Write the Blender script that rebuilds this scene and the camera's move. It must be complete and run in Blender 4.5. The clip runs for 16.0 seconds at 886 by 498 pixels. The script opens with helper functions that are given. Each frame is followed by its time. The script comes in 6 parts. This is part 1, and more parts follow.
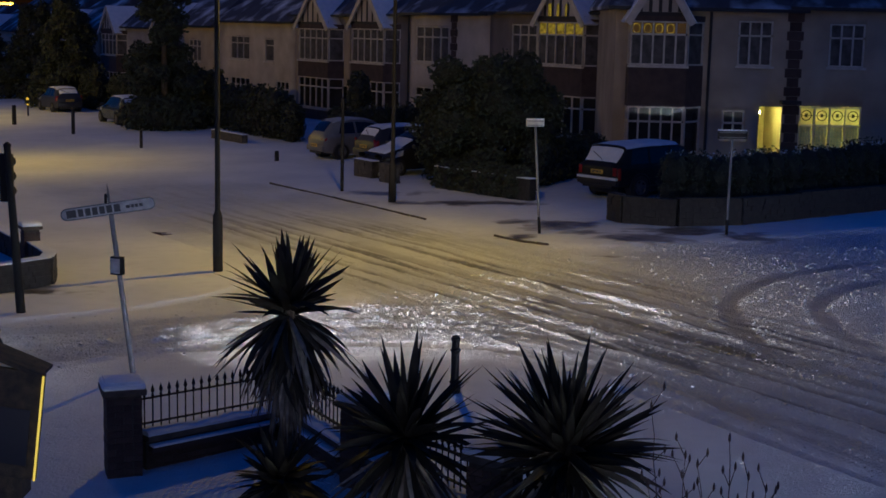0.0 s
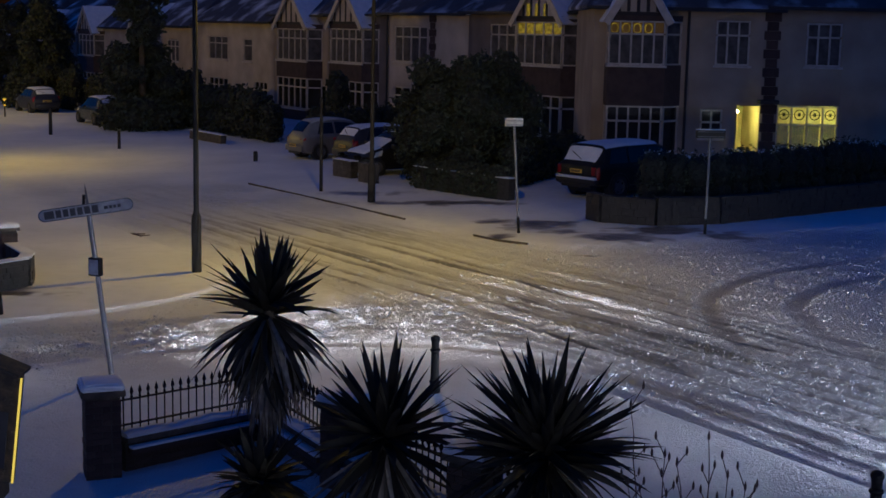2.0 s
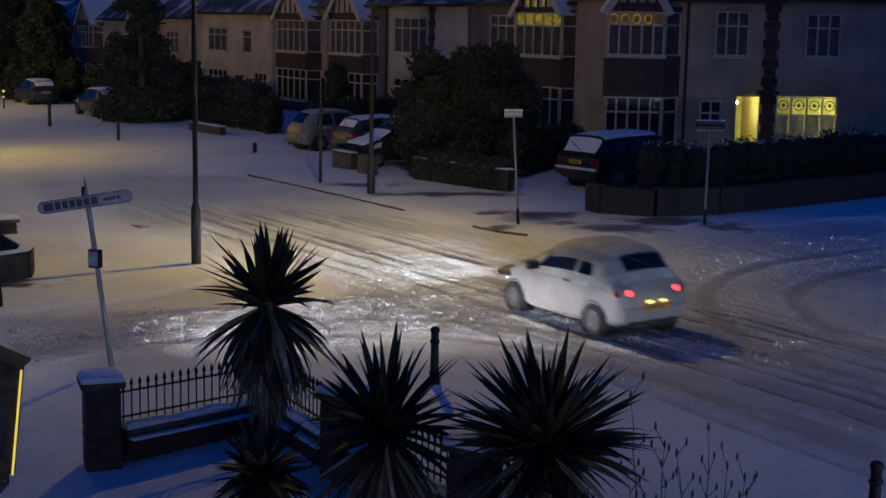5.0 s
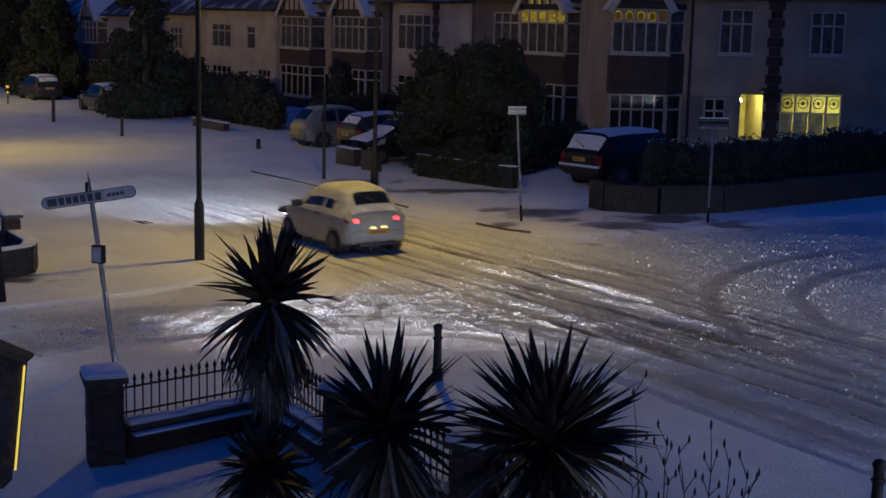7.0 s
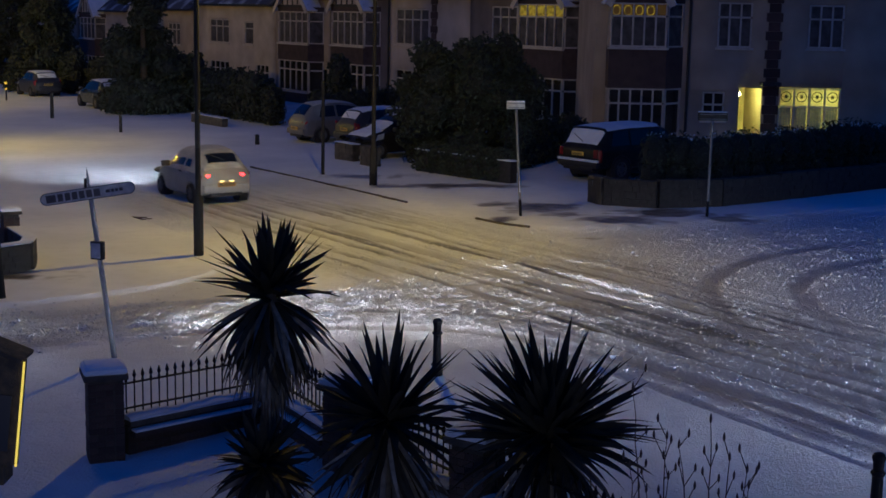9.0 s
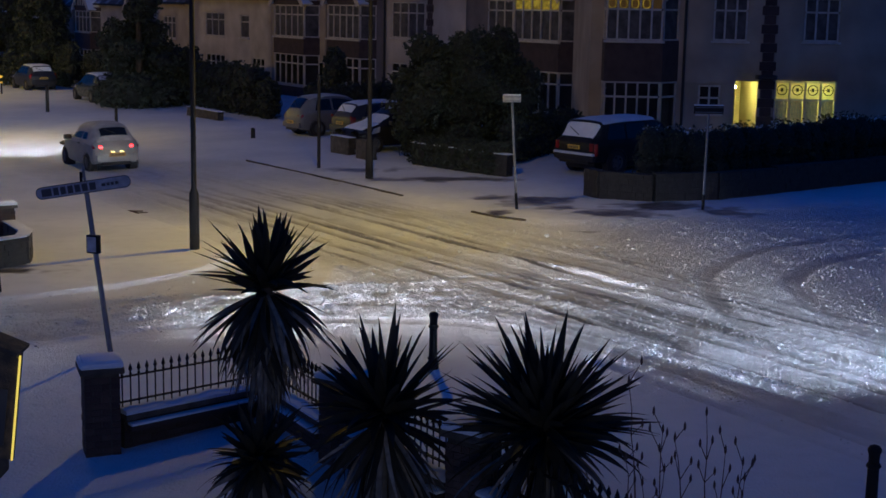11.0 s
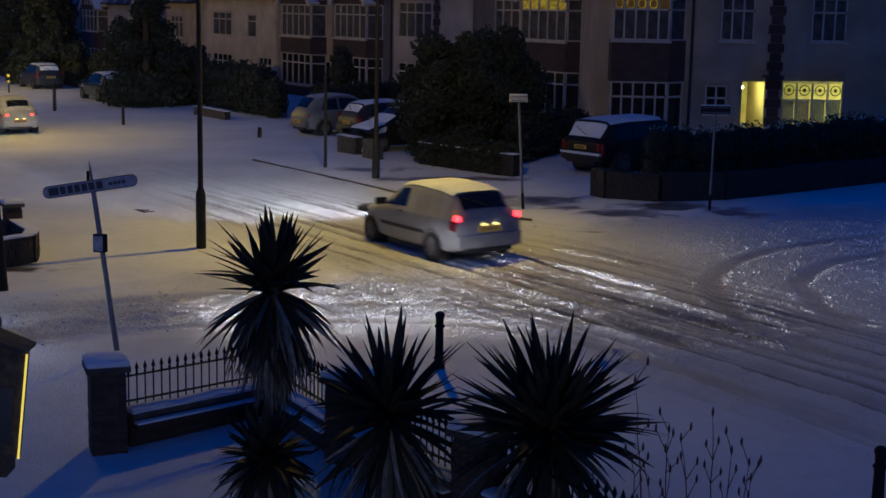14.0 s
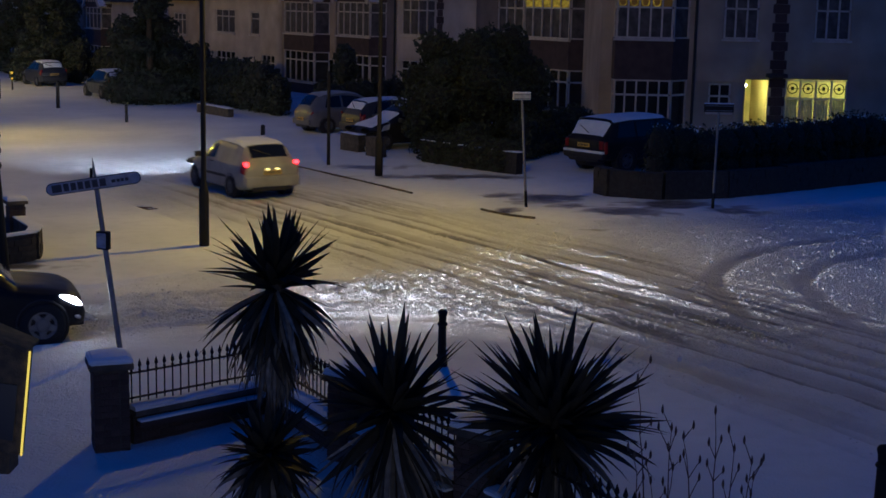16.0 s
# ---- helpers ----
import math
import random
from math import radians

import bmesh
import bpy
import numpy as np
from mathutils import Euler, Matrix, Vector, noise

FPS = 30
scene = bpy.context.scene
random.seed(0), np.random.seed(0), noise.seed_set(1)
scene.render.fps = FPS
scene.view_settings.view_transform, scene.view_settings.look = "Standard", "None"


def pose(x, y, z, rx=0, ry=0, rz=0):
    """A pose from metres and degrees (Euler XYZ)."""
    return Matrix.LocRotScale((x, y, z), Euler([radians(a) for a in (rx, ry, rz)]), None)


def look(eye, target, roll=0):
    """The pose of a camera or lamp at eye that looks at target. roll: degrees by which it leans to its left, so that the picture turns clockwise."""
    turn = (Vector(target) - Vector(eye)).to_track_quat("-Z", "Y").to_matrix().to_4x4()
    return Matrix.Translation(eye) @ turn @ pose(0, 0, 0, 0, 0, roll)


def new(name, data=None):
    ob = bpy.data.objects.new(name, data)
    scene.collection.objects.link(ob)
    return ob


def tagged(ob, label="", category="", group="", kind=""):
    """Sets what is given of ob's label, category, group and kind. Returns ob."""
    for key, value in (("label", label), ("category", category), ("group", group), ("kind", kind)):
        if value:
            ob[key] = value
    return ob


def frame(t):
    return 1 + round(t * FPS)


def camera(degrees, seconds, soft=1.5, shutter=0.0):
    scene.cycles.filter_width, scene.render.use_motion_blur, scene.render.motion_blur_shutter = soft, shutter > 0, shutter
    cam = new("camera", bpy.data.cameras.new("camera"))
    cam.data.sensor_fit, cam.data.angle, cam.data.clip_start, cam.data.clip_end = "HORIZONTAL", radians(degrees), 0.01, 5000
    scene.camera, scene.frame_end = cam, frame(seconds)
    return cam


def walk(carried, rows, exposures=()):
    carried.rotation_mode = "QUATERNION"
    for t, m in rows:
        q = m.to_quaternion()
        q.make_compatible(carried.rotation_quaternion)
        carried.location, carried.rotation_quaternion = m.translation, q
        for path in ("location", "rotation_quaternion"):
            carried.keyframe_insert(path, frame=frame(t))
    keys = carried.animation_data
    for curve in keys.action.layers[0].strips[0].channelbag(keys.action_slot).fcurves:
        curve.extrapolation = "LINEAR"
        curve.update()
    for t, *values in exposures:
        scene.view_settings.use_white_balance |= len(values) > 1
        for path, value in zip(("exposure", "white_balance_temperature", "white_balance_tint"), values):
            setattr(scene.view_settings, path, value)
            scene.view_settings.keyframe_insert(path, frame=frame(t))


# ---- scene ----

# ---------------------------------------------------------------- camera
EYE = Vector((0.0, 0.0, 5.2))
LENS = 35.5
SLOPE = 0.0195          # the street falls towards the left
TURNS = [               # seconds, turn to the right, tilt down, lean
    (0, -0.627, 9.109, 1.284),
    (0.5, -0.488, 9.065, 1.502),
    (1, -0.269, 9.062, 1.469),
    (1.5, 0.022, 9.054, 1.355),
    (2, 0.238, 9.095, 1.221),
    (2.5, 0.273, 9.143, 1.163),
    (3, 0.087, 9.224, 1.080),
    (3.5, 0.160, 9.215, 1.017),
    (4, 0.244, 9.291, 1.024),
    (6.5, 0.149, 9.567, 1.301),
    (7, 0.132, 9.588, 1.320),
    (7.5, 0.062, 9.628, 1.200),
    (8, 0.030, 9.678, 1.100),
    (8.5, 0.090, 9.712, 1.111),
    (9, 0.169, 9.801, 1.107),
    (11.5, 0.347, 10.094, 1.088),
    (12, 0.219, 10.104, 1.106),
    (12.5, 0.220, 10.077, 1.184),
    (13, 0.200, 10.085, 1.221),
    (13.5, 0.147, 10.104, 1.176),
    (14, 0.075, 10.087, 1.169),
    (14.5, 0.000, 10.100, 1.100),
    (15, -0.051, 10.128, 1.189),
    (15.5, -0.060, 10.147, 1.240),
    (16, -0.047, 10.180, 1.250),
]


def aim(turn, tilt, lean):
    a, b = radians(turn), radians(tilt)
    way = Vector((math.sin(a) * math.cos(b), math.cos(a) * math.cos(b), -math.sin(b)))
    return look(EYE, EYE + way, lean)


cam = camera(LENS, 16.0, soft=1.6, shutter=1.0)
walk(cam, [(t, aim(a, b, c)) for t, a, b, c in TURNS], exposures=[(0, 0.12, 4310, 15), (3.5, 0.16, 4280, 15), (8, 0.27, 4205, 15), (16, 0.28, 4140, 15)])

# ---------------------------------------------------------------- dusk sky and street lamps
world = bpy.data.worlds.new("dusk_sky")
scene.world = world
world.use_nodes = True
wn = world.node_tree.nodes
sky = wn.new("ShaderNodeTexSky")
sky.sky_type = "NISHITA"
sky.sun_disc = False
sky.sun_elevation = radians(0.55)
sky.ozone_density = 5.0
sky.sun_rotation = radians(200)
wn["Background"].inputs["Strength"].default_value = 0.168
world.node_tree.links.new(sky.outputs["Color"], wn["Background"].inputs["Color"])

SODIUM = (1.0, 0.53, 0.0)


def lamp(name, kind, place, target, power, colour, size=0.15, cone=120, blend=1.0):
    data = bpy.data.lights.new(name, kind)
    data.energy, data.color, data.shadow_soft_size = power, colour, size
    if kind == "SPOT":
        data.spot_size, data.spot_blend = radians(cone), blend
    ob = new(name, data)
    ob.matrix_world = look(place, target)
    return ob


lamp("street_light_glow", "POINT", (-1.7, 30.85, 7.6), (-1.7, 31.0, 0), 1480, SODIUM, 0.16, 150, 1.0)
lamp("far_street_light_glow", "POINT", (-17.14, 52.7, 5.55), (-17.0, 52.6, 0), 720, SODIUM, 0.15, 150, 1.0)
# lamp added out of view to warm and lift the far house fronts
lamp("unseen_street_light_glow", "POINT", (-33.6, 76.2, 6.6), (-33.0, 76.0, 0), 2500, SODIUM, 0.15, 150, 1.0)

# ---------------------------------------------------------------- materials
def material(name, colour, rough=0.6, metal=0.0, second=None, scale=6.0, bump=0.0, fine=60.0, spread=0.12, coords="Object", random_amount=0.0, sheen=0.0):
    """A surface with two scales of variation in colour, roughness and relief."""
    m = bpy.data.materials.new(name)
    m.use_nodes = True
    t = m.node_tree
    n, l = t.nodes, t.links
    b = n["Principled BSDF"]
    b.inputs["Roughness"].default_value, b.inputs["Metallic"].default_value = rough, metal
    co = n.new("ShaderNodeTexCoord")
    big, small = n.new("ShaderNodeTexNoise"), n.new("ShaderNodeTexNoise")
    for tex, s in ((big, scale), (small, fine)):
        tex.inputs["Scale"].default_value, tex.inputs["Detail"].default_value = s, 5
        l.new(co.outputs[coords], tex.inputs["Vector"])
    ramp = n.new("ShaderNodeValToRGB")
    ramp.color_ramp.elements[0].position, ramp.color_ramp.elements[1].position = 0.35, 0.68
    second = second or tuple(c * (1 - 2.2 * spread) for c in colour)
    ramp.color_ramp.elements[0].color, ramp.color_ramp.elements[1].color = (*second, 1), (*colour, 1)
    l.new(big.outputs["Fac"], ramp.inputs["Fac"])
    mix = n.new("ShaderNodeMix")
    mix.data_type, mix.blend_type = "RGBA", "MULTIPLY"
    mix.inputs["Factor"].default_value = 1.0
    grain = n.new("ShaderNodeMapRange")
    grain.inputs["To Min"].default_value, grain.inputs["To Max"].default_value = 1 - spread, 1 + spread
    l.new(small.outputs["Fac"], grain.inputs["Value"])
    l.new(ramp.outputs["Color"], mix.inputs["A"])
    l.new(grain.outputs["Result"], mix.inputs["B"])
    out = mix.outputs["Result"]
    if random_amount:
        info = n.new("ShaderNodeObjectInfo")
        tone = n.new("ShaderNodeMapRange")
        tone.inputs["To Min"].default_value, tone.inputs["To Max"].default_value = 1 - random_amount, 1 + random_amount
        l.new(info.outputs["Random"], tone.inputs["Value"])
        mix2 = n.new("ShaderNodeMix")
        mix2.data_type, mix2.blend_type = "RGBA", "MULTIPLY"
        mix2.inputs["Factor"].default_value = 1.0
        l.new(out, mix2.inputs["A"])
        l.new(tone.outputs["Result"], mix2.inputs["B"])
        out = mix2.outputs["Result"]
    l.new(out, b.inputs["Base Color"])
    r = n.new("ShaderNodeMapRange")
    r.inputs["To Min"].default_value, r.inputs["To Max"].default_value = max(0.02, rough - 0.12), min(1, rough + 0.12)
    l.new(big.outputs["Fac"], r.inputs["Value"])
    l.new(r.outputs["Result"], b.inputs["Roughness"])
    if bump:
        bp = n.new("ShaderNodeBump")
        bp.inputs["Strength"].default_value, bp.inputs["Distance"].default_value = min(1, bump), 0.02
        l.new(small.outputs["Fac"], bp.inputs["Height"])
        l.new(bp.outputs["Normal"], b.inputs["Normal"])
    return m


def glowing(name, colour, strength, stained=0.0):
    m = bpy.data.materials.new(name)
    m.use_nodes = True
    b = m.node_tree.nodes["Principled BSDF"]
    b.inputs["Base Color"].default_value = (*[0.15 * c for c in colour], 1)
    b.inputs["Emission Color"].default_value = (*colour, 1)
    b.inputs["Emission Strength"].default_value = strength
    if stained:
        n, l = m.node_tree.nodes, m.node_tree.links
        co, tx, rp = n.new("ShaderNodeTexCoord"), n.new("ShaderNodeTexNoise"), n.new("ShaderNodeMapRange")
        tx.inputs["Scale"].default_value, tx.inputs["Detail"].default_value = stained, 3
        rp.inputs["From Min"].default_value, rp.inputs["From Max"].default_value = 0.38, 0.62
        rp.inputs["To Min"].default_value, rp.inputs["To Max"].default_value = 0.25 * strength, 1.25 * strength
        l.new(co.outputs["Object"], tx.inputs["Vector"])
        l.new(tx.outputs["Fac"], rp.inputs["Value"])
        l.new(rp.outputs["Result"], b.inputs["Emission Strength"])
    return m


def glass(name, tint=(0.9, 0.95, 1.0), rough=0.03):
    m = bpy.data.materials.new(name)
    m.use_nodes = True
    b = m.node_tree.nodes["Principled BSDF"]
    b.inputs["Base Color"].default_value = (*tint, 1)
    b.inputs["Transmission Weight"].default_value = 1.0
    b.inputs["Roughness"].default_value = rough
    b.inputs["IOR"].default_value = 1.1
    return m


SNOW = material("snow_cap", (0.82, 0.83, 0.86), 0.75, second=(0.70, 0.72, 0.77), scale=3, bump=0.5, fine=40, spread=0.05)
CRUMB = material("loose_road_snow", (0.64, 0.65, 0.68), 0.8, second=(0.54, 0.545, 0.56), scale=1.5, fine=40, spread=0.08)
FROST = material("thin_frosty_snow", (0.46, 0.46, 0.45), 0.7, second=(0.30, 0.30, 0.29), scale=5, bump=0.4, fine=40)
RENDER = material("cream_render", (0.42, 0.345, 0.245), 0.9, second=(0.29, 0.235, 0.165), scale=0.7, bump=0.4, fine=30)
RENDER_WHITE = material("white_render", (0.52, 0.45, 0.35), 0.9, second=(0.38, 0.32, 0.24), scale=0.8, bump=0.4, fine=30)
RENDER_GREY = material("grey_pebbledash", (0.24, 0.195, 0.145), 0.95, second=(0.16, 0.13, 0.095), scale=0.8, bump=0.8, fine=60)
BRICK_DARK = material("dark_brick", (0.075, 0.05, 0.04), 0.9, second=(0.045, 0.032, 0.026), scale=2.0, bump=0.8, fine=40, random_amount=0.3)
TILE_HANG = material("hung_tiles", (0.050, 0.034, 0.028), 0.85, second=(0.07, 0.045, 0.035), scale=3, bump=0.7, fine=30)
QUOIN = material("dark_quoin_brick", (0.07, 0.045, 0.035), 0.9, scale=4, bump=0.6, fine=40, random_amount=0.3)
ROOF = material("slate_roof", (0.09, 0.085, 0.09), 0.8, second=(0.05, 0.048, 0.05), scale=1.2, bump=0.7, fine=14)
WHITE_PAINT = material("weathered_cream_paint", (0.58, 0.52, 0.42), 0.5, second=(0.42, 0.37, 0.29), scale=3, fine=50, spread=0.05)
TIMBER = material("black_timber", (0.03, 0.026, 0.022), 0.7, scale=6, bump=0.4, fine=50)
PANE = material("dark_window_glass", (0.030, 0.028, 0.026), 0.18, second=(0.014, 0.013, 0.012), scale=0.8, fine=6)
NETTED = material("net_curtained_glass", (0.13, 0.12, 0.105), 0.65, second=(0.05, 0.046, 0.042), scale=2.5, fine=16)
NETTED.node_tree.nodes["Principled BSDF"].inputs["Specular IOR Level"].default_value = 0.15
CURTAIN = material("pale_curtain", (0.45, 0.43, 0.38), 0.95, scale=5, bump=0.5, fine=40)
ROOM = material("cream_room_plaster", (0.72, 0.66, 0.36), 0.9, scale=2, fine=30)
STONE = material("garden_wall_stone", (0.105, 0.09, 0.07), 0.92, second=(0.05, 0.045, 0.035), scale=5, bump=0.9, fine=30, random_amount=0.35)
STONE_DARK = material("dark_wall_stone", (0.048, 0.043, 0.037), 0.85, second=(0.024, 0.022, 0.019), scale=9, bump=0.7, fine=50)
IRON = material("black_painted_iron", (0.012, 0.012, 0.013), 0.7, scale=8, bump=0.3, fine=80)
IRON.node_tree.nodes["Principled BSDF"].inputs["Specular IOR Level"].default_value = 0.2
GALV = material("weathered_galvanised_steel", (0.24, 0.245, 0.26), 0.5, 0.5, second=(0.17, 0.175, 0.185), scale=5, fine=60)
GREYPOST = material("grey_painted_column", (0.032, 0.030, 0.026), 0.75, scale=3, bump=0.2, fine=40)
GREYPOST.node_tree.nodes["Principled BSDF"].inputs["Specular IOR Level"].default_value = 0.15
SIGNWHITE = material("dirty_white_sign", (0.55, 0.54, 0.5), 0.5, second=(0.4, 0.39, 0.36), scale=9, fine=60)
SIGNGREY = material("dirty_grey_sign_enamel", (0.44, 0.44, 0.45), 0.5, second=(0.28, 0.28, 0.29), scale=9, fine=60)
SIGNBLACK = material("black_lettering", (0.06, 0.06, 0.062), 0.6, scale=12, fine=60)
LEAF = material("sword_leaf", (0.045, 0.040, 0.029), 0.7, second=(0.024, 0.022, 0.016), scale=5, fine=50, random_amount=0.35)
LEAF_DEAD = material("dead_sword_leaf", (0.27, 0.235, 0.185), 0.75, second=(0.10, 0.085, 0.065), scale=6, fine=50, random_amount=0.5)
LEAF.node_tree.nodes["Principled BSDF"].inputs["Specular IOR Level"].default_value = 0.15
BARK = material("fibrous_trunk", (0.10, 0.075, 0.05), 0.95, second=(0.06, 0.045, 0.03), scale=10, bump=1.0, fine=60)
TWIG = material("bare_twig", (0.07, 0.05, 0.04), 0.85, scale=15, bump=0.4, fine=90)
HEDGE = material("hedge_leaf", (0.040, 0.048, 0.027), 0.75, second=(0.018, 0.025, 0.012), scale=3, fine=20)
# dark colour holds the shade inside the foliage along with its twigs
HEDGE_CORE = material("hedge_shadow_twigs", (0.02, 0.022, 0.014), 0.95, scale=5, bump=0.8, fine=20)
TYRE = material("tyre_rubber", (0.018, 0.018, 0.019), 0.85, scale=10, bump=0.3, fine=60)
ALLOY = material("alloy_wheel", (0.20, 0.19, 0.18), 0.5, 0.15, scale=8, fine=60)
TRIM = material("black_plastic", (0.02, 0.02, 0.021), 0.6, scale=8, fine=80)
CARGLASS = material("dark_car_glass", (0.01, 0.012, 0.015), 0.07, scale=2, fine=20)
PAINT_SILVER = material("silver_car_paint", (0.30, 0.295, 0.28), 0.45, 0.1, second=(0.22, 0.215, 0.205), scale=2, fine=200, spread=0.04)
PAINT_GREY = material("grey_car_paint", (0.17, 0.17, 0.17), 0.4, 0.1, scale=2, fine=60)
PAINT_WHITE = material("grey_white_van_paint", (0.30, 0.30, 0.295), 0.45, second=(0.22, 0.215, 0.21), scale=2, fine=60, spread=0.05)
PAINT_BLACK = material("black_car_paint", (0.010, 0.010, 0.011), 0.42, second=(0.02, 0.02, 0.022), scale=2, fine=60)
PAINT_BLACK.node_tree.nodes["Principled BSDF"].inputs["Specular IOR Level"].default_value = 0.14
PAINT_NAVY = material("dark_blue_car_paint", (0.028, 0.030, 0.036), 0.45, scale=2, fine=60)
PAINT_GREEN = material("dark_green_car_paint", (0.02, 0.03, 0.028), 0.25, scale=2, fine=60)
RIM_DULL = material("dull_dark_alloy", (0.10, 0.10, 0.105), 0.5, 0.3, scale=8, fine=60)
LENS_CLEAR = material("clear_lamp_lens", (0.55, 0.56, 0.58), 0.15, scale=6, fine=60)
LENS_RED = material("unlit_red_lens", (0.22, 0.02, 0.02), 0.2, scale=6, fine=60)
PLATE_YELLOW = material("yellow_plate", (0.75, 0.50, 0.04), 0.45, scale=6, fine=60, spread=0.05)
# the plate lamps' light is put into the plate as faint emission
PLATE_GLOW = glowing("yellow_plate_added_glow", (1.0, 0.5, 0.03), 0.12)
TAIL_GLOW = glowing("lit_tail_lamp", (1.0, 0.012, 0.004), 9.0)
PLATE_LAMP = glowing("plate_lamp", (1.0, 0.6, 0.08), 3.0)
HEAD_GLOW = glowing("lit_head_lamp", (1.0, 0.80, 0.54), 7800.0)
HEAD_GLOW_SUV = glowing("lit_head_lamp_bright", (1.0, 0.72, 0.43), 25000.0)
HEAD_RIM = glowing("lit_head_lamp_glass", (1.0, 0.80, 0.55), 45.0)
SODIUM_GLOW = glowing("sodium_bulb", (1.0, 0.42, 0.0), 7.0)
WARM_BULB = glowing("warm_bulb", (1.0, 0.75, 0.2), 40.0)
# the gilt strip's bright gleam is put in as emission
GILT_GLOW = glowing("gilt_edge_glow", (1.0, 0.58, 0.03), 0.85)
BOARD = material("weathered_dark_board", (0.10, 0.075, 0.04), 0.8, second=(0.03, 0.025, 0.018), scale=12, bump=0.6, fine=60)


def snow_ground():
    """Trodden snow: clean white, with grey-brown slush where wheels have run."""
    m = bpy.data.materials.new("street_snow")
    m.use_nodes = True
    t = m.node_tree
    n, l = t.nodes, t.links
    b = n["Principled BSDF"]
    co = n.new("ShaderNodeTexCoord")
    dirt = n.new("ShaderNodeAttribute")
    dirt.attribute_name = "slush"
    tex = {}
    for key, s, d in (("big", 0.35, 4), ("mid", 3.0, 6), ("fine", 22.0, 8), ("grain", 48.0, 3)):
        tex[key] = n.new("ShaderNodeTexNoise")
        tex[key].inputs["Scale"].default_value, tex[key].inputs["Detail"].default_value = s, d
        l.new(co.outputs["Object"], tex[key].inputs["Vector"])
    snow = n.new("ShaderNodeValToRGB")
    snow.color_ramp.elements[0].position, snow.color_ramp.elements[1].position = 0.3, 0.7
    snow.color_ramp.elements[0].color, snow.color_ramp.elements[1].color = (0.66, 0.68, 0.72, 1), (0.82, 0.83, 0.85, 1)
    l.new(tex["big"].outputs["Fac"], snow.inputs["Fac"])
    slush = n.new("ShaderNodeValToRGB")
    slush.color_ramp.elements[0].position, slush.color_ramp.elements[1].position = 0.35, 0.7
    slush.color_ramp.elements[0].color, slush.color_ramp.elements[1].color = (0.055, 0.050, 0.046, 1), (0.26, 0.25, 0.245, 1)
    l.new(tex["mid"].outputs["Fac"], slush.inputs["Fac"])
    add = n.new("ShaderNodeMath")
    add.operation = "MULTIPLY_ADD"
    l.new(tex["mid"].outputs["Fac"], add.inputs[0])
    add.inputs[1].default_value = 0.5
    l.new(dirt.outputs["Fac"], add.inputs[2])
    sub = n.new("ShaderNodeMapRange")
    sub.inputs["From Min"].default_value, sub.inputs["From Max"].default_value = 0.25, 1.25
    l.new(add.outputs[0], sub.inputs["Value"])
    mix = n.new("ShaderNodeMix")
    mix.data_type = "RGBA"
    l.new(sub.outputs["Result"], mix.inputs["Factor"])
    l.new(snow.outputs["Color"], mix.inputs["A"])
    l.new(slush.outputs["Color"], mix.inputs["B"])
    l.new(mix.outputs["Result"], b.inputs["Base Color"])
    rough = n.new("ShaderNodeMapRange")
    rough.inputs["To Min"].default_value, rough.inputs["To Max"].default_value = 0.7, 0.30
    l.new(sub.outputs["Result"], rough.inputs["Value"])
    l.new(rough.outputs["Result"], b.inputs["Roughness"])
    hgt = n.new("ShaderNodeMath")
    hgt.operation = "MULTIPLY_ADD"
    l.new(tex["fine"].outputs["Fac"], hgt.inputs[0])
    hgt.inputs[1].default_value = 1.0
    l.new(tex["mid"].outputs["Fac"], hgt.inputs[2])
    grit = n.new("ShaderNodeMath")
    grit.operation = "MULTIPLY_ADD"
    l.new(tex["grain"].outputs["Fac"], grit.inputs[0])
    grit.inputs[1].default_value = 0.5
    l.new(hgt.outputs[0], grit.inputs[2])
    bp = n.new("ShaderNodeBump")
    bp.inputs["Distance"].default_value = 0.07
    force = n.new("ShaderNodeMapRange")
    force.inputs["From Max"].default_value = 0.6
    force.inputs["To Min"].default_value, force.inputs["To Max"].default_value = 0.28, 1.0
    rougher = n.new("ShaderNodeAttribute")
    rougher.attribute_name = "churn"
    l.new(rougher.outputs["Fac"], force.inputs["Value"])
    l.new(force.outputs["Result"], bp.inputs["Strength"])
    l.new(grit.outputs[0], bp.inputs["Height"])
    l.new(bp.outputs["Normal"], b.inputs["Normal"])
    return m


STREET_SNOW = snow_ground()

# ---------------------------------------------------------------- mesh helpers
U = Vector((-0.54, 0.8417, 0))      # along the main road, away
N = Vector((0.8417, 0.54, 0))       # across it, to the far side


def level(x, y=0):
    return SLOPE * max(-60.0, min(60.0, x))


def box(bm, x0, x1, y0, y1, z0, z1, bevel=0.0, m=None):
    g = bmesh.ops.create_cube(bm, size=1.0)
    vs = g["verts"]
    for v in vs:
        v.co = Vector((x0 + (v.co.x + 0.5) * (x1 - x0), y0 + (v.co.y + 0.5) * (y1 - y0), z0 + (v.co.z + 0.5) * (z1 - z0)))
    if bevel:
        es = list({e for v in vs for e in v.link_edges})
        r = bmesh.ops.bevel(bm, geom=es, offset=bevel, segments=2, profile=0.6, affect="EDGES")
        vs = list({v for f in r["faces"] for v in f.verts} | {v for v in vs if v.is_valid})
    if m is not None:
        bmesh.ops.transform(bm, matrix=m, verts=vs)
    return vs


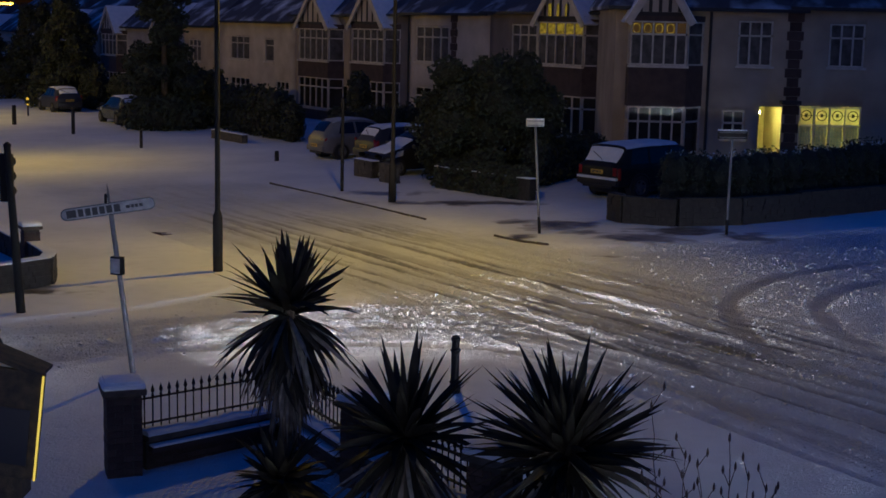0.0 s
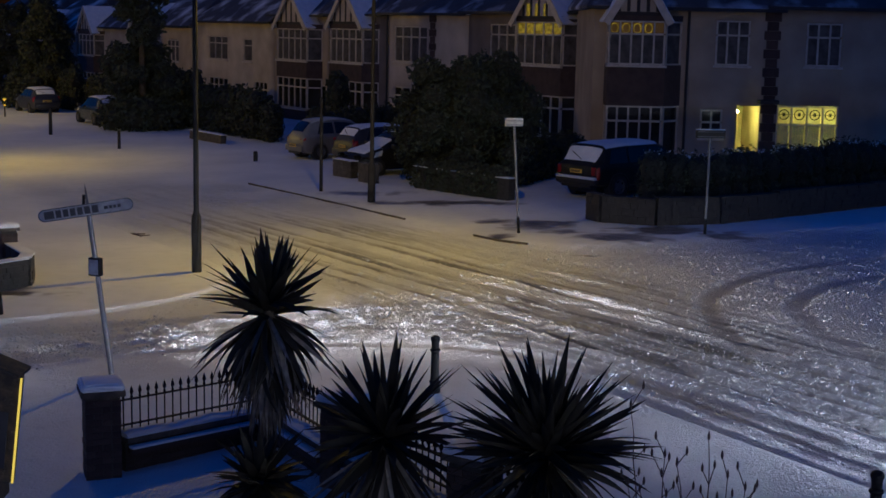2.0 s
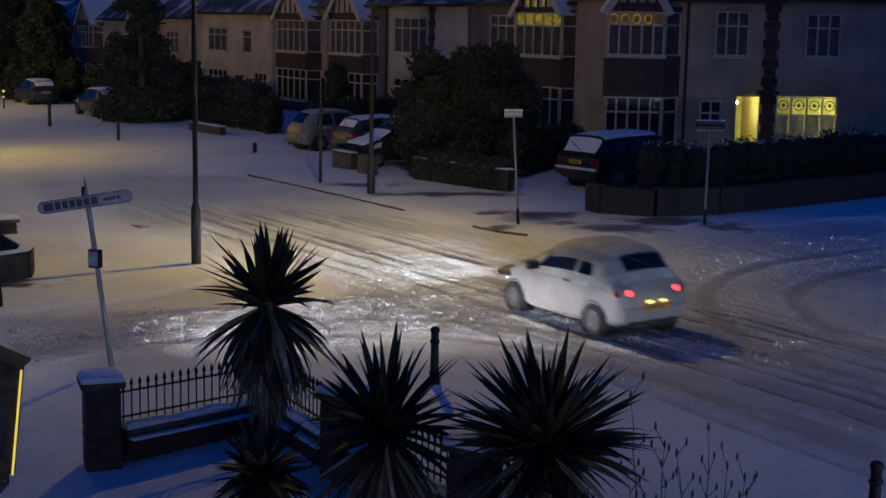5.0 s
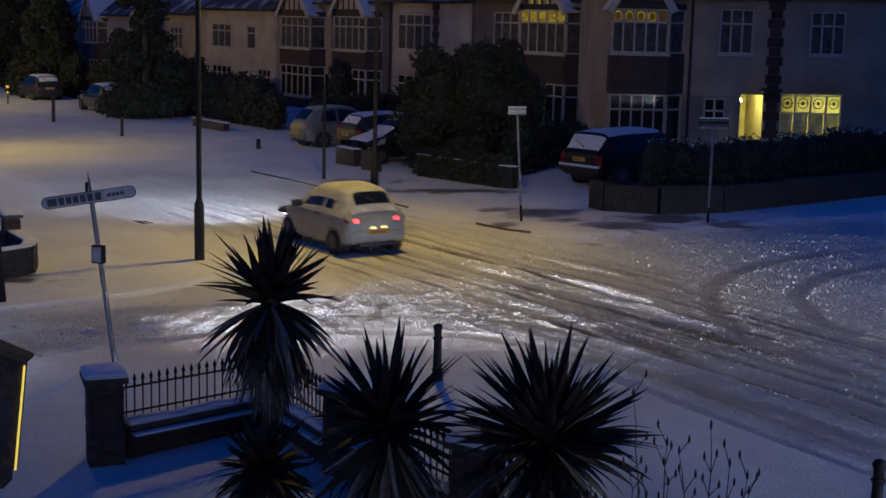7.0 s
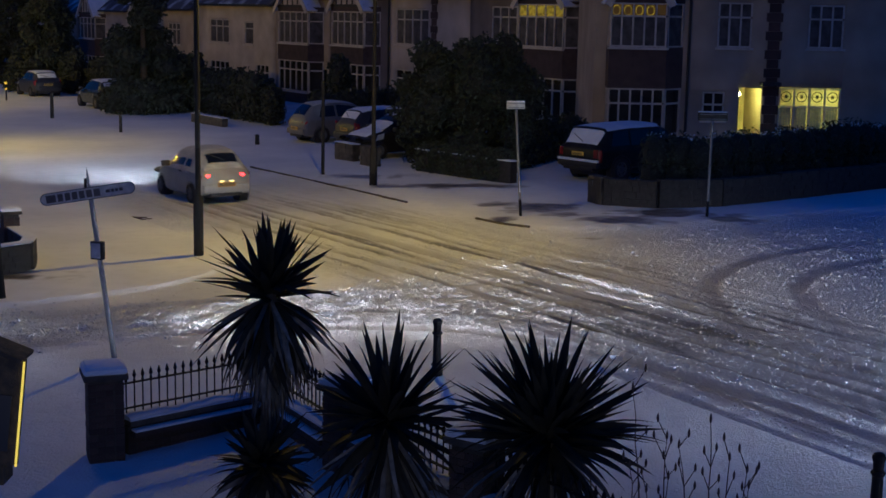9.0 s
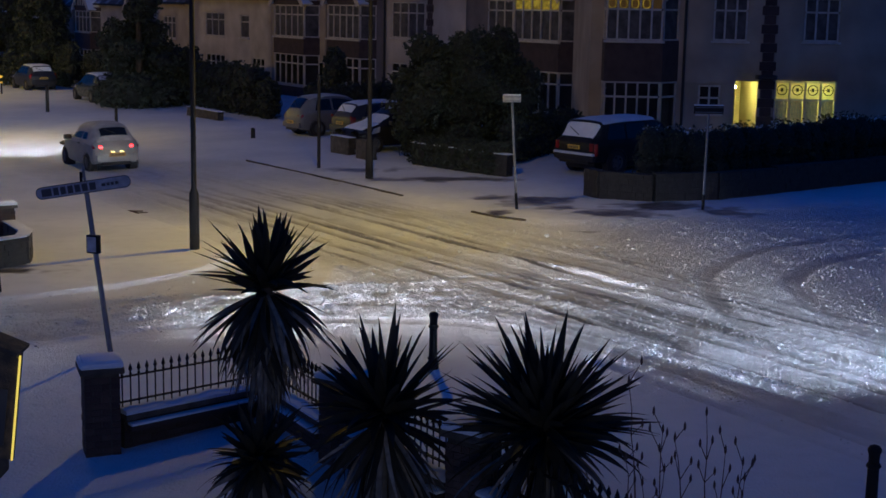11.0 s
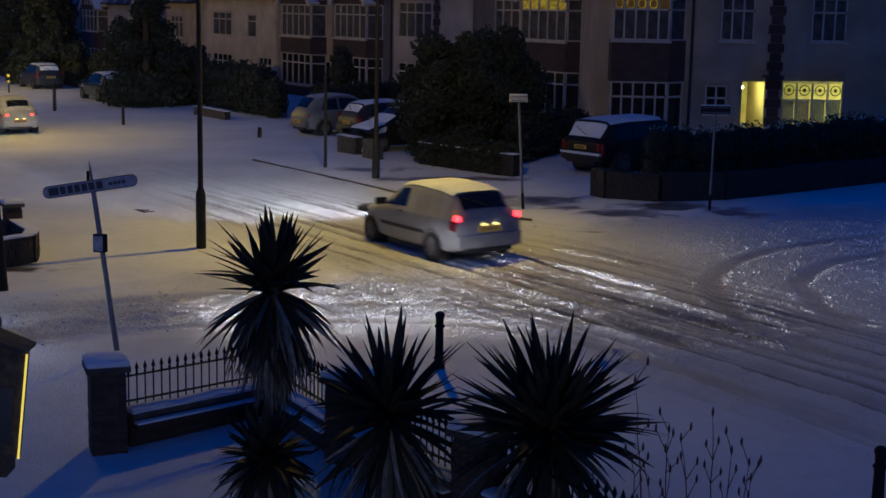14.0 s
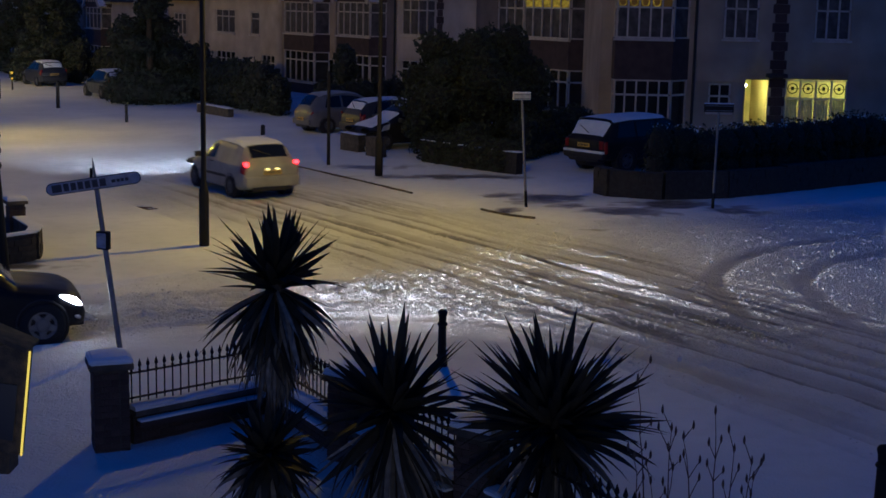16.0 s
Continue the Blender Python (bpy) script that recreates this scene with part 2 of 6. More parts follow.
def rod(bm, a, b, r0, r1=None, n=8):
    """A tapered round bar from a to b."""
    a, b = Vector(a), Vector(b)
    r1 = r0 if r1 is None else r1
    q = (b - a).to_track_quat("Z", "Y").to_matrix().to_4x4()
    g = bmesh.ops.create_cone(bm, cap_ends=True, segments=n, radius1=r0, radius2=max(r1, 1e-4), depth=(b - a).length)
    bmesh.ops.transform(bm, matrix=Matrix.Translation((a + b) / 2) @ q, verts=g["verts"])
    return g["verts"]


def turned(bm, profile, n=16, m=None, caps=True):
    """A solid of revolution about z from (radius, height) pairs."""
    rings = []
    for r, z in profile:
        rings.append([bm.verts.new((r * math.cos(6.2832 * i / n), r * math.sin(6.2832 * i / n), z)) for i in range(n)])
    for p, q in zip(rings, rings[1:]):
        for i in range(n):
            bm.faces.new((p[i], p[(i + 1) % n], q[(i + 1) % n], q[i]))
    if caps:
        bm.faces.new(rings[0][::-1])
        bm.faces.new(rings[-1])
    vs = [v for r in rings for v in r]
    if m is not None:
        bmesh.ops.transform(bm, matrix=m, verts=vs)
    return vs


def shade(bm, angle=35):
    lim = radians(angle)
    for f in bm.faces:
        f.smooth = True
    for e in bm.edges:
        if len(e.link_faces) == 2 and e.calc_face_angle(0) > lim:
            e.smooth = False


def mesh_of(name, bm, mat, smooth=True):
    if smooth:
        shade(bm)
    me = bpy.data.meshes.new(name)
    bm.to_mesh(me)
    bm.free()
    me.materials.append(mat)
    return me


def part(name, bm, mat, parent=None, label="", smooth=True):
    ob = new(name, mesh_of(name, bm, mat, smooth))
    ob.parent = parent
    if label:
        tagged(ob, label)
    return ob


def piece(name, me, parent, m):
    ob = new(name, me)
    ob.parent = parent
    ob.matrix_basis = m
    return ob


def thing(name, m, label, category, group="", kind=""):
    ob = new(name)
    ob.empty_display_size = 0.1
    ob.matrix_basis = m
    return tagged(ob, label, category, group, kind)


def boxpart(name, dims, mat, parent, bevel=0.0, label=""):
    bm = bmesh.new()
    box(bm, *dims, bevel)
    return part(name, bm, mat, parent, label)


# ---------------------------------------------------------------- the snowy street
LATTICE = np.random.RandomState(7).rand(256, 256)


def value_noise(x, y, scale):
    x, y = x * scale, y * scale
    i, j = np.floor(x).astype(int), np.floor(y).astype(int)
    u, v = x - i, y - j
    u, v = u * u * (3 - 2 * u), v * v * (3 - 2 * v)
    at = lambda a, b: LATTICE[a % 256, b % 256]
    return (at(i, j) * (1 - u) + at(i + 1, j) * u) * (1 - v) + (at(i, j + 1) * (1 - u) + at(i + 1, j + 1) * u) * v - 0.5


def path_distance(x, y, line, reach=4.5):
    """Distance to a line of points; what lies beyond its reach counts as far."""
    best = np.full(x.shape, 1e9)
    whole = x.ndim == 1
    for (ax, ay), (bx, by) in zip(line, line[1:]):
        dx, dy = bx - ax, by - ay
        part_ = (slice(None),)
        if not whole:
            i0, i1 = np.searchsorted(y[:, 0], (min(ay, by) - reach, max(ay, by) + reach))
            j0, j1 = np.searchsorted(x[0], (min(ax, bx) - reach, max(ax, bx) + reach))
            part_ = (slice(i0, i1), slice(j0, j1))
        u, v = x[part_], y[part_]
        k = np.clip(((u - ax) * dx + (v - ay) * dy) / (dx * dx + dy * dy), 0, 1)
        best[part_] = np.minimum(best[part_], np.hypot(u - ax - k * dx, v - ay - k * dy))
    return best


def inside(x, y, poly):
    res = np.zeros(x.shape, bool)
    for (ax, ay), (bx, by) in zip(poly, poly[1:] + poly[:1]):
        cross = (ay > y) != (by > y)
        res ^= cross & (x < (bx - ax) * (y - ay) / (by - ay + 1e-12) + ax)
    return res


def rounded(line, steps=6):
    """A smooth curve through the points of a line."""
    pts = [Vector((*p, 0)) for p in line]
    pts = [2 * pts[0] - pts[1]] + pts + [2 * pts[-1] - pts[-2]]
    out = []
    for a, b, c, d in zip(pts, pts[1:], pts[2:], pts[3:]):
        for i in range(steps):
            t = i / steps
            p = 0.5 * ((2 * b) + (c - a) * t + (2 * a - 5 * b + 4 * c - d) * t * t + (3 * b - a - 3 * c + d) * t ** 3)
            out.append((p.x, p.y))
    out.append((pts[-2].x, pts[-2].y))
    return out


KERB_FAR = rounded([(-60, 129.5), (-30, 82.8), (-6.3, 45.9), (-1.8, 38.8), (0.4, 35.2), (1.9, 33.2), (4.0, 32.6), (8, 34.2), (14, 37.4), (40, 52)])
KERB_NEAR = rounded([(-40, 5.5), (-12, 18.2), (-7, 20.05), (-4, 21.0), (-1.6, 21.25), (0.5, 20.85), (2.4, 19.2), (4.95, 15.2), (12, 4), (40, -40)])
KERB_LEFT = rounded([(-60, 116), (-30, 69.2), (-8.8, 36.2), (-5.0, 30.2), (-4.3, 27.9), (-5.1, 26.0), (-7.4, 24.2), (-12, 22.2), (-40, 9.6)])
RAISED = [KERB_FAR + [(300, 200), (300, 600), (-300, 600)], KERB_NEAR + [(40, -300), (-300, -300), (-300, -100)], KERB_LEFT + [(-400, -150), (-400, 500)]]


def along(across, s0, s1, bend=0.0):
    """A wheel line beside the main road: its distance across, from s0 to s1 along."""
    return [tuple((N * (across + bend * math.sin(k * 5 + across * 3)) + U * (s0 + (s1 - s0) * k))[:2]) for k in (0, 0.12, 0.25, 0.4, 0.6, 0.8, 1)]


RUTS = [(along(a, s0, s1, 0.12), w, d, k) for a, s0, s1, w, d, k in (
    (13.55, -60, 140, 0.10, 0.012, 0.25), (14.15, -60, 140, 0.10, 0.02, 0.75), (14.85, -60, 140, 0.10, 0.022, 0.8), (15.35, -30, 120, 0.07, 0.016, 0.6),
    (15.75, -60, 140, 0.10, 0.022, 0.75), (16.4, -60, 140, 0.10, 0.022, 0.8), (16.95, 2, 130, 0.08, 0.018, 0.7), (17.6, 6, 140, 0.09, 0.016, 0.5),
    (18.2, 12, 130, 0.12, 0.012, 0.25), (12.75, -60, 6, 0.14, 0.02, 0.5))]
RUTS += [(rounded(l), w, d, k) for l, w, d, k in (
    ([(-40, 7.8), (-12, 20.2), (-7, 22.1), (-3.5, 23.4), (-1.0, 23.7), (1.5, 23.0), (3.6, 21.0), (6.5, 16.5), (14, 4)], 0.2, 0.02, 0.62),
    ([(-40, 6.4), (-12, 19.1), (-7, 21.0), (-3.4, 22.2), (-0.8, 22.4), (1.0, 21.9), (3.0, 19.9), (5.9, 15.4), (13, 4)], 0.2, 0.02, 0.6),
    ([(-40, 8.8), (-12, 21.3), (-7, 23.2), (-3.0, 25.0), (0.2, 25.9), (1.5, 26.0), (3.4, 25.2), (5.0, 23.2)], 0.17, 0.016, 0.5),
    ([(-12, 20.6), (-7, 22.5), (-3.6, 24.0), (-2.2, 26.2), (-3.0, 29.5), (-8, 37.5)], 0.16, 0.003, 0.1),
    ([(5.75, 20.58), (5.12, 22.07), (4.94, 23.47), (4.99, 24.6), (5.12, 25.63), (5.29, 26.35), (5.98, 27.72), (6.76, 28.83), (7.64, 29.68), (8.88, 30.58), (10.24, 31.38)], 0.22, 0.02, 0.42),
    ([(7.03, 21.14), (6.62, 22.92), (6.61, 24.14), (6.73, 25.29), (6.9, 25.99), (7.55, 27.14), (8.25, 28.01), (8.94, 28.54), (9.48, 28.95)], 0.22, 0.018, 0.36),
    ([(2.36, 19.55), (2.9, 18.7), (3.26, 18.04), (3.81, 16.99), (4.32, 16.14), (4.8, 15.45), (5.11, 14.99), (7.4, 11.6)], 0.13, 0.05, 0.12),
    ([(2.71, 20.41), (3.24, 19.39), (3.73, 18.52), (4.29, 17.52), (4.79, 16.62), (5.21, 15.93), (7.7, 12.2)], 0.09, 0.03, 0.3),
    ([(6.2, 19.5), (4.6, 22.6), (2.5, 25.5), (0.2, 29.0), (-2.6, 33.4)], 0.15, 0.02, 0.45),
    ([(5.4, 28.6), (7.0, 29.4), (12.5, 32.6), (30, 42)], 0.10, 0.012, 0.2))]
SLUSH_BAND = rounded([(-14, 19.6), (-7, 22.4), (-3.6, 23.6), (-0.6, 24.1), (2.4, 23.4), (4.8, 21.6)])
FAN_BAND = rounded([(3.0, 24.5), (6.0, 27.5), (9.5, 30.0), (16, 33.6)])


HEAPS = [(rounded(l), w, h) for l, w, h in (
    ([(-7.37, 21.22), (-6.79, 21.52), (-5.97, 22.32), (-4.94, 23.18), (-3.83, 24.11), (-2.19, 24.9), (-0.12, 25.49), (1.36, 25.5)], 0.12, 0.085),
    ([(-7.13, 20.5), (-6.53, 20.68), (-5.51, 21.23), (-4.31, 21.93), (-2.77, 22.85), (-1.3, 23.75), (0.29, 24.13)], 0.08, 0.07),
    ([(-5.63, 22.08), (-4.81, 22.58), (-3.41, 23.28), (-1.72, 24.12), (0.29, 24.82), (1.93, 24.63)], 0.07, 0.06))]


def path_frame(x, y):
    """Along and across the bend that the side street's wheels follow."""
    return x + 0.3 * y - 0.04 * x * x, y - 0.2 * x + 0.055 * np.clip(x + 1, 0, 20) ** 2


def street():
    def steps(lo, hi, cell, out_lo, out_hi, grow):
        xs = list(np.arange(lo, hi, cell))
        d, a = cell, lo
        left = []
        while a > out_lo:
            d *= grow
            a -= d
            left.append(a)
        d, a = cell, xs[-1]
        right = []
        while a < out_hi:
            d *= grow
            a += d
            right.append(a)
        return np.array(left[::-1] + xs + right)

    xs, ys = steps(-9.0, 10.4, 0.026, -900, 900, 1.07), steps(13.2, 35.0, 0.042, -500, 1800, 1.035)
    x, y = np.meshgrid(xs, ys)
    z = SLOPE * np.clip(x, -60, 60)
    slush = np.zeros(x.shape)
    raised = np.zeros(x.shape)
    for poly, line in zip(RAISED, (KERB_FAR, KERB_NEAR, KERB_LEFT)):
        d = path_distance(x, y, line) * np.where(inside(x, y, poly), 1, -1)
        soft_edge = 0.45 if line is KERB_FAR else 0.10
        raised = np.maximum(raised, np.clip((d + soft_edge) / (2 * soft_edge), 0, 1))
    z += 0.075 * raised * raised * (3 - 2 * raised)
    crisp = np.clip(1 - np.maximum(np.maximum(-12.6 - x, x - 10.0), np.maximum(14.6 - y, y - 44.6)) / 2.5, 0, 1)
    road = (1 - raised) * (0.12 + 0.88 * crisp)
    wob = 0.10 * value_noise(x, y, 0.3) + 0.03 * value_noise(x, y, 2.1)
    ridged = lambda a, b, k: 0.5 - np.abs(2 * value_noise(a, b, k))
    # crumbs of broken snow, a few centimetres across
    grit = np.clip(0.8 * value_noise(x, y, 14.0) + 1.0 * value_noise(x + 31, y, 21.0) + 0.7 * value_noise(x, y + 17, 31.0) - 0.24, 0, 1)
    fine = value_noise(x + 5, y, 15.0) + 0.7 * value_noise(x, y + 9, 27.0)
    worn = np.zeros(x.shape)
    bend_fade = (0.5 + 0.5 * np.clip((1.5 - x) / 3, 0, 1)) * (0.4 + 0.6 * np.clip((x + 4.5) / 3, 0, 1))
    for i, (line, w, depth, k) in enumerate(RUTS):
        fade = bend_fade if 10 <= i <= 12 else 1.0
        d = path_distance(x + wob, y + wob, line)
        groove = np.exp(-(d / w) ** 4)
        ridge = np.exp(-((d - 1.35 * w) / (0.33 * w)) ** 2)
        fade = fade * np.clip((41 - y) / 6, 0.25, 1)
        rim = 0.05 if 14 <= i <= 15 else fade
        z += road * np.clip((39 - y) / 5, 0.1, 1) * (-1.3 * depth * groove + 0.8 * rim * depth * ridge * (1 + 1.0 * value_noise(x, y, 4.0) + 0.6 * grit))
        slush = np.maximum(slush, fade * road * 1.2 * k * groove * (0.8 + 0.8 * value_noise(x, y, 1.3)))
        worn = np.maximum(worn, groove)
    for line, w, hgt in HEAPS:
        d = path_distance(x + 1.5 * wob, y + 1.5 * wob, line)
        heap = np.exp(-(d / w) ** 2) * np.clip(0.75 + 1.6 * value_noise(x, y, 1.1) + 1.1 * value_noise(x, y, 4.0), 0.1, 1.5)
        heap *= np.clip((1.2 - x) / 3, 0.2, 1)
        z += road * hgt * heap * (1 + 0.8 * grit)
        slush *= 1 - 0.85 * np.clip(heap, 0, 1) * road
    # thin crests where the noise crosses nought
    crest = lambda a, b, k, w: np.clip(1 - np.abs(value_noise(a, b, k)) / w, 0, 1) ** 1.5
    band = np.exp(-(path_distance(x, y, SLUSH_BAND) / 1.25) ** 4)
    fan = np.exp(-(path_distance(x, y, FAN_BAND) / 2.6) ** 4)
    lumpy = np.maximum(band, 0.55 * fan) * road
    bx, by = path_frame(x, y)
    lumps = 0.7 * value_noise(bx * 0.16, by, 5.0) + 0.6 * ridged(bx * 0.22, by + 3, 6.5) + 0.4 * value_noise(bx * 0.3, by, 14.0) - 0.12
    clods = np.clip(value_noise(bx * 0.4, by, 5.5) + 0.7 * value_noise(bx * 0.5, by + 4, 11.0) + 0.3 * fine, 0, 1)
    z += np.clip((3.4 - x) / 3.5, 0.12, 1) * band * road * (0.030 * np.clip(lumps + 0.1, -0.3, 1) + 0.055 * clods + 0.035 * crest(bx * 0.15, by + 8, 4.0, 0.16) * (0.5 + clods))
    slush = np.maximum(slush, band * road * np.clip(0.12 - 1.3 * lumps - 2 * grit, 0, 0.55) * (0.35 + 0.65 * np.clip((x + 4.5) / 3, 0, 1)))
    across = 0.8417 * x + 0.54 * y + 0.05 * value_noise(x, y, 0.15)
    ahead = -0.54 * x + 0.8417 * y
    main = np.clip(1.3 - np.abs(across - 15.9) / 2.9, 0, 1) * road * np.clip((40 - y) / 6, 0.12, 1)
    streaks = 0.6 * value_noise(across, ahead * 0.025, 3.0) + 0.8 * ridged(across + 7, ahead * 0.03, 4.2) + 0.7 * value_noise(across, ahead * 0.05, 9.5) + 0.4 * value_noise(across, ahead * 0.1, 19.0) - 0.1
    patchy = np.clip(0.75 + 1.4 * value_noise(x, y, 0.5), 0.25, 1.3)
    right = np.clip((across - 12.55) / 0.7, 0, 1)
    loose = road * np.clip(0.55 + 1.6 * value_noise(x, y, 0.35), 0.12, 1) * np.clip((y - 10) / 3, 0, 1) * (0.15 + 0.85 * right)
    spread = np.maximum(np.maximum(0.6 * main, 1.0 * fan * road), np.maximum(loose, 0.8 * band * road)) * (1 - 0.85 * worn)
    comb = 0.055 * crest(across, ahead * 0.025, 2.6, 0.13) + 0.026 * crest(across + 11, ahead * 0.045, 5.2, 0.17)
    comb *= np.clip(0.85 + 1.3 * value_noise(across * 1.6, ahead * 0.25, 0.9) + 0.3 * fine, 0.1, 1.5)
    z += main * (0.022 * streaks * patchy + comb) + spread * (0.040 * grit + 0.012 * fine)
    slush = np.maximum(slush, np.clip(2.4 * main * patchy * (0.04 - streaks) - grit, 0, 0.9))
    churn = np.clip(np.maximum(np.maximum(lumpy, 0.8 * main), spread) + 0.35 * road * np.clip(value_noise(x, y, 0.7) + 0.3, 0, 1), 0, 1)
    z += 0.03 * value_noise(x, y, 0.45) + 0.012 * value_noise(x, y, 2.6) + 0.005 * road * value_noise(x, y, 8.0)
    kept = raised * crisp * np.clip((26 - y) / 3, 0, 1)
    z += kept * (0.020 * grit * np.clip(0.35 + 2 * value_noise(x, y, 0.6), 0, 1) + 0.004 * fine)
    churn = np.maximum(churn, 0.25 * kept)
    # bare wet patches under the far garden walls
    for px, py, rx, ry in ((2.58, 36.04, 0.72, 0.73), (1.64, 36.69, 0.45, 0.42), (4.36, 33.67, 0.94, 0.64), (5.87, 34.82, 1.18, 0.68), (7.15, 34.04, 0.63, 0.36), (1.46, 34.05, 0.37, 0.43), (3.44, 31.51, 0.29, 0.18), (3.14, 34.82, 0.43, 0.37), (0.2, 40.6, 1.9, 0.5), (-2.5, 43.0, 1.3, 0.4), (-9.3, 26.5, 1.5, 0.25), (-8.6, 27.0, 0.9, 0.25)):
        slush = np.maximum(slush, 1.3 * np.clip(1.35 - np.hypot((x - px) / rx, (y - py) / ry) + 1.2 * value_noise(x, y, 1.7) + 0.8 * value_noise(x, y, 4.5), 0, 1))
    ny, nx = x.shape
    me = bpy.data.meshes.new("ground")
    co = np.stack([x, y, z], -1).reshape(-1, 3).astype(np.float32)
    idx = np.arange(nx * ny).reshape(ny, nx)
    quads = np.stack([idx[:-1, :-1], idx[:-1, 1:], idx[1:, 1:], idx[1:, :-1]], -1).reshape(-1, 4).astype(np.int32)
    me.vertices.add(len(co))
    me.vertices.foreach_set("co", co.ravel())
    me.loops.add(quads.size)
    me.loops.foreach_set("vertex_index", quads.ravel())
    me.polygons.add(len(quads))
    me.polygons.foreach_set("loop_start", np.arange(0, quads.size, 4, dtype=np.int32))
    me.polygons.foreach_set("use_smooth", np.ones(len(quads), bool))
    me.update(calc_edges=True)
    att = me.attributes.new("slush", "FLOAT", "POINT")
    att.data.foreach_set("value", slush.ravel().astype(np.float32))
    att = me.attributes.new("churn", "FLOAT", "POINT")
    att.data.foreach_set("value", churn.ravel().astype(np.float32))
    me.materials.append(STREET_SNOW)
    # loose crumbs of snow thrown up by the wheels, each a small rough lump
    rs = np.random.RandomState(17)
    n = 520000
    px, py = rs.uniform(-8.5, 10.2, n), rs.uniform(13.4, 33.0, n)
    i, j = np.clip(np.searchsorted(ys, py), 1, ny - 1), np.clip(np.searchsorted(xs, px), 1, nx - 1)
    clump = np.clip(0.40 + 1.5 * value_noise(px, py, 0.8) + 1.3 * value_noise(px, py + 40, 3.0), 0.05, 1)
    chance = np.maximum(0.7 * spread * (1 - 0.7 * main), band * road * (0.12 + 1.6 * clods * np.clip((4.5 - x) / 3, 0.25, 1)))
    chance = np.maximum(chance, main * np.clip(18 * comb - 0.15, 0, 0.9))[i, j] * clump * (1 - 0.92 * worn[i, j]) * np.clip(1.2 - (py - 24) / 14, 0.4, 1)
    kept_ = rs.rand(n) < 0.6 * chance
    px, py = px[kept_], py[kept_]
    pz = z[i[kept_], j[kept_]]
    n = len(px)
    rad = np.clip(0.0115 * np.exp(0.42 * rs.normal(size=n)), 0.005, 0.036)
    tips = np.array([(1, 0, 0), (-1, 0, 0), (0, 1, 0), (0, -1, 0), (0, 0, 1), (0, 0, -1)], float)
    lump = np.array((1.0, 1.0, 0.7)) * tips[None] * rad[:, None, None] * rs.uniform(0.6, 1.35, (n, 6, 1)) + rs.normal(scale=0.22, size=(n, 6, 3)) * rad[:, None, None]
    co = (lump + np.stack([px, py, pz + 0.2 * rad], -1)[:, None]).reshape(-1, 3)
    tri = np.array([(0, 2, 4), (2, 1, 4), (1, 3, 4), (3, 0, 4), (2, 0, 5), (1, 2, 5), (3, 1, 5), (0, 3, 5)])
    tri = (tri[None] + 6 * np.arange(n)[:, None, None]).reshape(-1, 3).astype(np.int32)
    cm = bpy.data.meshes.new("snow_crumbs")
    cm.vertices.add(len(co))
    cm.vertices.foreach_set("co", co.astype(np.float32).ravel())
    cm.loops.add(tri.size)
    cm.loops.foreach_set("vertex_index", tri.ravel())
    cm.polygons.add(len(tri))
    cm.polygons.foreach_set("loop_start", np.arange(0, tri.size, 3, dtype=np.int32))
    cm.update(calc_edges=True)
    cm.materials.append(CRUMB)
    tagged(new("snow_crumbs", cm), "loose white crumbs of snow scattered over the road", "snow", kind="stuff")
    return tagged(new("ground", me), "snow-covered street and pavements with slushy grey wheel ruts", "ground", kind="structure")


street()


def ground_z(x, y):
    """The street's height near a place, pavements included."""
    ax, ay = np.array([float(x)]), np.array([float(y)])
    up = 0.0
    for poly, line in zip(RAISED, (KERB_FAR, KERB_NEAR, KERB_LEFT)):
        if inside(ax, ay, poly)[0] and path_distance(ax, ay, line)[0] > 0.1:
            up = 0.075
    return level(x) + up + 0.03 * float(value_noise(ax, ay, 0.45)[0])


# ---------------------------------------------------------------- houses across the street
def pierced(bm, w, z0, z1, holes, y0, y1):
    """A wall from x = 0 to w with rectangular holes (x0, x1, z0, z1) through it."""
    xs = sorted({0.0, w, *[h[0] for h in holes], *[h[1] for h in holes]})
    zs = sorted({z0, z1, *[h[2] for h in holes], *[h[3] for h in holes]})
    solid = {}
    for i in range(len(xs) - 1):
        for k in range(len(zs) - 1):
            mx, mz = (xs[i] + xs[i + 1]) / 2, (zs[k] + zs[k + 1]) / 2
            solid[i, k] = not any(h[0] < mx < h[1] and h[2] < mz < h[3] for h in holes)
    made = {}

    def vert(i, k, y):
        if (i, k, y) not in made:
            made[i, k, y] = bm.verts.new((xs[i], y, zs[k]))
        return made[i, k, y]

    for (i, k), full in solid.items():
        if not full:
            continue
        bm.faces.new([vert(i, k, y0), vert(i + 1, k, y0), vert(i + 1, k + 1, y0), vert(i, k + 1, y0)])
        bm.faces.new([vert(i, k, y1), vert(i, k + 1, y1), vert(i + 1, k + 1, y1), vert(i + 1, k, y1)])
        for di, dk, (a, b) in ((-1, 0, ((i, k + 1), (i, k))), (1, 0, ((i + 1, k), (i + 1, k + 1))), (0, -1, ((i, k), (i + 1, k))), (0, 1, ((i + 1, k + 1), (i, k + 1)))):
            if not solid.get((i + di, k + dk)):
                bm.faces.new([vert(*a, y0), vert(*a, y1), vert(*b, y1), vert(*b, y0)])


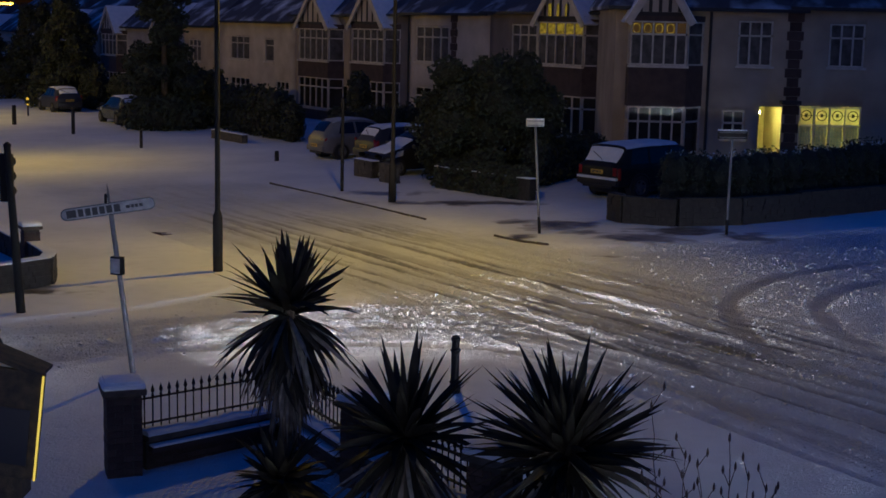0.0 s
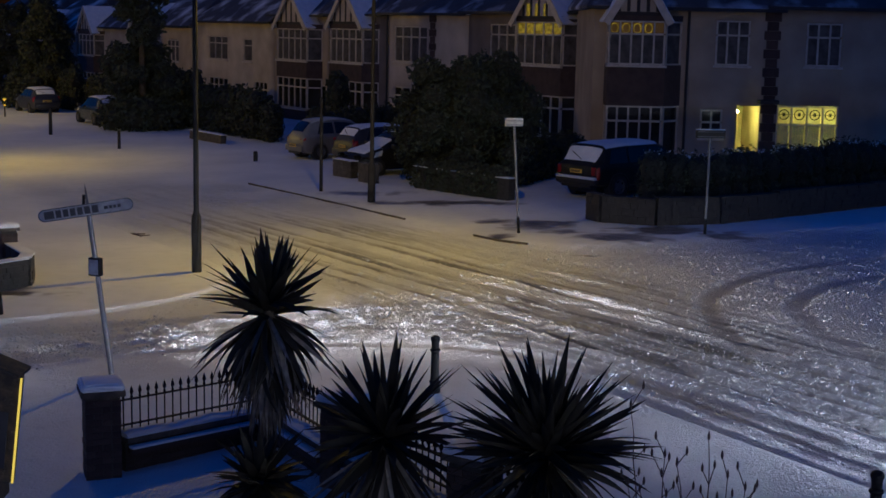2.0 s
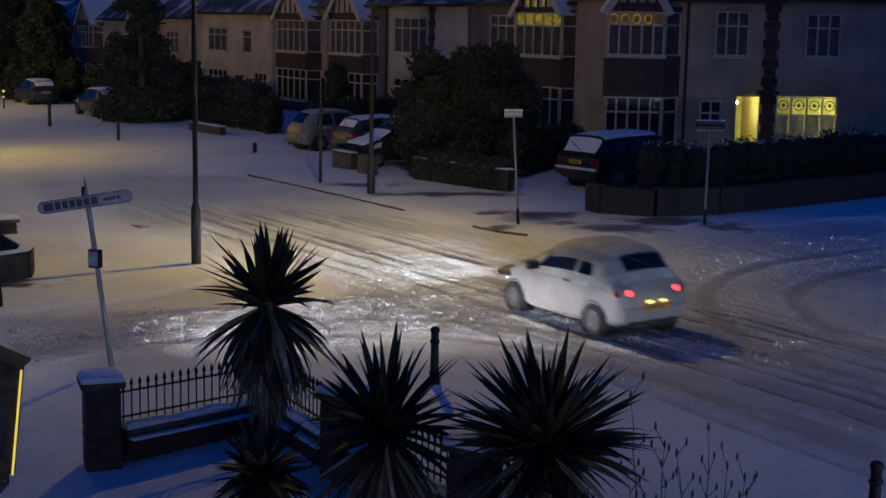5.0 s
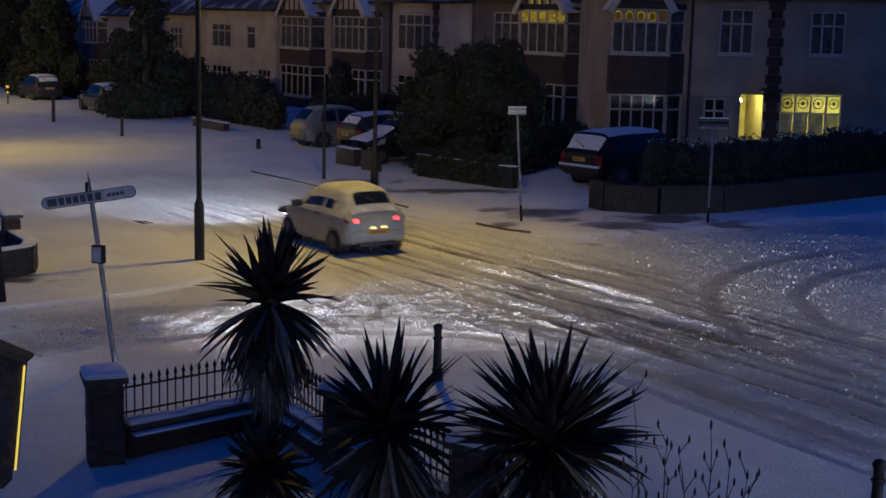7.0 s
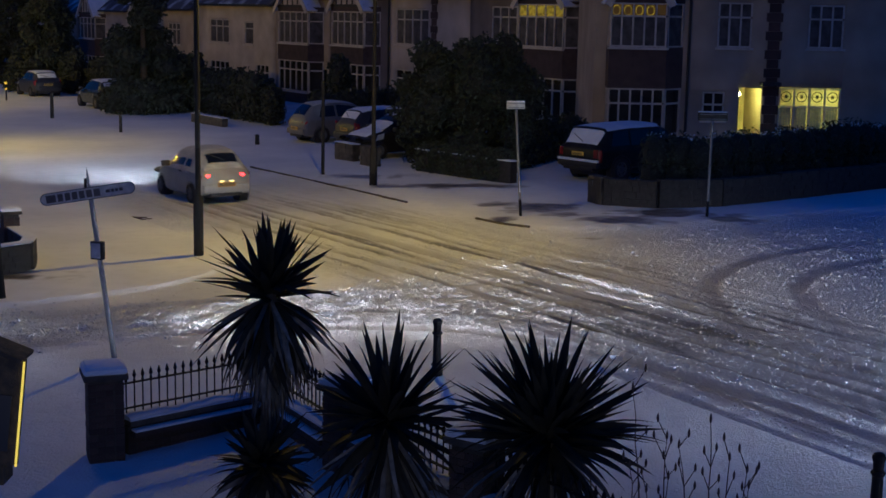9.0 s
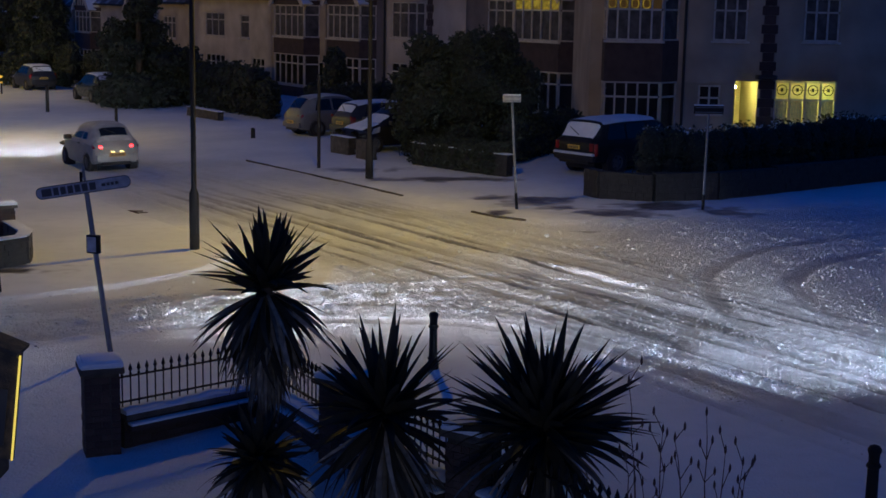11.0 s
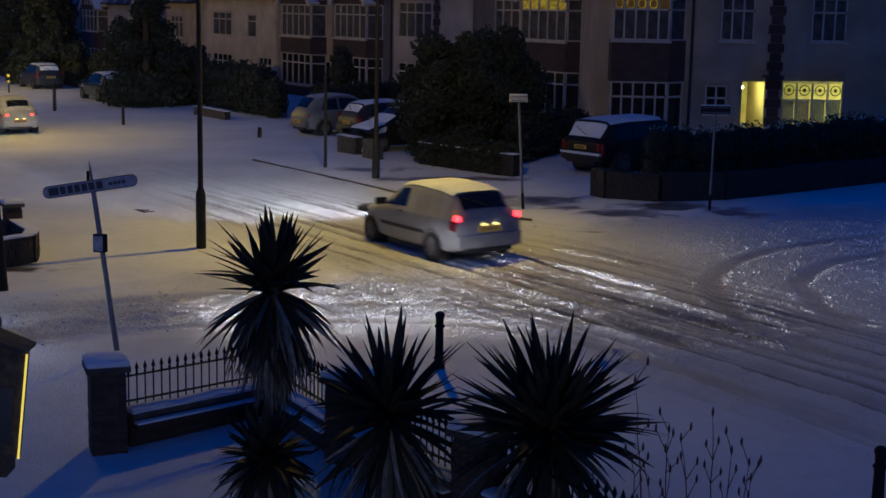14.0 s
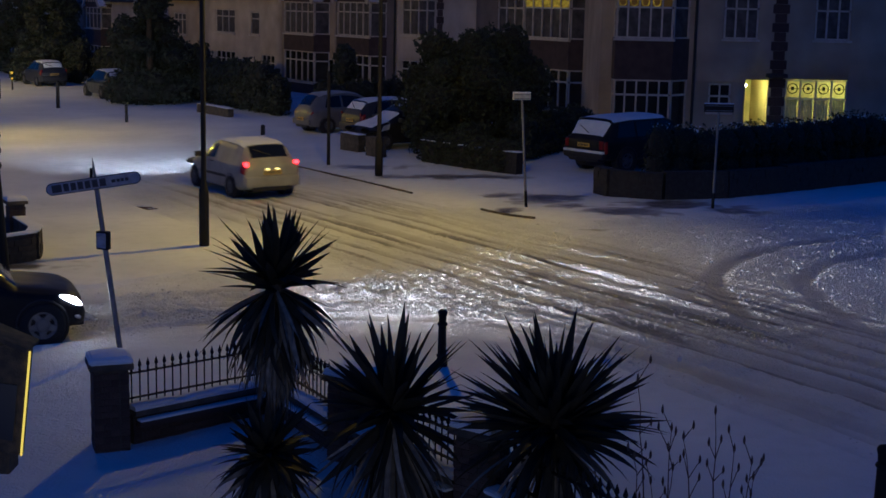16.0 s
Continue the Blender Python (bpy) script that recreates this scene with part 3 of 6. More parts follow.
def window(parent, x0, x1, z0, z1, y, cols=3, top=0.30, lit=None, pane_mat=None, sill=True, side=None):
    """A casement window with top lights; side turns it round z at (x0, y)."""
    m = Matrix.Translation((x0, y, 0)) @ Matrix.Rotation(side or 0.0, 4, "Z")
    w = x1 - x0
    bm = bmesh.new()
    t, zt = 0.06, z1 - top * (z1 - z0)
    box(bm, 0, w, -0.03, 0.07, z0, z0 + t), box(bm, 0, w, -0.03, 0.07, z1 - t, z1)
    box(bm, t, w - t, -0.025, 0.065, zt - 0.035, zt + 0.035)
    cell = w / cols
    for i in range(cols + 1):
        a = min(max(i * cell - t / 2, 0), w - t)
        for lo, hi in ((z0 + t, zt - 0.035), (zt + 0.035, z1 - t)):
            box(bm, a, a + t, -0.03, 0.07, lo, hi)
    bmesh.ops.remove_doubles(bm, verts=bm.verts, dist=0.001)
    fr = part("window", bm, WHITE_PAINT, parent, "white-painted casement window frame")
    fr.matrix_basis = m
    for i in range(cols):
        a, b = i * cell + t / 2, (i + 1) * cell - t / 2
        boxpart("pane", (a, b, 0.03, 0.036, z0 + t, zt - 0.035), pane_mat or (NETTED if z0 > 3 else PANE), fr)
        boxpart("pane", (a, b, 0.03, 0.036, zt + 0.035, z1 - t), lit or pane_mat or (NETTED if z0 > 3 else PANE), fr)
    if sill:
        boxpart("window_sill", (-0.08, w + 0.08, -0.14, 0.0, z0 - 0.09, z0 - 0.004), WHITE_PAINT, fr, 0.01)
    return fr


def prism(bm, outline, z0, z1):
    lo, hi = [bm.verts.new((*p, z0)) for p in outline], [bm.verts.new((*p, z1)) for p in outline]
    bm.faces.new(lo[::-1])
    bm.faces.new(hi)
    for k in range(len(outline)):
        bm.faces.new((lo[k], lo[(k + 1) % len(outline)], hi[(k + 1) % len(outline)], hi[k]))
    bmesh.ops.recalc_face_normals(bm, faces=bm.faces)


def bay(parent, x0, x1, depth, skin, gable=0.0, lit_up=None, lit_gable=None, cols=4, z_up=(3.75, 5.35), z_lo=(0.75, 2.45), cap=5.62, cant=0.5):
    """A two-storey canted bay with an apron between its windows and a timbered gable over it."""
    w = x1 - x0
    outline = [(x0, 0), (x0, -depth), (x1, -depth), (x1 + cant, 0)]
    inner = [(x0 + 0.1, -0.01), (x0 + 0.1, -depth + 0.14), (x1 - 0.06, -depth + 0.14), (x1 + cant - 0.2, -0.01)]
    b = None
    for nm, lo, hi in (("bay", z_lo[1], z_up[0]), ("bay_base", -0.4, z_lo[0]), ("bay_head", z_up[1], cap)):
        bm = bmesh.new()
        prism(bm, outline, lo, hi)
        ob = part(nm, bm, skin, b or parent, "canted bay hung with dark tiles" if b is None else "", smooth=False)
        b = b or ob
    for z0, z1, lit in ((*z_lo, None), (*z_up, lit_up)):
        window(parent, x0 + 0.02, x1 - 0.02, z0, z1, -depth + 0.05, cols, 0.3, lit, sill=True)
        ln = math.hypot(cant, depth)
        window(parent, x1, x1 + ln - 0.06, z0, z1, -depth + 0.06, 1, 0.3, sill=False, side=math.atan2(depth, cant))
        window(parent, x0 + 0.05, x0 + depth - 0.05, z0, z1, -0.02, 1, 0.3, sill=False, side=-1.5708)
        bm = bmesh.new()
        prism(bm, inner, z0, z1)
        part("room_core", bm, TRIM, b)
    if gable:
        g = bmesh.new()
        apex = cap + gable
        over = 0.18
        vs = [g.verts.new(p) for p in ((x0, -depth, cap), (x1, -depth, cap), ((x0 + x1) / 2, -depth, apex), (x0, 3.0, cap), (x1, 3.0, cap), ((x0 + x1) / 2, 3.0, apex))]
        for f in ((0, 1, 2), (5, 4, 3), (0, 3, 4, 1), (1, 4, 5, 2), (2, 5, 3, 0)):
            g.faces.new([vs[i] for i in f])
        gb = part("gable", g, RENDER_WHITE, parent, "white plaster gable with black timber strips", smooth=False)
        for k in range(1, 6):
            px = x0 + w * k / 6
            hz = cap + gable * (1 - abs(2 * k / 6 - 1)) - 0.06
            boxpart("timber_strip", (px - 0.06, px + 0.06, -depth - 0.03, -depth + 0.01, cap + 0.12, hz), TIMBER, gb)
        if lit_gable:
            for k in (2, 3, 4):
                px = x0 + w * (k - 0.5) / 5.5
                boxpart("attic_light", (px - 0.11, px + 0.11, -depth - 0.02, -depth + 0.02, cap + 0.1, cap + 0.62), lit_gable, gb)
        boxpart("timber_strip", (x0 - 0.05, x1 + 0.05, -depth - 0.035, -depth + 0.01, cap - 0.02, cap + 0.115), TIMBER, gb)
        slope = math.atan2(gable, w / 2)
        ln = math.hypot(gable, w / 2) + 0.35
        for s in (-1, 1):
            bg = bmesh.new()
            mm = Matrix.Translation(((x0 + x1) / 2, -depth, apex + 0.02)) @ Matrix.Rotation(s * slope, 4, "Y")
            box(bg, 0 if s > 0 else -ln, ln if s > 0 else 0, -over, 3.2, 0.0, 0.09, 0, mm)
            part("gable_roof", bg, SNOW, gb, "snow-covered gable slope")
            bb = bmesh.new()
            box(bb, 0 if s > 0 else -ln, ln if s > 0 else 0, -over - 0.04, -over, -0.2, 0.06, 0, mm)
            part("bargeboard", bb, WHITE_PAINT, gb, "white bargeboard")
    else:
        boxpart("bay_roof", (x0 - 0.12, x1 + 0.12, -depth - 0.12, 0.3, cap, cap + 0.1), SNOW, b, 0.03, "snow on the bay's flat roof")
    return b


def house(m, width, wall_mat, label, bays=(), windows=(), doors=(), gaps=(), quoins=(), eave=5.95, ridge=9.0, depth=8.5, lower=None, pipe=None, chimney=True, snowy=True):
    h = thing("house", m, label, "house", "houses across the street")
    holes = [(x0, x1, z0, z1) for x0, x1, z0, z1, *_ in windows] + [(x0, x1, 0.1, z1) for x0, x1, z1, *_ in doors] + list(gaps)
    bm = bmesh.new()
    pierced(bm, width, -0.5, eave, holes, 0, 0.3)
    part("front_wall", bm, wall_mat, h, "rendered front wall")
    for nm, dims in (("side_wall", (0, 0.3, 0.3, depth, -0.5, eave)), ("side_wall", (width - 0.3, width, 0.3, depth, -0.5, eave)), ("rear_wall", (0.3, width - 0.3, depth - 0.3, depth, -0.5, eave))):
        boxpart(nm, dims, wall_mat, h)
    boxpart("upper_floor", (0.3, width - 0.3, 0.3, depth - 0.3, 2.75, 2.95), TIMBER, h)
    for x0, x1, z0, z1, cols, *rest in windows:
        window(h, x0 + 0.02, x1 - 0.02, z0 + 0.02, z1 - 0.02, 0.06, cols, rest[0] if rest else 0.3, pane_mat=rest[1] if len(rest) > 1 else None)
    for x0, x1, z1, *_ in doors:
        d = boxpart("door", (x0 + 0.07, x1 - 0.07, 0.12, 0.18, 0.1, z1 - 0.07), PAINT_GREEN, h, 0.01, "dark panelled front door")
        bmf = bmesh.new()
        for dims in ((x0 + 0.003, x0 + 0.067, 0.05, 0.2, 0.1, z1 - 0.07), (x1 - 0.067, x1 - 0.003, 0.05, 0.2, 0.1, z1 - 0.07), (x0 + 0.003, x1 - 0.003, 0.05, 0.2, z1 - 0.067, z1 - 0.003)):
            box(bmf, *dims)
        part("door_frame", bmf, WHITE_PAINT, h)
    for b in bays:
        bay(h, **b)
    for qx in quoins:
        k = 0
        z = -0.2
        while z < eave - 0.3:
            wq = 0.30 if k % 2 else 0.21
            boxpart("quoin", (qx - wq, qx + wq, -0.035, 0.02, z + 0.004, z + 0.33), QUOIN, h)
            z += 0.335
            k += 1
    # hipped roof with a thin snow cover
    g = bmesh.new()
    o = 0.35
    base = [(-o, -o, eave), (width + o, -o, eave), (width + o, depth + o, eave), (-o, depth + o, eave)]
    hip = min(2.2, width * 0.3)
    top = [(hip, depth / 2, ridge), (width - hip, depth / 2, ridge)]
    v = [g.verts.new(p) for p in base + top]
    w2 = [g.verts.new((p[0], p[1], eave - 0.12)) for p in base]
    for f in ((0, 1, 5, 4), (1, 2, 5), (2, 3, 4, 5), (3, 0, 4)):
        g.faces.new([v[i] for i in f])
    for i in range(4):
        g.faces.new((w2[i], w2[(i + 1) % 4], v[(i + 1) % 4], v[i]))
    g.faces.new(w2[::-1])
    part("roof", g, ROOF_SNOWY if snowy else ROOF, h, "slate roof thinly covered with snow", smooth=False)
    gt = bmesh.new()
    box(gt, -o, width + o, -o - 0.1, -o - 0.005, eave - 0.14, eave - 0.02, 0.02)
    part("gutter", gt, TRIM, h, "black gutter")
    if pipe is not None:
        p = bmesh.new()
        rod(p, (pipe, -0.07, -0.3), (pipe, -0.07, eave - 0.15), 0.05)
        part("downpipe", p, TRIM, h, "black downpipe")
    if chimney:
        c = bmesh.new()
        box(c, width - 1.2, width - 0.3, depth / 2 - 0.3, depth / 2 + 0.3, ridge - 1.2, ridge + 1.2, 0.02)
        box(c, width - 1.27, width - 0.23, depth / 2 - 0.37, depth / 2 + 0.37, ridge + 1.0, ridge + 1.12, 0.02)
        part("chimney", c, BRICK_DARK, h, "dark brick chimney")
    return h


def roof_snowy():
    m = material("snow_dusted_slates", (0.09, 0.085, 0.09), 0.8, second=(0.05, 0.048, 0.05), scale=1.2, bump=0.7, fine=14)
    n, l = m.node_tree.nodes, m.node_tree.links
    b = n["Principled BSDF"]
    old = b.inputs["Base Color"].links[0].from_socket
    tex = n.new("ShaderNodeTexNoise")
    tex.inputs["Scale"].default_value, tex.inputs["Detail"].default_value = 0.5, 6
    co = n.new("ShaderNodeTexCoord")
    l.new(co.outputs["Object"], tex.inputs["Vector"])
    mr = n.new("ShaderNodeMapRange")
    mr.inputs["From Min"].default_value, mr.inputs["From Max"].default_value = 0.50, 0.70
    l.new(tex.outputs["Fac"], mr.inputs["Value"])
    mix = n.new("ShaderNodeMix")
    mix.data_type = "RGBA"
    l.new(mr.outputs["Result"], mix.inputs["Factor"])
    l.new(old, mix.inputs["A"])
    mix.inputs["B"].default_value = (0.72, 0.74, 0.78, 1)
    l.new(mix.outputs["Result"], b.inputs["Base Color"])
    return m


ROOF_SNOWY = roof_snowy()


def lit_room(parent, x0, x1, z0, z1, y0, y1, wall):
    """A plastered room, open to the street."""
    bm = bmesh.new()
    for d in ((x0, x1, y1, y1 + 0.1, z0, z1), (x0 - 0.1, x0, y0, y1, z0, z1), (x1, x1 + 0.1, y0, y1, z0, z1), (x0, x1, y0, y1, z0 - 0.1, z0), (x0, x1, y0, y1, z1, z1 + 0.1)):
        box(bm, *d)
    return part("room", bm, wall, parent, "cream plastered lit room")


LIT_FAINT = glowing("dim_amber_leaded_light", (1.0, 0.45, 0.0), 0.02)
LIT_AMBER = glowing("lit_amber_panes", (1.0, 0.56, 0.0), 0.2, 7.0)
WINDOW_GLASS = glass("window_glass")


def corner_left():
    """The pale house on the junction, with its bay and its lit porch."""
    h = house(pose(5.55, 51.0, level(8.5)), 6.55, RENDER, "pale rendered semi-detached house with tile-hung bay and lit porch",
              bays=[dict(x0=0.42, x1=2.5, depth=0.8, cant=0.72, skin=TILE_HANG, gable=1.7, lit_up=LIT_FAINT, cols=5, z_up=(3.85, 5.42), z_lo=(0.55, 2.38))],
              windows=[(4.44, 5.72, 3.86, 5.52, 3, 0.33), (4.0, 4.85, 1.2, 2.28, 2, 0.45)], gaps=[(5.35, 6.2, 0.05, 2.42)], quoins=[6.5], pipe=3.42)
    for i in range(4):
        cx = 0.44 + 2.04 * (i + 0.5) / 5
        bm = bmesh.new()
        ring = [(1 + 0.13 * math.cos(6.2832 * k / 6), 0.018 * math.sin(6.2832 * k / 6)) for k in range(7)]
        turned(bm, ring, 20, Matrix.Translation((cx, -0.75, 5.15)) @ Matrix.Rotation(radians(90), 4, "X") @ Matrix.Diagonal((0.13, 0.17, 1, 1)), False)
        bmesh.ops.remove_doubles(bm, verts=bm.verts, dist=0.002)
        part("amber_medallion", bm, LIT_AMBER, h, "amber glowing stained-glass ring")
    lit_room(h, 5.3, 6.4, 0.04, 2.6, 0.31, 3.2, ROOM)
    bm = bmesh.new()
    turned(bm, [(0.02, -0.06), (0.09, -0.04), (0.11, 0.0), (0.09, 0.05), (0.02, 0.07)], 12, Matrix.Translation((5.40, 0.45, 2.18)))
    part("porch_lamp", bm, WARM_BULB, h, "glowing warm white porch globe")
    return h


def corner_right():
    h = house(pose(12.12, 51.02, level(14)), 6.6, RENDER, "pale rendered semi-detached house with a lit ground-floor window",
              windows=[(1.18, 2.5, 3.78, 5.38, 3, 0.33), (0.24, 2.56, 0.7, 2.36, 4, 0.42, WINDOW_GLASS)])
    lit_room(h, 0.15, 3.6, 0.2, 2.6, 0.31, 3.6, ROOM)
    # leaded medallions in the top lights, and net curtains below
    for i in range(4):
        cx = 0.26 + 2.28 * (i + 0.5) / 4
        bm = bmesh.new()
        for r in (0.18,):
            for k in range(20):
                a, b = 6.2832 * k / 20, 6.2832 * (k + 1) / 20
                rod(bm, (cx + r * math.cos(a), 0.11, 2.02 + r * math.sin(a)), (cx + r * math.cos(b), 0.11, 2.02 + r * math.sin(b)), 0.02, n=5)
        rod(bm, (cx - 0.26, 0.11, 2.02), (cx + 0.26, 0.11, 2.02), 0.01, n=5)
        box(bm, cx - 0.05, cx + 0.05, 0.105, 0.115, 1.96, 2.09)
        part("leaded_medallion", bm, TRIM, h, "dark leaded medallion in a top light")
        cb = bmesh.new()
        for k in range(10):
            x = cx - 0.25 + 0.05 * k
            rod(cb, (x, 0.2 + 0.012 * (k % 2), 0.75), (x, 0.2 + 0.012 * (k % 2), 1.62), 0.022, n=6)
        part("net_curtain", cb, CURTAIN, h, "pale net curtain in folds")
    bm = bmesh.new()
    turned(bm, [(0.05, -0.1), (0.2, -0.08), (0.15, 0.12), (0.06, 0.14)], 14, Matrix.Translation((3.4, 1.0, 2.3)))
    part("room_lamp", bm, WARM_BULB, h, "glowing ceiling lamp shade")
    boxpart("porch_canopy", (-0.5, 0.2, -0.5, -0.04, 2.42, 2.56), TIMBER, h, 0.01)
    return h


corner_left()
corner_right()
lamp("hall_light", "POINT", (11.05, 52.0, 2.15), (11.5, 52.2, 0), 44, (1.0, 0.78, 0.06), 0.12)
lamp("parlour_light", "POINT", (15.45, 53.2, 2.2), (13.9, 53.0, 0), 46, (1.0, 0.78, 0.07), 0.2)


def row_pose(s, drop=0.0, across=36.0):
    p = N * across + U * s
    return Matrix.Translation((p.x, p.y, level(p.x) - drop)) @ Matrix.Rotation(math.atan2(-U.y, -U.x), 4, "Z")


BAY = dict(depth=0.75, skin=TILE_HANG, cols=4)
house(row_pose(53.8), 9.1, RENDER_GREY, "dark pebble-dashed house with an amber-lit gabled bay",
      bays=[dict(BAY, x0=4.75, x1=8.0, gable=1.9, lit_up=LIT_AMBER, lit_gable=LIT_AMBER, cols=5, z_up=(3.7, 5.5))],
      windows=[(1.7, 4.3, 3.8, 5.4, 4), (1.7, 4.3, 0.8, 2.3, 4)], doors=[(0.4, 1.3, 2.1)])
house(row_pose(61.3), 7.4, RENDER_WHITE, "white-rendered house with a broad upper window and dark quoins",
      windows=[(0.75, 3.9, 3.5, 5.3, 4), (0.75, 3.9, 0.8, 2.3, 4)], doors=[(5.2, 6.1, 2.1)], quoins=[4.4], pipe=0.2)
house(row_pose(67.5), 6.1, RENDER_GREY, "grey pebble-dashed house with a half-timbered gabled bay", bays=[dict(BAY, x0=1.5, x1=5.0, gable=1.9, cols=5, cap=5.4, z_up=(3.4, 5.15))], doors=[(0.3, 1.2, 2.1)])
house(row_pose(74.2), 6.6, RENDER, "pale rendered house with a half-timbered gabled bay", bays=[dict(BAY, x0=1.8, x1=5.5, gable=1.9, cols=5, cap=5.4, z_up=(3.4, 5.15))], doors=[(5.6, 6.4, 2.1)])
house(row_pose(85.8, 0.3), 11.4, RENDER_WHITE, "pale rendered detached house with plain casement windows",
      windows=[(1.9, 4.9, 3.5, 5.0, 3), (7.2, 8.5, 3.5, 4.9, 1), (1.9, 4.9, 0.8, 2.4, 4), (8.8, 10.6, 0.8, 2.4, 3)], doors=[(6.0, 6.9, 2.1)])
for k, (s, mat) in enumerate([(97.5, RENDER), (109, RENDER_WHITE), (121, RENDER_GREY), (133, RENDER), (146, RENDER_WHITE), (160, RENDER), (175, RENDER_GREY)]):
    house(row_pose(s, 0.55 + 0.12 * k), 10.8, mat, ["pale rendered house with a gabled bay beyond the trees", "white-rendered house with a gabled bay up the street", "grey pebble-dashed house with a gabled bay"][k % 3],
          bays=[dict(BAY, x0=1.4, x1=4.9, gable=1.8, cols=4)], windows=[(6.4, 8.6, 3.5, 5.0, 3), (6.4, 8.6, 0.8, 2.4, 3)], doors=[(9.2, 10.1, 2.1)], chimney=k % 2 == 0)


# the unseen house in whose upper window the camera stands; its lit window is added
home = house(pose(5.5, -0.45, level(0) - 0.05, 0, 0, 180), 11.0, RENDER, "unseen pale rendered house behind the garden with an added lit window",
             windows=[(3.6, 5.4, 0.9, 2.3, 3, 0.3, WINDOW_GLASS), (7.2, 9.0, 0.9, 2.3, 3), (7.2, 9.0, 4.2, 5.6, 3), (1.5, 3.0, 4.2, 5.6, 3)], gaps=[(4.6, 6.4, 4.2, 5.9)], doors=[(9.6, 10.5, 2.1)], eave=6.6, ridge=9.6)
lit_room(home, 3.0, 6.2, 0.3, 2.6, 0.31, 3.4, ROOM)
# area lamp added at the unseen window to brighten palms and near snow
data = bpy.data.lights.new("unseen_window_fill", "AREA")
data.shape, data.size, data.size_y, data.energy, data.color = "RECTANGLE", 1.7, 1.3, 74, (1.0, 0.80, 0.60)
new("unseen_window_fill", data).matrix_world = look((1.0, -0.36, 1.6), (0.2, 14, 1.5))


# ---------------------------------------------------------------- hedges, trees and sword palms
def leafy(name, blobs, count, size, leaf_mat, core_mat, parent, seed, core=0.86):
    """Many small leaves over the skins of lumpy ellipsoids (x, y, z, rx, ry, rz), with a solid core whose dark colour
    stands for twigs and inner shade.
    """
    rs = np.random.RandomState(seed)
    area = np.array([b[3] * b[4] + b[4] * b[5] + b[3] * b[5] for b in blobs])
    pick = rs.choice(len(blobs), count, p=area / area.sum())
    b = np.array(blobs)[pick]
    d = rs.normal(size=(count, 3))
    d /= np.linalg.norm(d, axis=1)[:, None]
    lump = 1 + 0.16 * np.sin(d[:, 0] * 7 + b[:, 0] * 3) * np.sin(d[:, 2] * 8 + b[:, 1]) + rs.normal(scale=0.07, size=count)
    p = b[:, :3] + d * b[:, 3:] * lump[:, None]
    a = rs.normal(size=(count, 3))
    a /= np.linalg.norm(a, axis=1)[:, None]
    c = np.cross(a, rs.normal(size=(count, 3)))
    c /= np.linalg.norm(c, axis=1)[:, None]
    s = size * rs.uniform(0.6, 1.4, count)[:, None]
    co = np.stack([p - a * s, p + c * s * 0.45, p + a * s, p - c * s * 0.45], 1).reshape(-1, 3)
    me = bpy.data.meshes.new(name)
    me.from_pydata(co.tolist(), [], np.arange(count * 4).reshape(-1, 4).tolist())
    me.materials.append(leaf_mat)
    ob = new(name, me)
    ob.parent = parent
    tagged(ob, kind="stuff")
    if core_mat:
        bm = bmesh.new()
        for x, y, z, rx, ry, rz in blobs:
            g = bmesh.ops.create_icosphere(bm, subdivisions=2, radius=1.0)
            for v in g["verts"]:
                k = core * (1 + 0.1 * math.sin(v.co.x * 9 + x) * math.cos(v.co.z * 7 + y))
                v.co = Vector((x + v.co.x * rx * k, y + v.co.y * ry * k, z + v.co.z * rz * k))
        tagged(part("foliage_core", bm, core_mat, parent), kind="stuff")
    return ob


def row_of_blobs(pts, width, height, step, rs, lift=0.5):
    out = []
    for (ax, ay), (bx, by) in zip(pts, pts[1:]):
        n = max(2, int(math.hypot(bx - ax, by - ay) / step))
        for i in range(n):
            k = (i + 0.5) / n
            hh = height * rs.uniform(0.93, 1.05)
            x, y = ax + (bx - ax) * k, ay + (by - ay) * k
            out.append((x + rs.uniform(-.06, .06), y + rs.uniform(-.06, .06), level(x) + hh * 0.72, step * 0.75, width * 0.55, hh * 0.30))
            out.append((x, y, level(x) + hh * 0.34, step * 0.78, width * 0.58, hh * 0.36))
    return out


def hedge(label, pts, width, height, count, seed, size=0.07, snow=0.0):
    rs = np.random.RandomState(seed)
    h = thing("hedge", Matrix(), label, "hedge", "garden hedges")
    blobs = row_of_blobs(pts, width, height, 0.6, rs)
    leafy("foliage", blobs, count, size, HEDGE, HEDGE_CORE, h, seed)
    if snow:
        tops = [(x, y, z + rz * 0.92, rx * 0.8, ry * 0.7, 0.05) for x, y, z, rx, ry, rz in blobs[::2]]
        leafy("snow_dusting", tops, int(count * snow), size * 0.8, SNOW, None, h, seed + 1)
    return h


hedge("tall clipped evergreen hedge with snow on top behind the stone wall", [(5.6, 38.0), (7.4, 37.6), (9.0, 38.8), (12.8, 41.4), (18, 44.6), (26, 49.5)], 1.1, 1.85, 46000, 3, size=0.05, snow=0.012)
rag = random.Random(5)
for k in range(13):
    c = N * (29.0 + rag.uniform(-1.2, 2.0)) + U * (54.5 + 4.0 * k + rag.uniform(-1, 1))
    d = (U * rag.uniform(1.2, 2.4)).lerp(N * 1.5, rag.uniform(0, 0.4))
    hedge("dark ragged shrubs in a front garden", [(c.x - d.x, c.y - d.y), (c.x + d.x, c.y + d.y)], rag.uniform(1.2, 2.0), rag.uniform(1.6, 3.2), 4200, 100 + k, 0.1)
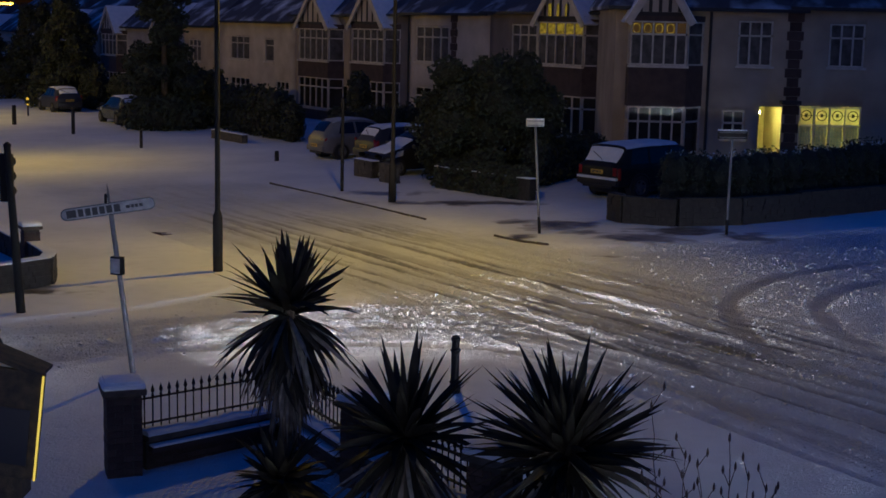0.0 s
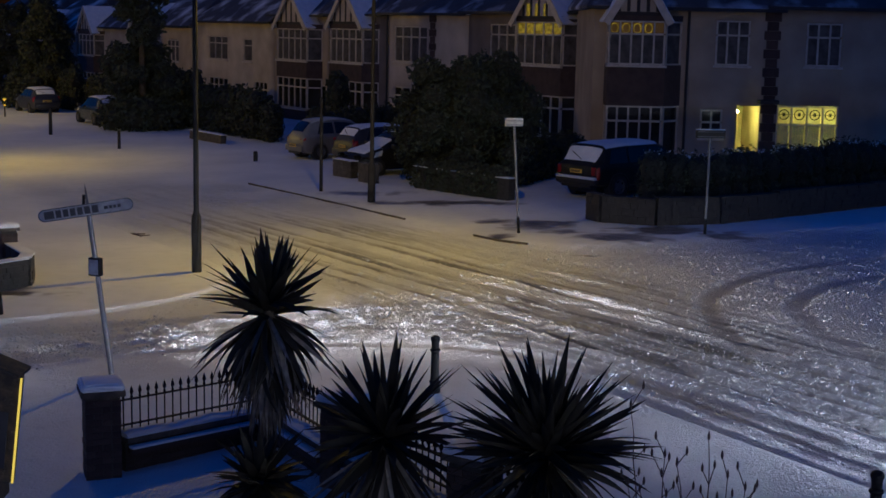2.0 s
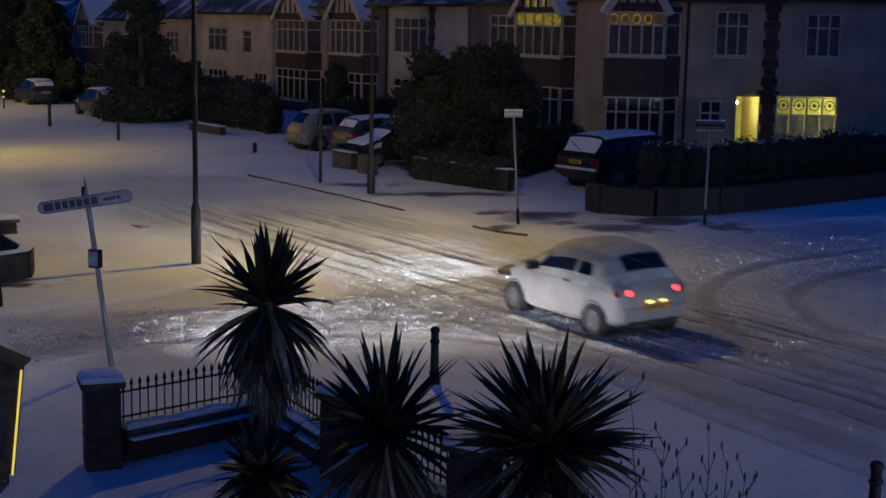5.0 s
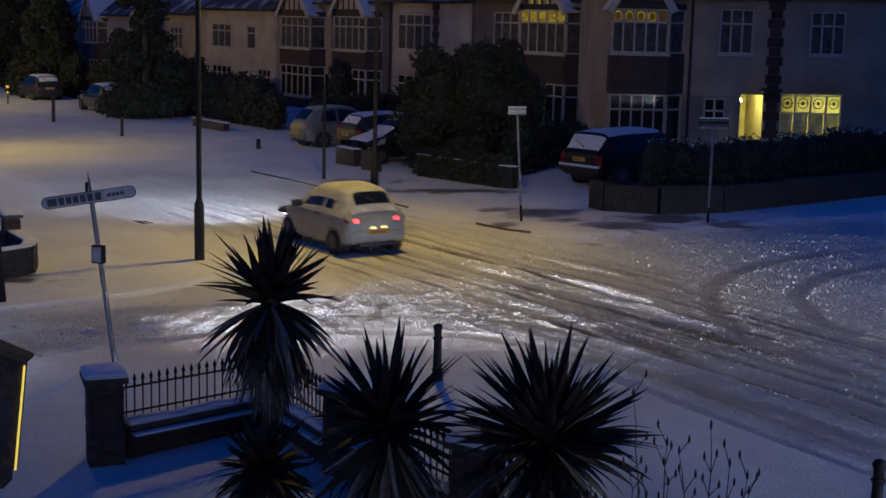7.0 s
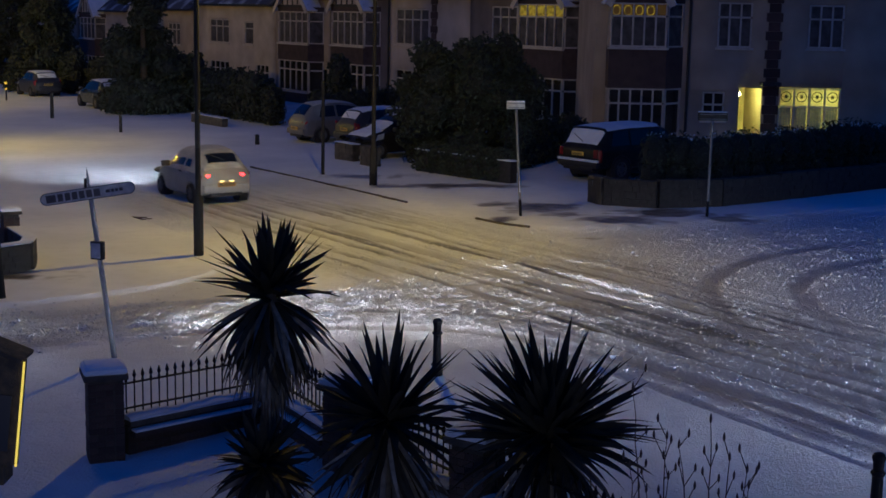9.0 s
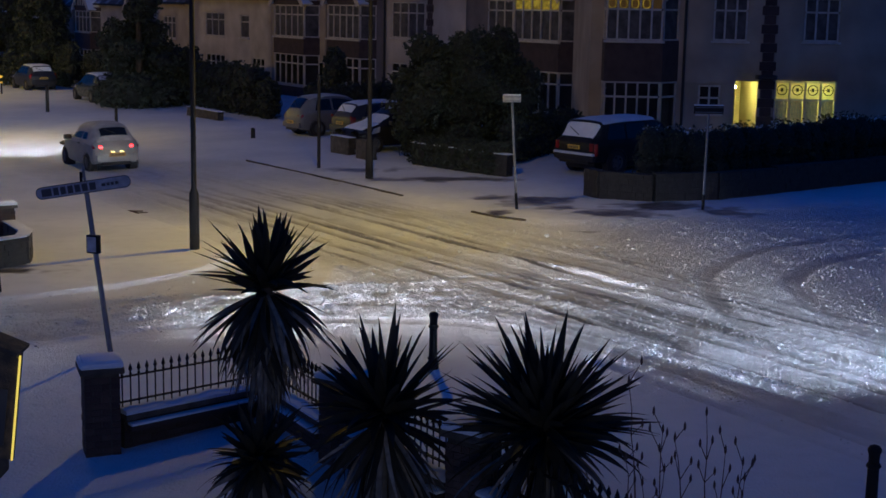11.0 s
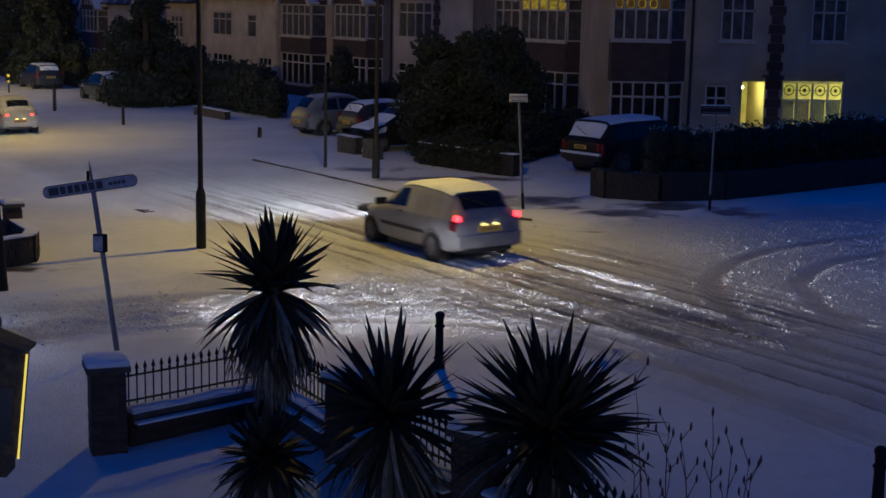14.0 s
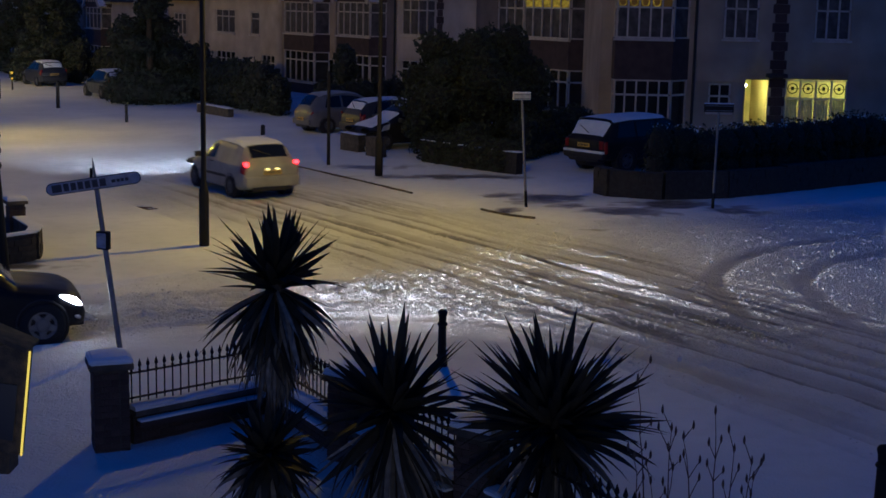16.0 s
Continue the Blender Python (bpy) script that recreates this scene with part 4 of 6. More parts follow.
hedge("ragged dark hedge between front gardens", [(-5.5, 59.0), (-2.0, 61.0), (1.5, 63.0)], 1.3, 1.8, 8000, 6, 0.09)
hedge("dark hedge beside the drive", [(2.2, 44.5), (3.6, 47.5), (5.0, 49.6)], 1.0, 1.5, 6000, 8, 0.08)


for k in range(5):
    a, b = N * (27.8 + rag.uniform(-0.3, 0.6)) + U * (58.5 + 8.6 * k), N * (27.8 + rag.uniform(-0.3, 0.6)) + U * (67.0 + 8.6 * k)
    hedge("overgrown dark hedge along the front gardens", [(a.x, a.y), (b.x, b.y)], 1.7, (2.3, 2.9, 2.2, 2.7, 2.4)[k], 7000, 140 + k, 0.11)
hedge("dark ivy hanging over the low garden wall", [(2.05, 41.55), (-0.6, 44.7)], 0.55, 1.0, 7000, 150, 0.06)


def big_shrub():
    t = thing("evergreen_tree", pose(0.9, 46.6, level(0.9)), "broad dark evergreen tree filling the front garden", "tree", "trees")
    bm = bmesh.new()
    for a in range(5):
        x, y = 0.5 * math.cos(a * 1.3), 0.4 * math.sin(a * 1.3)
        rod(bm, (x * 0.3, y * 0.3, 0), (x * 2, y * 2, 2.6), 0.11, 0.04)
    part("trunk", bm, BARK, t)
    rs = np.random.RandomState(11)
    blobs = [(0.15, 0, 2.2, 1.5, 1.3, 1.6), (0.35, 0.1, 3.3, 1.0, 1.0, 0.85), (-1.05, 0.1, 1.5, 0.85, 0.9, 1.2), (1.3, 0, 1.9, 0.9, 0.9, 1.3)]
    for k in range(26):
        a, z = rs.uniform(0, 6.28), rs.uniform(0.5, 3.9)
        r = 1.75 * math.sqrt(max(0.05, 1 - ((z - 1.9) / 2.4) ** 2))
        blobs.append((0.15 + r * math.cos(a) * 0.95, r * math.sin(a) * 0.8, z, *rs.uniform(0.3, 0.6, 3)))
    blobs = [(x * 1.25 - 0.1, y, z * 1.02, rx * 1.2, ry, rz) for x, y, z, rx, ry, rz in blobs]
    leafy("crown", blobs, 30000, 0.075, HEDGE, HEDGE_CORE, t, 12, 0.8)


big_shrub()


def conifer(x, y, h, r, seed, label):
    t = thing("conifer", pose(x, y, level(x)), label, "tree", "trees")
    bm = bmesh.new()
    rod(bm, (0, 0, 0), (0, 0, h * 0.95), 0.22, 0.03)
    part("trunk", bm, BARK, t)
    rs = np.random.RandomState(seed)
    blobs = []
    for k in range(60):
        z = rs.uniform(0.05, 1) ** 0.9
        rad = r * (1 - 0.75 * z) * rs.uniform(0.55, 1.0)
        a = rs.uniform(0, 6.28)
        blobs.append((rad * math.cos(a), rad * math.sin(a), 0.25 + z * (h - 0.7), 0.75 * (1.15 - 0.6 * z), 0.75 * (1.15 - 0.6 * z), 0.5))
    for k in range(8):
        blobs.append((0.8 * r * math.cos(k * 0.785), 0.8 * r * math.sin(k * 0.785), 0.7, 0.8, 0.8, 0.7))
    leafy("crown", blobs, 16000, 0.13, HEDGE, HEDGE_CORE, t, seed, 0.75)


conifer(-15.1, 70.5, 9.8, 1.9, 21, "tall dark conifer by the pavement")
conifer(-25.5, 90.0, 7.2, 2.6, 22, "dark evergreen tree up the street")
conifer(-31.0, 101.0, 7.0, 2.8, 23, "dark evergreen tree far up the street")
conifer(-42.0, 121.0, 6.5, 3.2, 24, "dark evergreen tree far up the street")


def sword_mesh(name, length, width, droop, mat, seed):
    """One sword-shaped leaf along +y: folded, tapered and arching."""
    bm = bmesh.new()
    rows = []
    n = 7
    for i in range(n + 1):
        t = i / n
        w = width * (0.55 + 1.6 * t * (1 - t)) * (1 - t ** 3.4) + 0.0012
        ang = droop * t * t
        y = length * (math.sin(ang) / ang * t if ang > 1e-4 else t)
        z = -length * t * ang * 0.5
        rows.append([bm.verts.new((-w / 2, y, z + w * 0.22)), bm.verts.new((0, y, z)), bm.verts.new((w / 2, y, z + w * 0.22))])
    for a, b in zip(rows, rows[1:]):
        for k in range(2):
            bm.faces.new((a[k], a[k + 1], b[k + 1], b[k]))
    return mesh_of(name, bm, mat)


SWORDS = [sword_mesh("sword_leaf", 1.0, 0.10, d, LEAF, i) for i, d in enumerate((0.04, 0.15, 0.32, 0.55))]
DEAD = [sword_mesh("dead_leaf", 1.0, 0.06, d, LEAF_DEAD, i) for i, d in enumerate((0.15, 0.5, 0.9))]


def sword_palm(x, y, top, trunk_r, length, leaves, lowest, dead, flare, skirt, seed, label, upright=1.2):
    """A cabbage palm: trunk, a burst of stiff sword leaves down to the lowest angle, and a hanging skirt of dead ones."""
    rs = random.Random(seed)
    p = thing("sword_palm", pose(x, y, ground_z(x, y) - 0.03), label, "palm", "sword palms")
    z1 = top - ground_z(x, y) + 0.03
    bm = bmesh.new()
    prof = [(trunk_r * 1.25, 0.0)]
    k = 0
    while k * 0.08 < z1 - 0.1:
        prof += [(trunk_r * rs.uniform(0.92, 1.08), 0.02 + k * 0.08), (trunk_r * rs.uniform(0.82, 0.95), 0.07 + k * 0.08)]
        k += 1
    prof.append((trunk_r * 0.6, z1 + 0.05))
    turned(bm, prof, 12)
    part("trunk", bm, BARK, p, "fibrous grey-brown trunk")
    low = math.sin(radians(lowest))
    for i in range(leaves):
        k = (i + 0.5) / leaves
        el = math.degrees(math.asin(1 - (1 - low) * k ** upright)) + rs.uniform(-6, 6)
        az = i * 137.5 + rs.uniform(-16, 16)
        ln = length * rs.uniform(0.74, 1.06) * (1.0 - 0.05 * k)
        me = SWORDS[0] if el > 20 and rs.random() < 0.85 else rs.choice(SWORDS[:3] if el > 0 else SWORDS[1:])
        m = pose(0, 0, z1 + rs.uniform(-0.06, 0.08), 0, 0, az) @ pose(0, 0.02, 0, el, 0, 0) @ pose(0, 0, 0, 0, rs.uniform(-40, 40), 0) @ Matrix.Diagonal((rs.uniform(0.9, 1.25), ln, ln, 1))
        piece("leaf", me, p, m)
    for i in range(dead):
        k = (i + 0.5) / dead
        el = flare - (84 + flare) * k ** 0.6 + rs.uniform(-7, 7)
        az = i * 137.5 + rs.uniform(-18, 18)
        ln = length * rs.uniform(0.7, 1.12)
        m = pose(0, 0, z1 - 0.04 - skirt * k * rs.uniform(0.6, 1), 0, 0, az) @ pose(0, trunk_r * 0.7, 0, el, 0, 0) @ pose(0, 0, 0, 0, rs.uniform(-60, 60), 0) @ Matrix.Diagonal((rs.uniform(0.7, 1.15), ln, ln, 1))
        piece("dead_leaf", DEAD[0] if el < -60 else rs.choice(SWORDS[2:] + DEAD[:2]), p, m)
    return p


sword_palm(-1.74, 14.0, 2.27, 0.10, 0.88, 64, 2, 240, -18, 0.60, 31, "tall sword palm with a skirt of dead leaves", 1.35)
sword_palm(-0.48, 13.3, 1.12, 0.10, 1.04, 84, -14, 100, -15, 0.45, 32, "sword palm with loose spiky leaves by the railings", 1.25)
sword_palm(1.06, 12.6, 1.22, 0.12, 1.13, 170, -12, 70, -12, 0.40, 33, "dense sword palm with long stiff leaves", 1.25)
sword_palm(-1.74, 13.4, 0.62, 0.08, 0.66, 80, -40, 120, -5, 0.30, 34, "low sword palm sprouting under a taller one", 1.0)


def bare_shrub(x, y, stems, seed):
    rs = random.Random(seed)
    s = thing("bare_shrub", pose(x, y, ground_z(x, y) - 0.02), "bare upright shrub twigs with fat buds", "shrub", "bare shrubs")
    for dx, dy, h, lx, ly in stems:
        bm = bmesh.new()
        p = Vector((dx, dy, 0))
        n = 9
        for i in range(n):
            t = (i + 1) / n
            q = Vector((dx + lx * t + rs.uniform(-.012, .012), dy + ly * t + rs.uniform(-.012, .012), h * t))
            rod(bm, p, q, 0.011 * (1 - 0.75 * (i / n)), 0.011 * (1 - 0.75 * t), 6)
            if i > 4:
                for side in (-1, 1):
                    if rs.random() < 0.38:
                        e = q + Vector((side * rs.uniform(0.04, 0.12), rs.uniform(-.05, .05), rs.uniform(0.08, 0.2)))
                        rod(bm, q, e, 0.005, 0.003, 5)
                        turned(bm, [(0.002, -0.03), (0.012, 0.0), (0.009, 0.03), (0.001, 0.055)], 6, Matrix.Translation(e))
            p = q
        turned(bm, [(0.002, -0.02), (0.012, 0.01), (0.010, 0.04), (0.001, 0.075)], 6, Matrix.Translation(p))
        part("stem", bm, TWIG, s)
    return s


bare_shrub(1.82, 11.2, [(0, 0, 2.02, -0.17, 0), (0.02, 0.02, 1.25, 0.14, 0), (-0.05, 0, 1.35, -0.12, 0), (0.10, 0, 1.6, 0.02, 0), (0.04, 0.04, 1.1, -0.04, 0.05)], 41)
bare_shrub(2.34, 11.1, [(0, 0, 1.78, -0.05, 0), (0.03, 0.02, 1.45, 0.10, 0), (0.12, 0, 1.35, 0.16, 0), (-0.1, 0, 1.55, -0.20, 0), (0.2, 0, 1.2, 0.1, 0.04)], 42)


# ---------------------------------------------------------------- vehicles
def lerp_table(table, p):
    """Smoothly reads the rows (p, values...) of a table."""
    if p <= table[0][0]:
        return table[0][1:]
    for a, b in zip(table, table[1:]):
        if p <= b[0]:
            t = (p - a[0]) / (b[0] - a[0])
            return tuple(x + (y - x) * t for x, y in zip(a[1:], b[1:]))
    return table[-1][1:]


class Shell:
    """A car body from stations (p from the tail, sill z, belt z, top z, half width, half width at the roof)."""

    def __init__(self, stations):
        self.st = stations

    def at(self, p, v, out=0.0):
        z0, zb, zt, w, wt = lerp_table(self.st, p)
        keys = [(0.0, w * 0.90, z0), (0.07, w * 0.985, z0 + 0.07), (0.28, w, z0 + 0.5 * (zb - z0)), (0.42, w * 0.992, zb - 0.06), (0.50, w * 0.955, zb),
                (0.78, wt + 0.03, zt - 0.09 * min(1, (zt - zb) / 0.3)), (0.86, wt - 0.06, zt - 0.025 * min(1, (zt - zb) / 0.3)), (0.93, wt * 0.55, zt - 0.004), (1.0, 0.0, zt)]
        x, z = lerp_table(keys, v)
        return Vector((x, p, z))

    def point(self, p, v, side, out=0.0):
        e = 0.01
        a = self.at(p, v)
        if out:
            dp = self.at(p + e, v) - self.at(p - e, v)
            dv = self.at(p, min(1, v + e)) - self.at(p, max(0, v - e))
            nrm = dp.cross(dv)
            if nrm.length > 1e-9:
                nrm.normalize()
                if nrm.x < 0 or (nrm.x < 0.2 and nrm.z < 0):
                    nrm = -nrm
                a = a + nrm * out
        return Vector((a.x * side, a.y, a.z))

    def body(self, bm):
        ps = sorted({s[0] for s in self.st} | {self.st[0][0] + (self.st[-1][0] - self.st[0][0]) * i / 60 for i in range(61)})
        vs = [0, 0.035, 0.07, 0.17, 0.28, 0.36, 0.42, 0.46, 0.5, 0.6, 0.7, 0.78, 0.82, 0.86, 0.93, 1.0]
        ring = [(v, 1) for v in vs] + [(v, -1) for v in vs[-2::-1]]
        rows = [[bm.verts.new(self.point(p, v, s)) for v, s in ring] for p in ps]
        for a, b in zip(rows, rows[1:]):
            for i in range(len(ring) - 1):
                bm.faces.new((a[i], b[i], b[i + 1], a[i + 1]))
            bm.faces.new((a[-1], b[-1], b[0], a[0]))
        bm.faces.new(rows[0])
        bm.faces.new(rows[-1][::-1])
        bmesh.ops.recalc_face_normals(bm, faces=bm.faces)

    def patch(self, bm, p0, p1, v0, v1, side=1, out=0.006, n=6, m=6, taper=None, thick=0.0, wave=0.0):
        """A panel that lies on the body; taper gives p0, p1 at the upper edge."""
        grid = []
        for j in range(m + 1):
            t = j / m
            a, b = (p0, p1) if not taper else (p0 + (taper[0] - p0) * t, p1 + (taper[1] - p1) * t)
            v = v0 + (v1 - v0) * t
            grid.append([bm.verts.new(self.point(a + (b - a) * i / n, v, side, out + wave * math.sin(7 * i + 3 * j))) for i in range(n + 1)])
        for r, q in zip(grid, grid[1:]):
            for i in range(n):
                f = (r[i], r[i + 1], q[i + 1], q[i])
                bm.faces.new(f if side < 0 else f[::-1])

    def oval(self, bm, pc, vc, rp, rv, side, out=0.012):
        """A rounded lens on the body that tapers and rises towards the tail."""
        rim = []
        for i in range(24):
            c, s = math.cos(6.2832 * i / 24), math.sin(6.2832 * i / 24)
            rim.append(bm.verts.new(self.point(pc + rp * c, vc - 0.022 * c + rv * s * (1 + 0.25 * c), side, out)))
        mid = bm.verts.new(self.point(pc, vc, side, out + 0.02))
        for a, b in zip(rim, rim[1:] + rim[:1]):
            bm.faces.new((a, b, mid) if side > 0 else (b, a, mid))

    def across(self, bm, p0, p1, v0, out=0.006, n=6, wave=0.0):
        """A panel across the top from one side to the other, from v0 over the crown."""
        vs = [v0 + (1 - v0) * i / 6 for i in range(7)]
        ring = [(v, 1) for v in vs] + [(v, -1) for v in vs[-2::-1]]
        rows = [[bm.verts.new(self.point(p0 + (p1 - p0) * k / n, v, s, out + wave * abs(math.sin(5 * k + 9 * v)))) for v, s in ring] for k in range(n + 1)]
        for a, b in zip(rows, rows[1:]):
            for i in range(len(ring) - 1):
                bm.faces.new((a[i], a[i + 1], b[i + 1], b[i]))


def wheel_meshes(r, w, rim_mat, spokes):
    t = bmesh.new()
    turned(t, [(r * 0.62, -w / 2), (r * 0.90, -w / 2), (r * 0.985, -w * 0.36), (r, 0), (r * 0.985, w * 0.36), (r * 0.90, w / 2), (r * 0.62, w / 2)], 28, None, False)
    tyre = mesh_of("tyre", t, TYRE)
    b = bmesh.new()
    turned(b, [(r * 0.60, -w * 0.3), (r * 0.67, -w * 0.46), (r * 0.67, w * 0.46), (r * 0.62, w * 0.47), (r * 0.58, w * 0.34), (r * 0.56, w * 0.2), (0.02, w * 0.2)], 28)
    rim = mesh_of("rim", b, rim_mat if spokes == 0 else TRIM)
    s = bmesh.new()
    for k in range(spokes or 7):
        box(s, -0.14 * r, 0.14 * r, 0.05 * r, 0.64 * r, w * 0.22, w * 0.42, 0.012, Matrix.Rotation(6.2832 * k / (spokes or 7), 4, "Z"))
    turned(s, [(r * 0.34, w * 0.2), (r * 0.33, w * 0.40), (r * 0.22, w * 0.46), (r * 0.10, w * 0.49)], 20)
    turned(s, [(r * 0.50, w * 0.2), (r * 0.52, w * 0.40), (r * 0.63, w * 0.43)], 28, None, False)
    turned(s, [(r * 0.60, w * 0.2), (r * 0.665, w * 0.3), (r * 0.665, w * 0.465), (r * 0.61, w * 0.465), (r * 0.60, w * 0.21)], 28)
    spoke = mesh_of("spokes", s, rim_mat)
    return tyre, rim, spoke


def car(name, m, label, spec, group=""):
    """A car with its origin on the ground under the rear axle, its nose to +y."""
    tail = spec["tail"]
    st = [(s[0] - tail, *s[1:]) for s in spec["stations"]]
    sh = Shell(st)
    c = thing(name, m, label, spec.get("category", "car"), group)
    bm = bmesh.new()
    sh.body(bm)
    body = part("body", bm, spec["paint"], c)
    P = lambda p: p - tail
    for a, b, a2, b2 in spec["side_glass"]:
        for side in (-1, 1):
            bm = bmesh.new()
            sh.patch(bm, P(a), P(b), *spec.get("glass_v", (0.525, 0.76)), side, 0.006, taper=(P(a2), P(b2)))
            part("side_window", bm, CARGLASS, c)
    for nm, (a, b), v0, v1 in (("rear_screen", spec["rear_screen"], 0.60, 1), ("windscreen", spec["windscreen"], 0.60, 1)):
        bm = bmesh.new()
        sh.across(bm, P(a), P(b), spec.get(nm + "_v", 0.83), 0.007)
        part(nm, bm, CARGLASS, c)
    if spec.get("mould"):
        for side in (-1, 1):
            bm = bmesh.new()
            sh.patch(bm, P(spec["mould"][0]), P(spec["mould"][1]), 0.235, 0.285, side, 0.018, 8, 2)
            part("side_moulding", bm, TRIM, c, "black side moulding")
    L = spec["stations"][-1][0]
    w0, wn = spec["stations"][0], spec["stations"][-1]
    # bumpers
    for nm, y0, y1, row in (("rear_bumper", -0.06, 0.12, spec["stations"][1]), ("front_bumper", L - 0.12, L + 0.03, spec["stations"][-2])):
        if spec.get("soft_nose") and nm[0] == "f":
            continue
        bm = bmesh.new()
        box(bm, -row[4] * 0.97, row[4] * 0.97, P(y0), P(y1), spec["bumper"][0], spec["bumper"][1] if nm[0] == "r" else min(spec["bumper"][1], spec["head"][1] - spec["head"][2] - 0.04), 0.05)
        part(nm, bm, spec.get("bumper_mat", spec["paint"]), c)
    for nm, y0, y1 in (("rear_valance", -0.02, 0.3), ("front_valance", L - 0.3, L - 0.02)):
        boxpart(nm, (-w0[4] * 0.8, w0[4] * 0.8, P(y0), P(y1), spec["bumper"][0] - 0.1, spec["bumper"][0] + 0.02), TRIM, c, 0.03)
    boxpart("underbody", (-w0[4] * 0.72, w0[4] * 0.72, P(0.3), P(L - 0.3), 0.17, spec["bumper"][0] + 0.12), TRIM, c)
    if spec.get("bumper_snow"):
        boxpart("bumper_snow", (-0.88, 0.88, P(-0.065), P(0.05), spec["bumper"][1] - 0.01, spec["bumper"][1] + 0.07), SNOW, c, 0.03, "snow lying on the rear bumper")
    # lamps at the back
    for side in (-1, 1):
        bm = bmesh.new()
        a, b, v0, v1 = spec["tail_lamp"]
        sh.patch(bm, P(a), P(b), v0, v1, side, 0.014, 4, 4)
        part("tail_lamp", bm, LENS_RED, c, "red tail lamp cluster")
        if spec.get("tail_box"):
            x0, x1, z0, z1 = spec["tail_box"]
            boxpart("brake_light", (min(side * x0, side * x1), max(side * x0, side * x1), P(spec.get("tail_y", -0.02)), P(0.1), z0, z1), spec["tail_mat"], c, 0.025)
    # number plate, its lamps and its bars
    pz = spec["plate_z"]
    py = spec.get("plate_y", -0.075)
    pl = boxpart("number_plate", (-0.26, 0.26, P(py), P(py) + 0.02, pz, pz + 0.12), spec["plate_mat"], c, 0.005, "yellow number plate")
    for k in range(7):
        boxpart("plate_bar", (-0.215 + 0.062 * k, -0.175 + 0.062 * k, P(py) - 0.003, P(py), pz + 0.025, pz + 0.095), SIGNBLACK, pl)
    if spec["plate_mat"] is PLATE_GLOW:
        for x in (-0.14, 0.14):
            boxpart("plate_lamp", (x - 0.06, x + 0.06, P(py) - 0.012, P(py) + 0.015, pz + 0.135, pz + 0.165), PLATE_LAMP, c, 0.005, "small lit plate lamp")
    # front lamps
    for side in (-1, 1):
        x, z, r = spec["head"]
        bm = bmesh.new()
        mm = Matrix.Translation((side * x, P(L) - spec.get("head_in", 0.10), z)) @ Matrix.Rotation(radians(spec.get("aside", 5)), 4, "Z") @ Matrix.Rotation(radians(-90 - spec.get("dip", 1.3)), 4, "X") @ Matrix.Diagonal((spec.get("wide", 2.9), 1, 1, 1))
        deep = r * spec.get("bowl", 6.5)
        turned(bm, [(0.01, -deep - 0.01), (r * 1.05, -deep - 0.01), (r * 1.08, 0.03), (r * 1.0, 0.04), (r * 0.97, -deep), (0.01, -deep)], 18, mm)
        hl = part("headlamp_housing", bm, TRIM, c, "headlamp bowl")
        lit = spec["head_mat"] in (HEAD_GLOW, HEAD_GLOW_SUV)
        bm = bmesh.new()
        shade = Matrix.Translation((0, -0.39 * r, 0)) @ Matrix.Diagonal((0.8, 0.58, 1, 1)) if spec.get("dipped") else Matrix()
        turned(bm, [(r * 0.9, -deep + 0.004), (r * 0.88, -deep + 0.01), (0.01, -deep + 0.012)], 18, mm @ shade)
        part("headlamp_bulb", bm, spec["head_mat"], hl, "glowing white bulb" if lit else "unlit bulb")
        if spec.get("head_oval"):
            bm = bmesh.new()
            sh.oval(bm, P(spec["head_oval"][0]), *spec["head_oval"][1:], side)
            part("headlamp_glass", bm, HEAD_RIM, hl, "glowing white headlamp glass")
            bm = bmesh.new()
            sh.oval(bm, P(4.02), 0.17, 0.05, 0.045, side)
            part("fog_lamp", bm, LENS_CLEAR, c, "small unlit fog lamp")
        if spec.get("head_patch"):
            bm = bmesh.new()
            a, b, v0, v1 = spec["head_patch"]
            sh.patch(bm, P(a), P(b), v0, v1, side, 0.012, 6, 5, taper=(P(a - 0.06), P(b - 0.10)))
            part("headlamp_glass", bm, HEAD_RIM if lit else LENS_CLEAR, hl, "glowing white headlamp glass" if lit else "clear headlamp glass")
        axis = (mm.to_3x3() @ Vector((0, 0, 1))).normalized()
        cut = bmesh.new()
        cut.from_mesh(body.data)
        gone = []
        for f in cut.faces:
            d = f.calc_center_median() - mm.translation
            if d.dot(axis) > -0.25 and min(math.hypot((v.co.x - mm.translation.x) / spec.get("wide", 2.9), v.co.z - mm.translation.z) for v in f.verts) < r * 0.99:
                gone.append(f)
        if lit:
            bmesh.ops.delete(cut, geom=gone, context="FACES")
            cut.to_mesh(body.data)
        cut.free()
    # mirrors and wipers
    mp, mz = spec["mirror"]
    for side in (-1, 1):
        bm = bmesh.new()
        ww = lerp_table(st, P(mp))[3]
        box(bm, side * (ww - 0.04) if side > 0 else -(ww + 0.2), (ww + 0.2) if side > 0 else -(ww - 0.04), P(mp) - 0.05, P(mp) + 0.07, mz, mz + 0.15, 0.03)
        part("door_mirror", bm, TRIM, c)
        for hp, hz in spec["handles"]:
            w_h = lerp_table(st, P(hp))[3]
            boxpart("door_handle", (side * w_h - 0.012, side * w_h + 0.012, P(hp) - 0.09, P(hp) + 0.09, hz, hz + 0.035), TRIM, c, 0.008)
    bm = bmesh.new()
    a, b = sh.point(P(spec["rear_screen"][0] + 0.03), 0.99, 1, 0.02), sh.point(P(spec["rear_screen"][0] + 0.18), 0.90, -1, 0.02)
    rod(bm, a, b, 0.012)
    part("wiper", bm, TRIM, c)
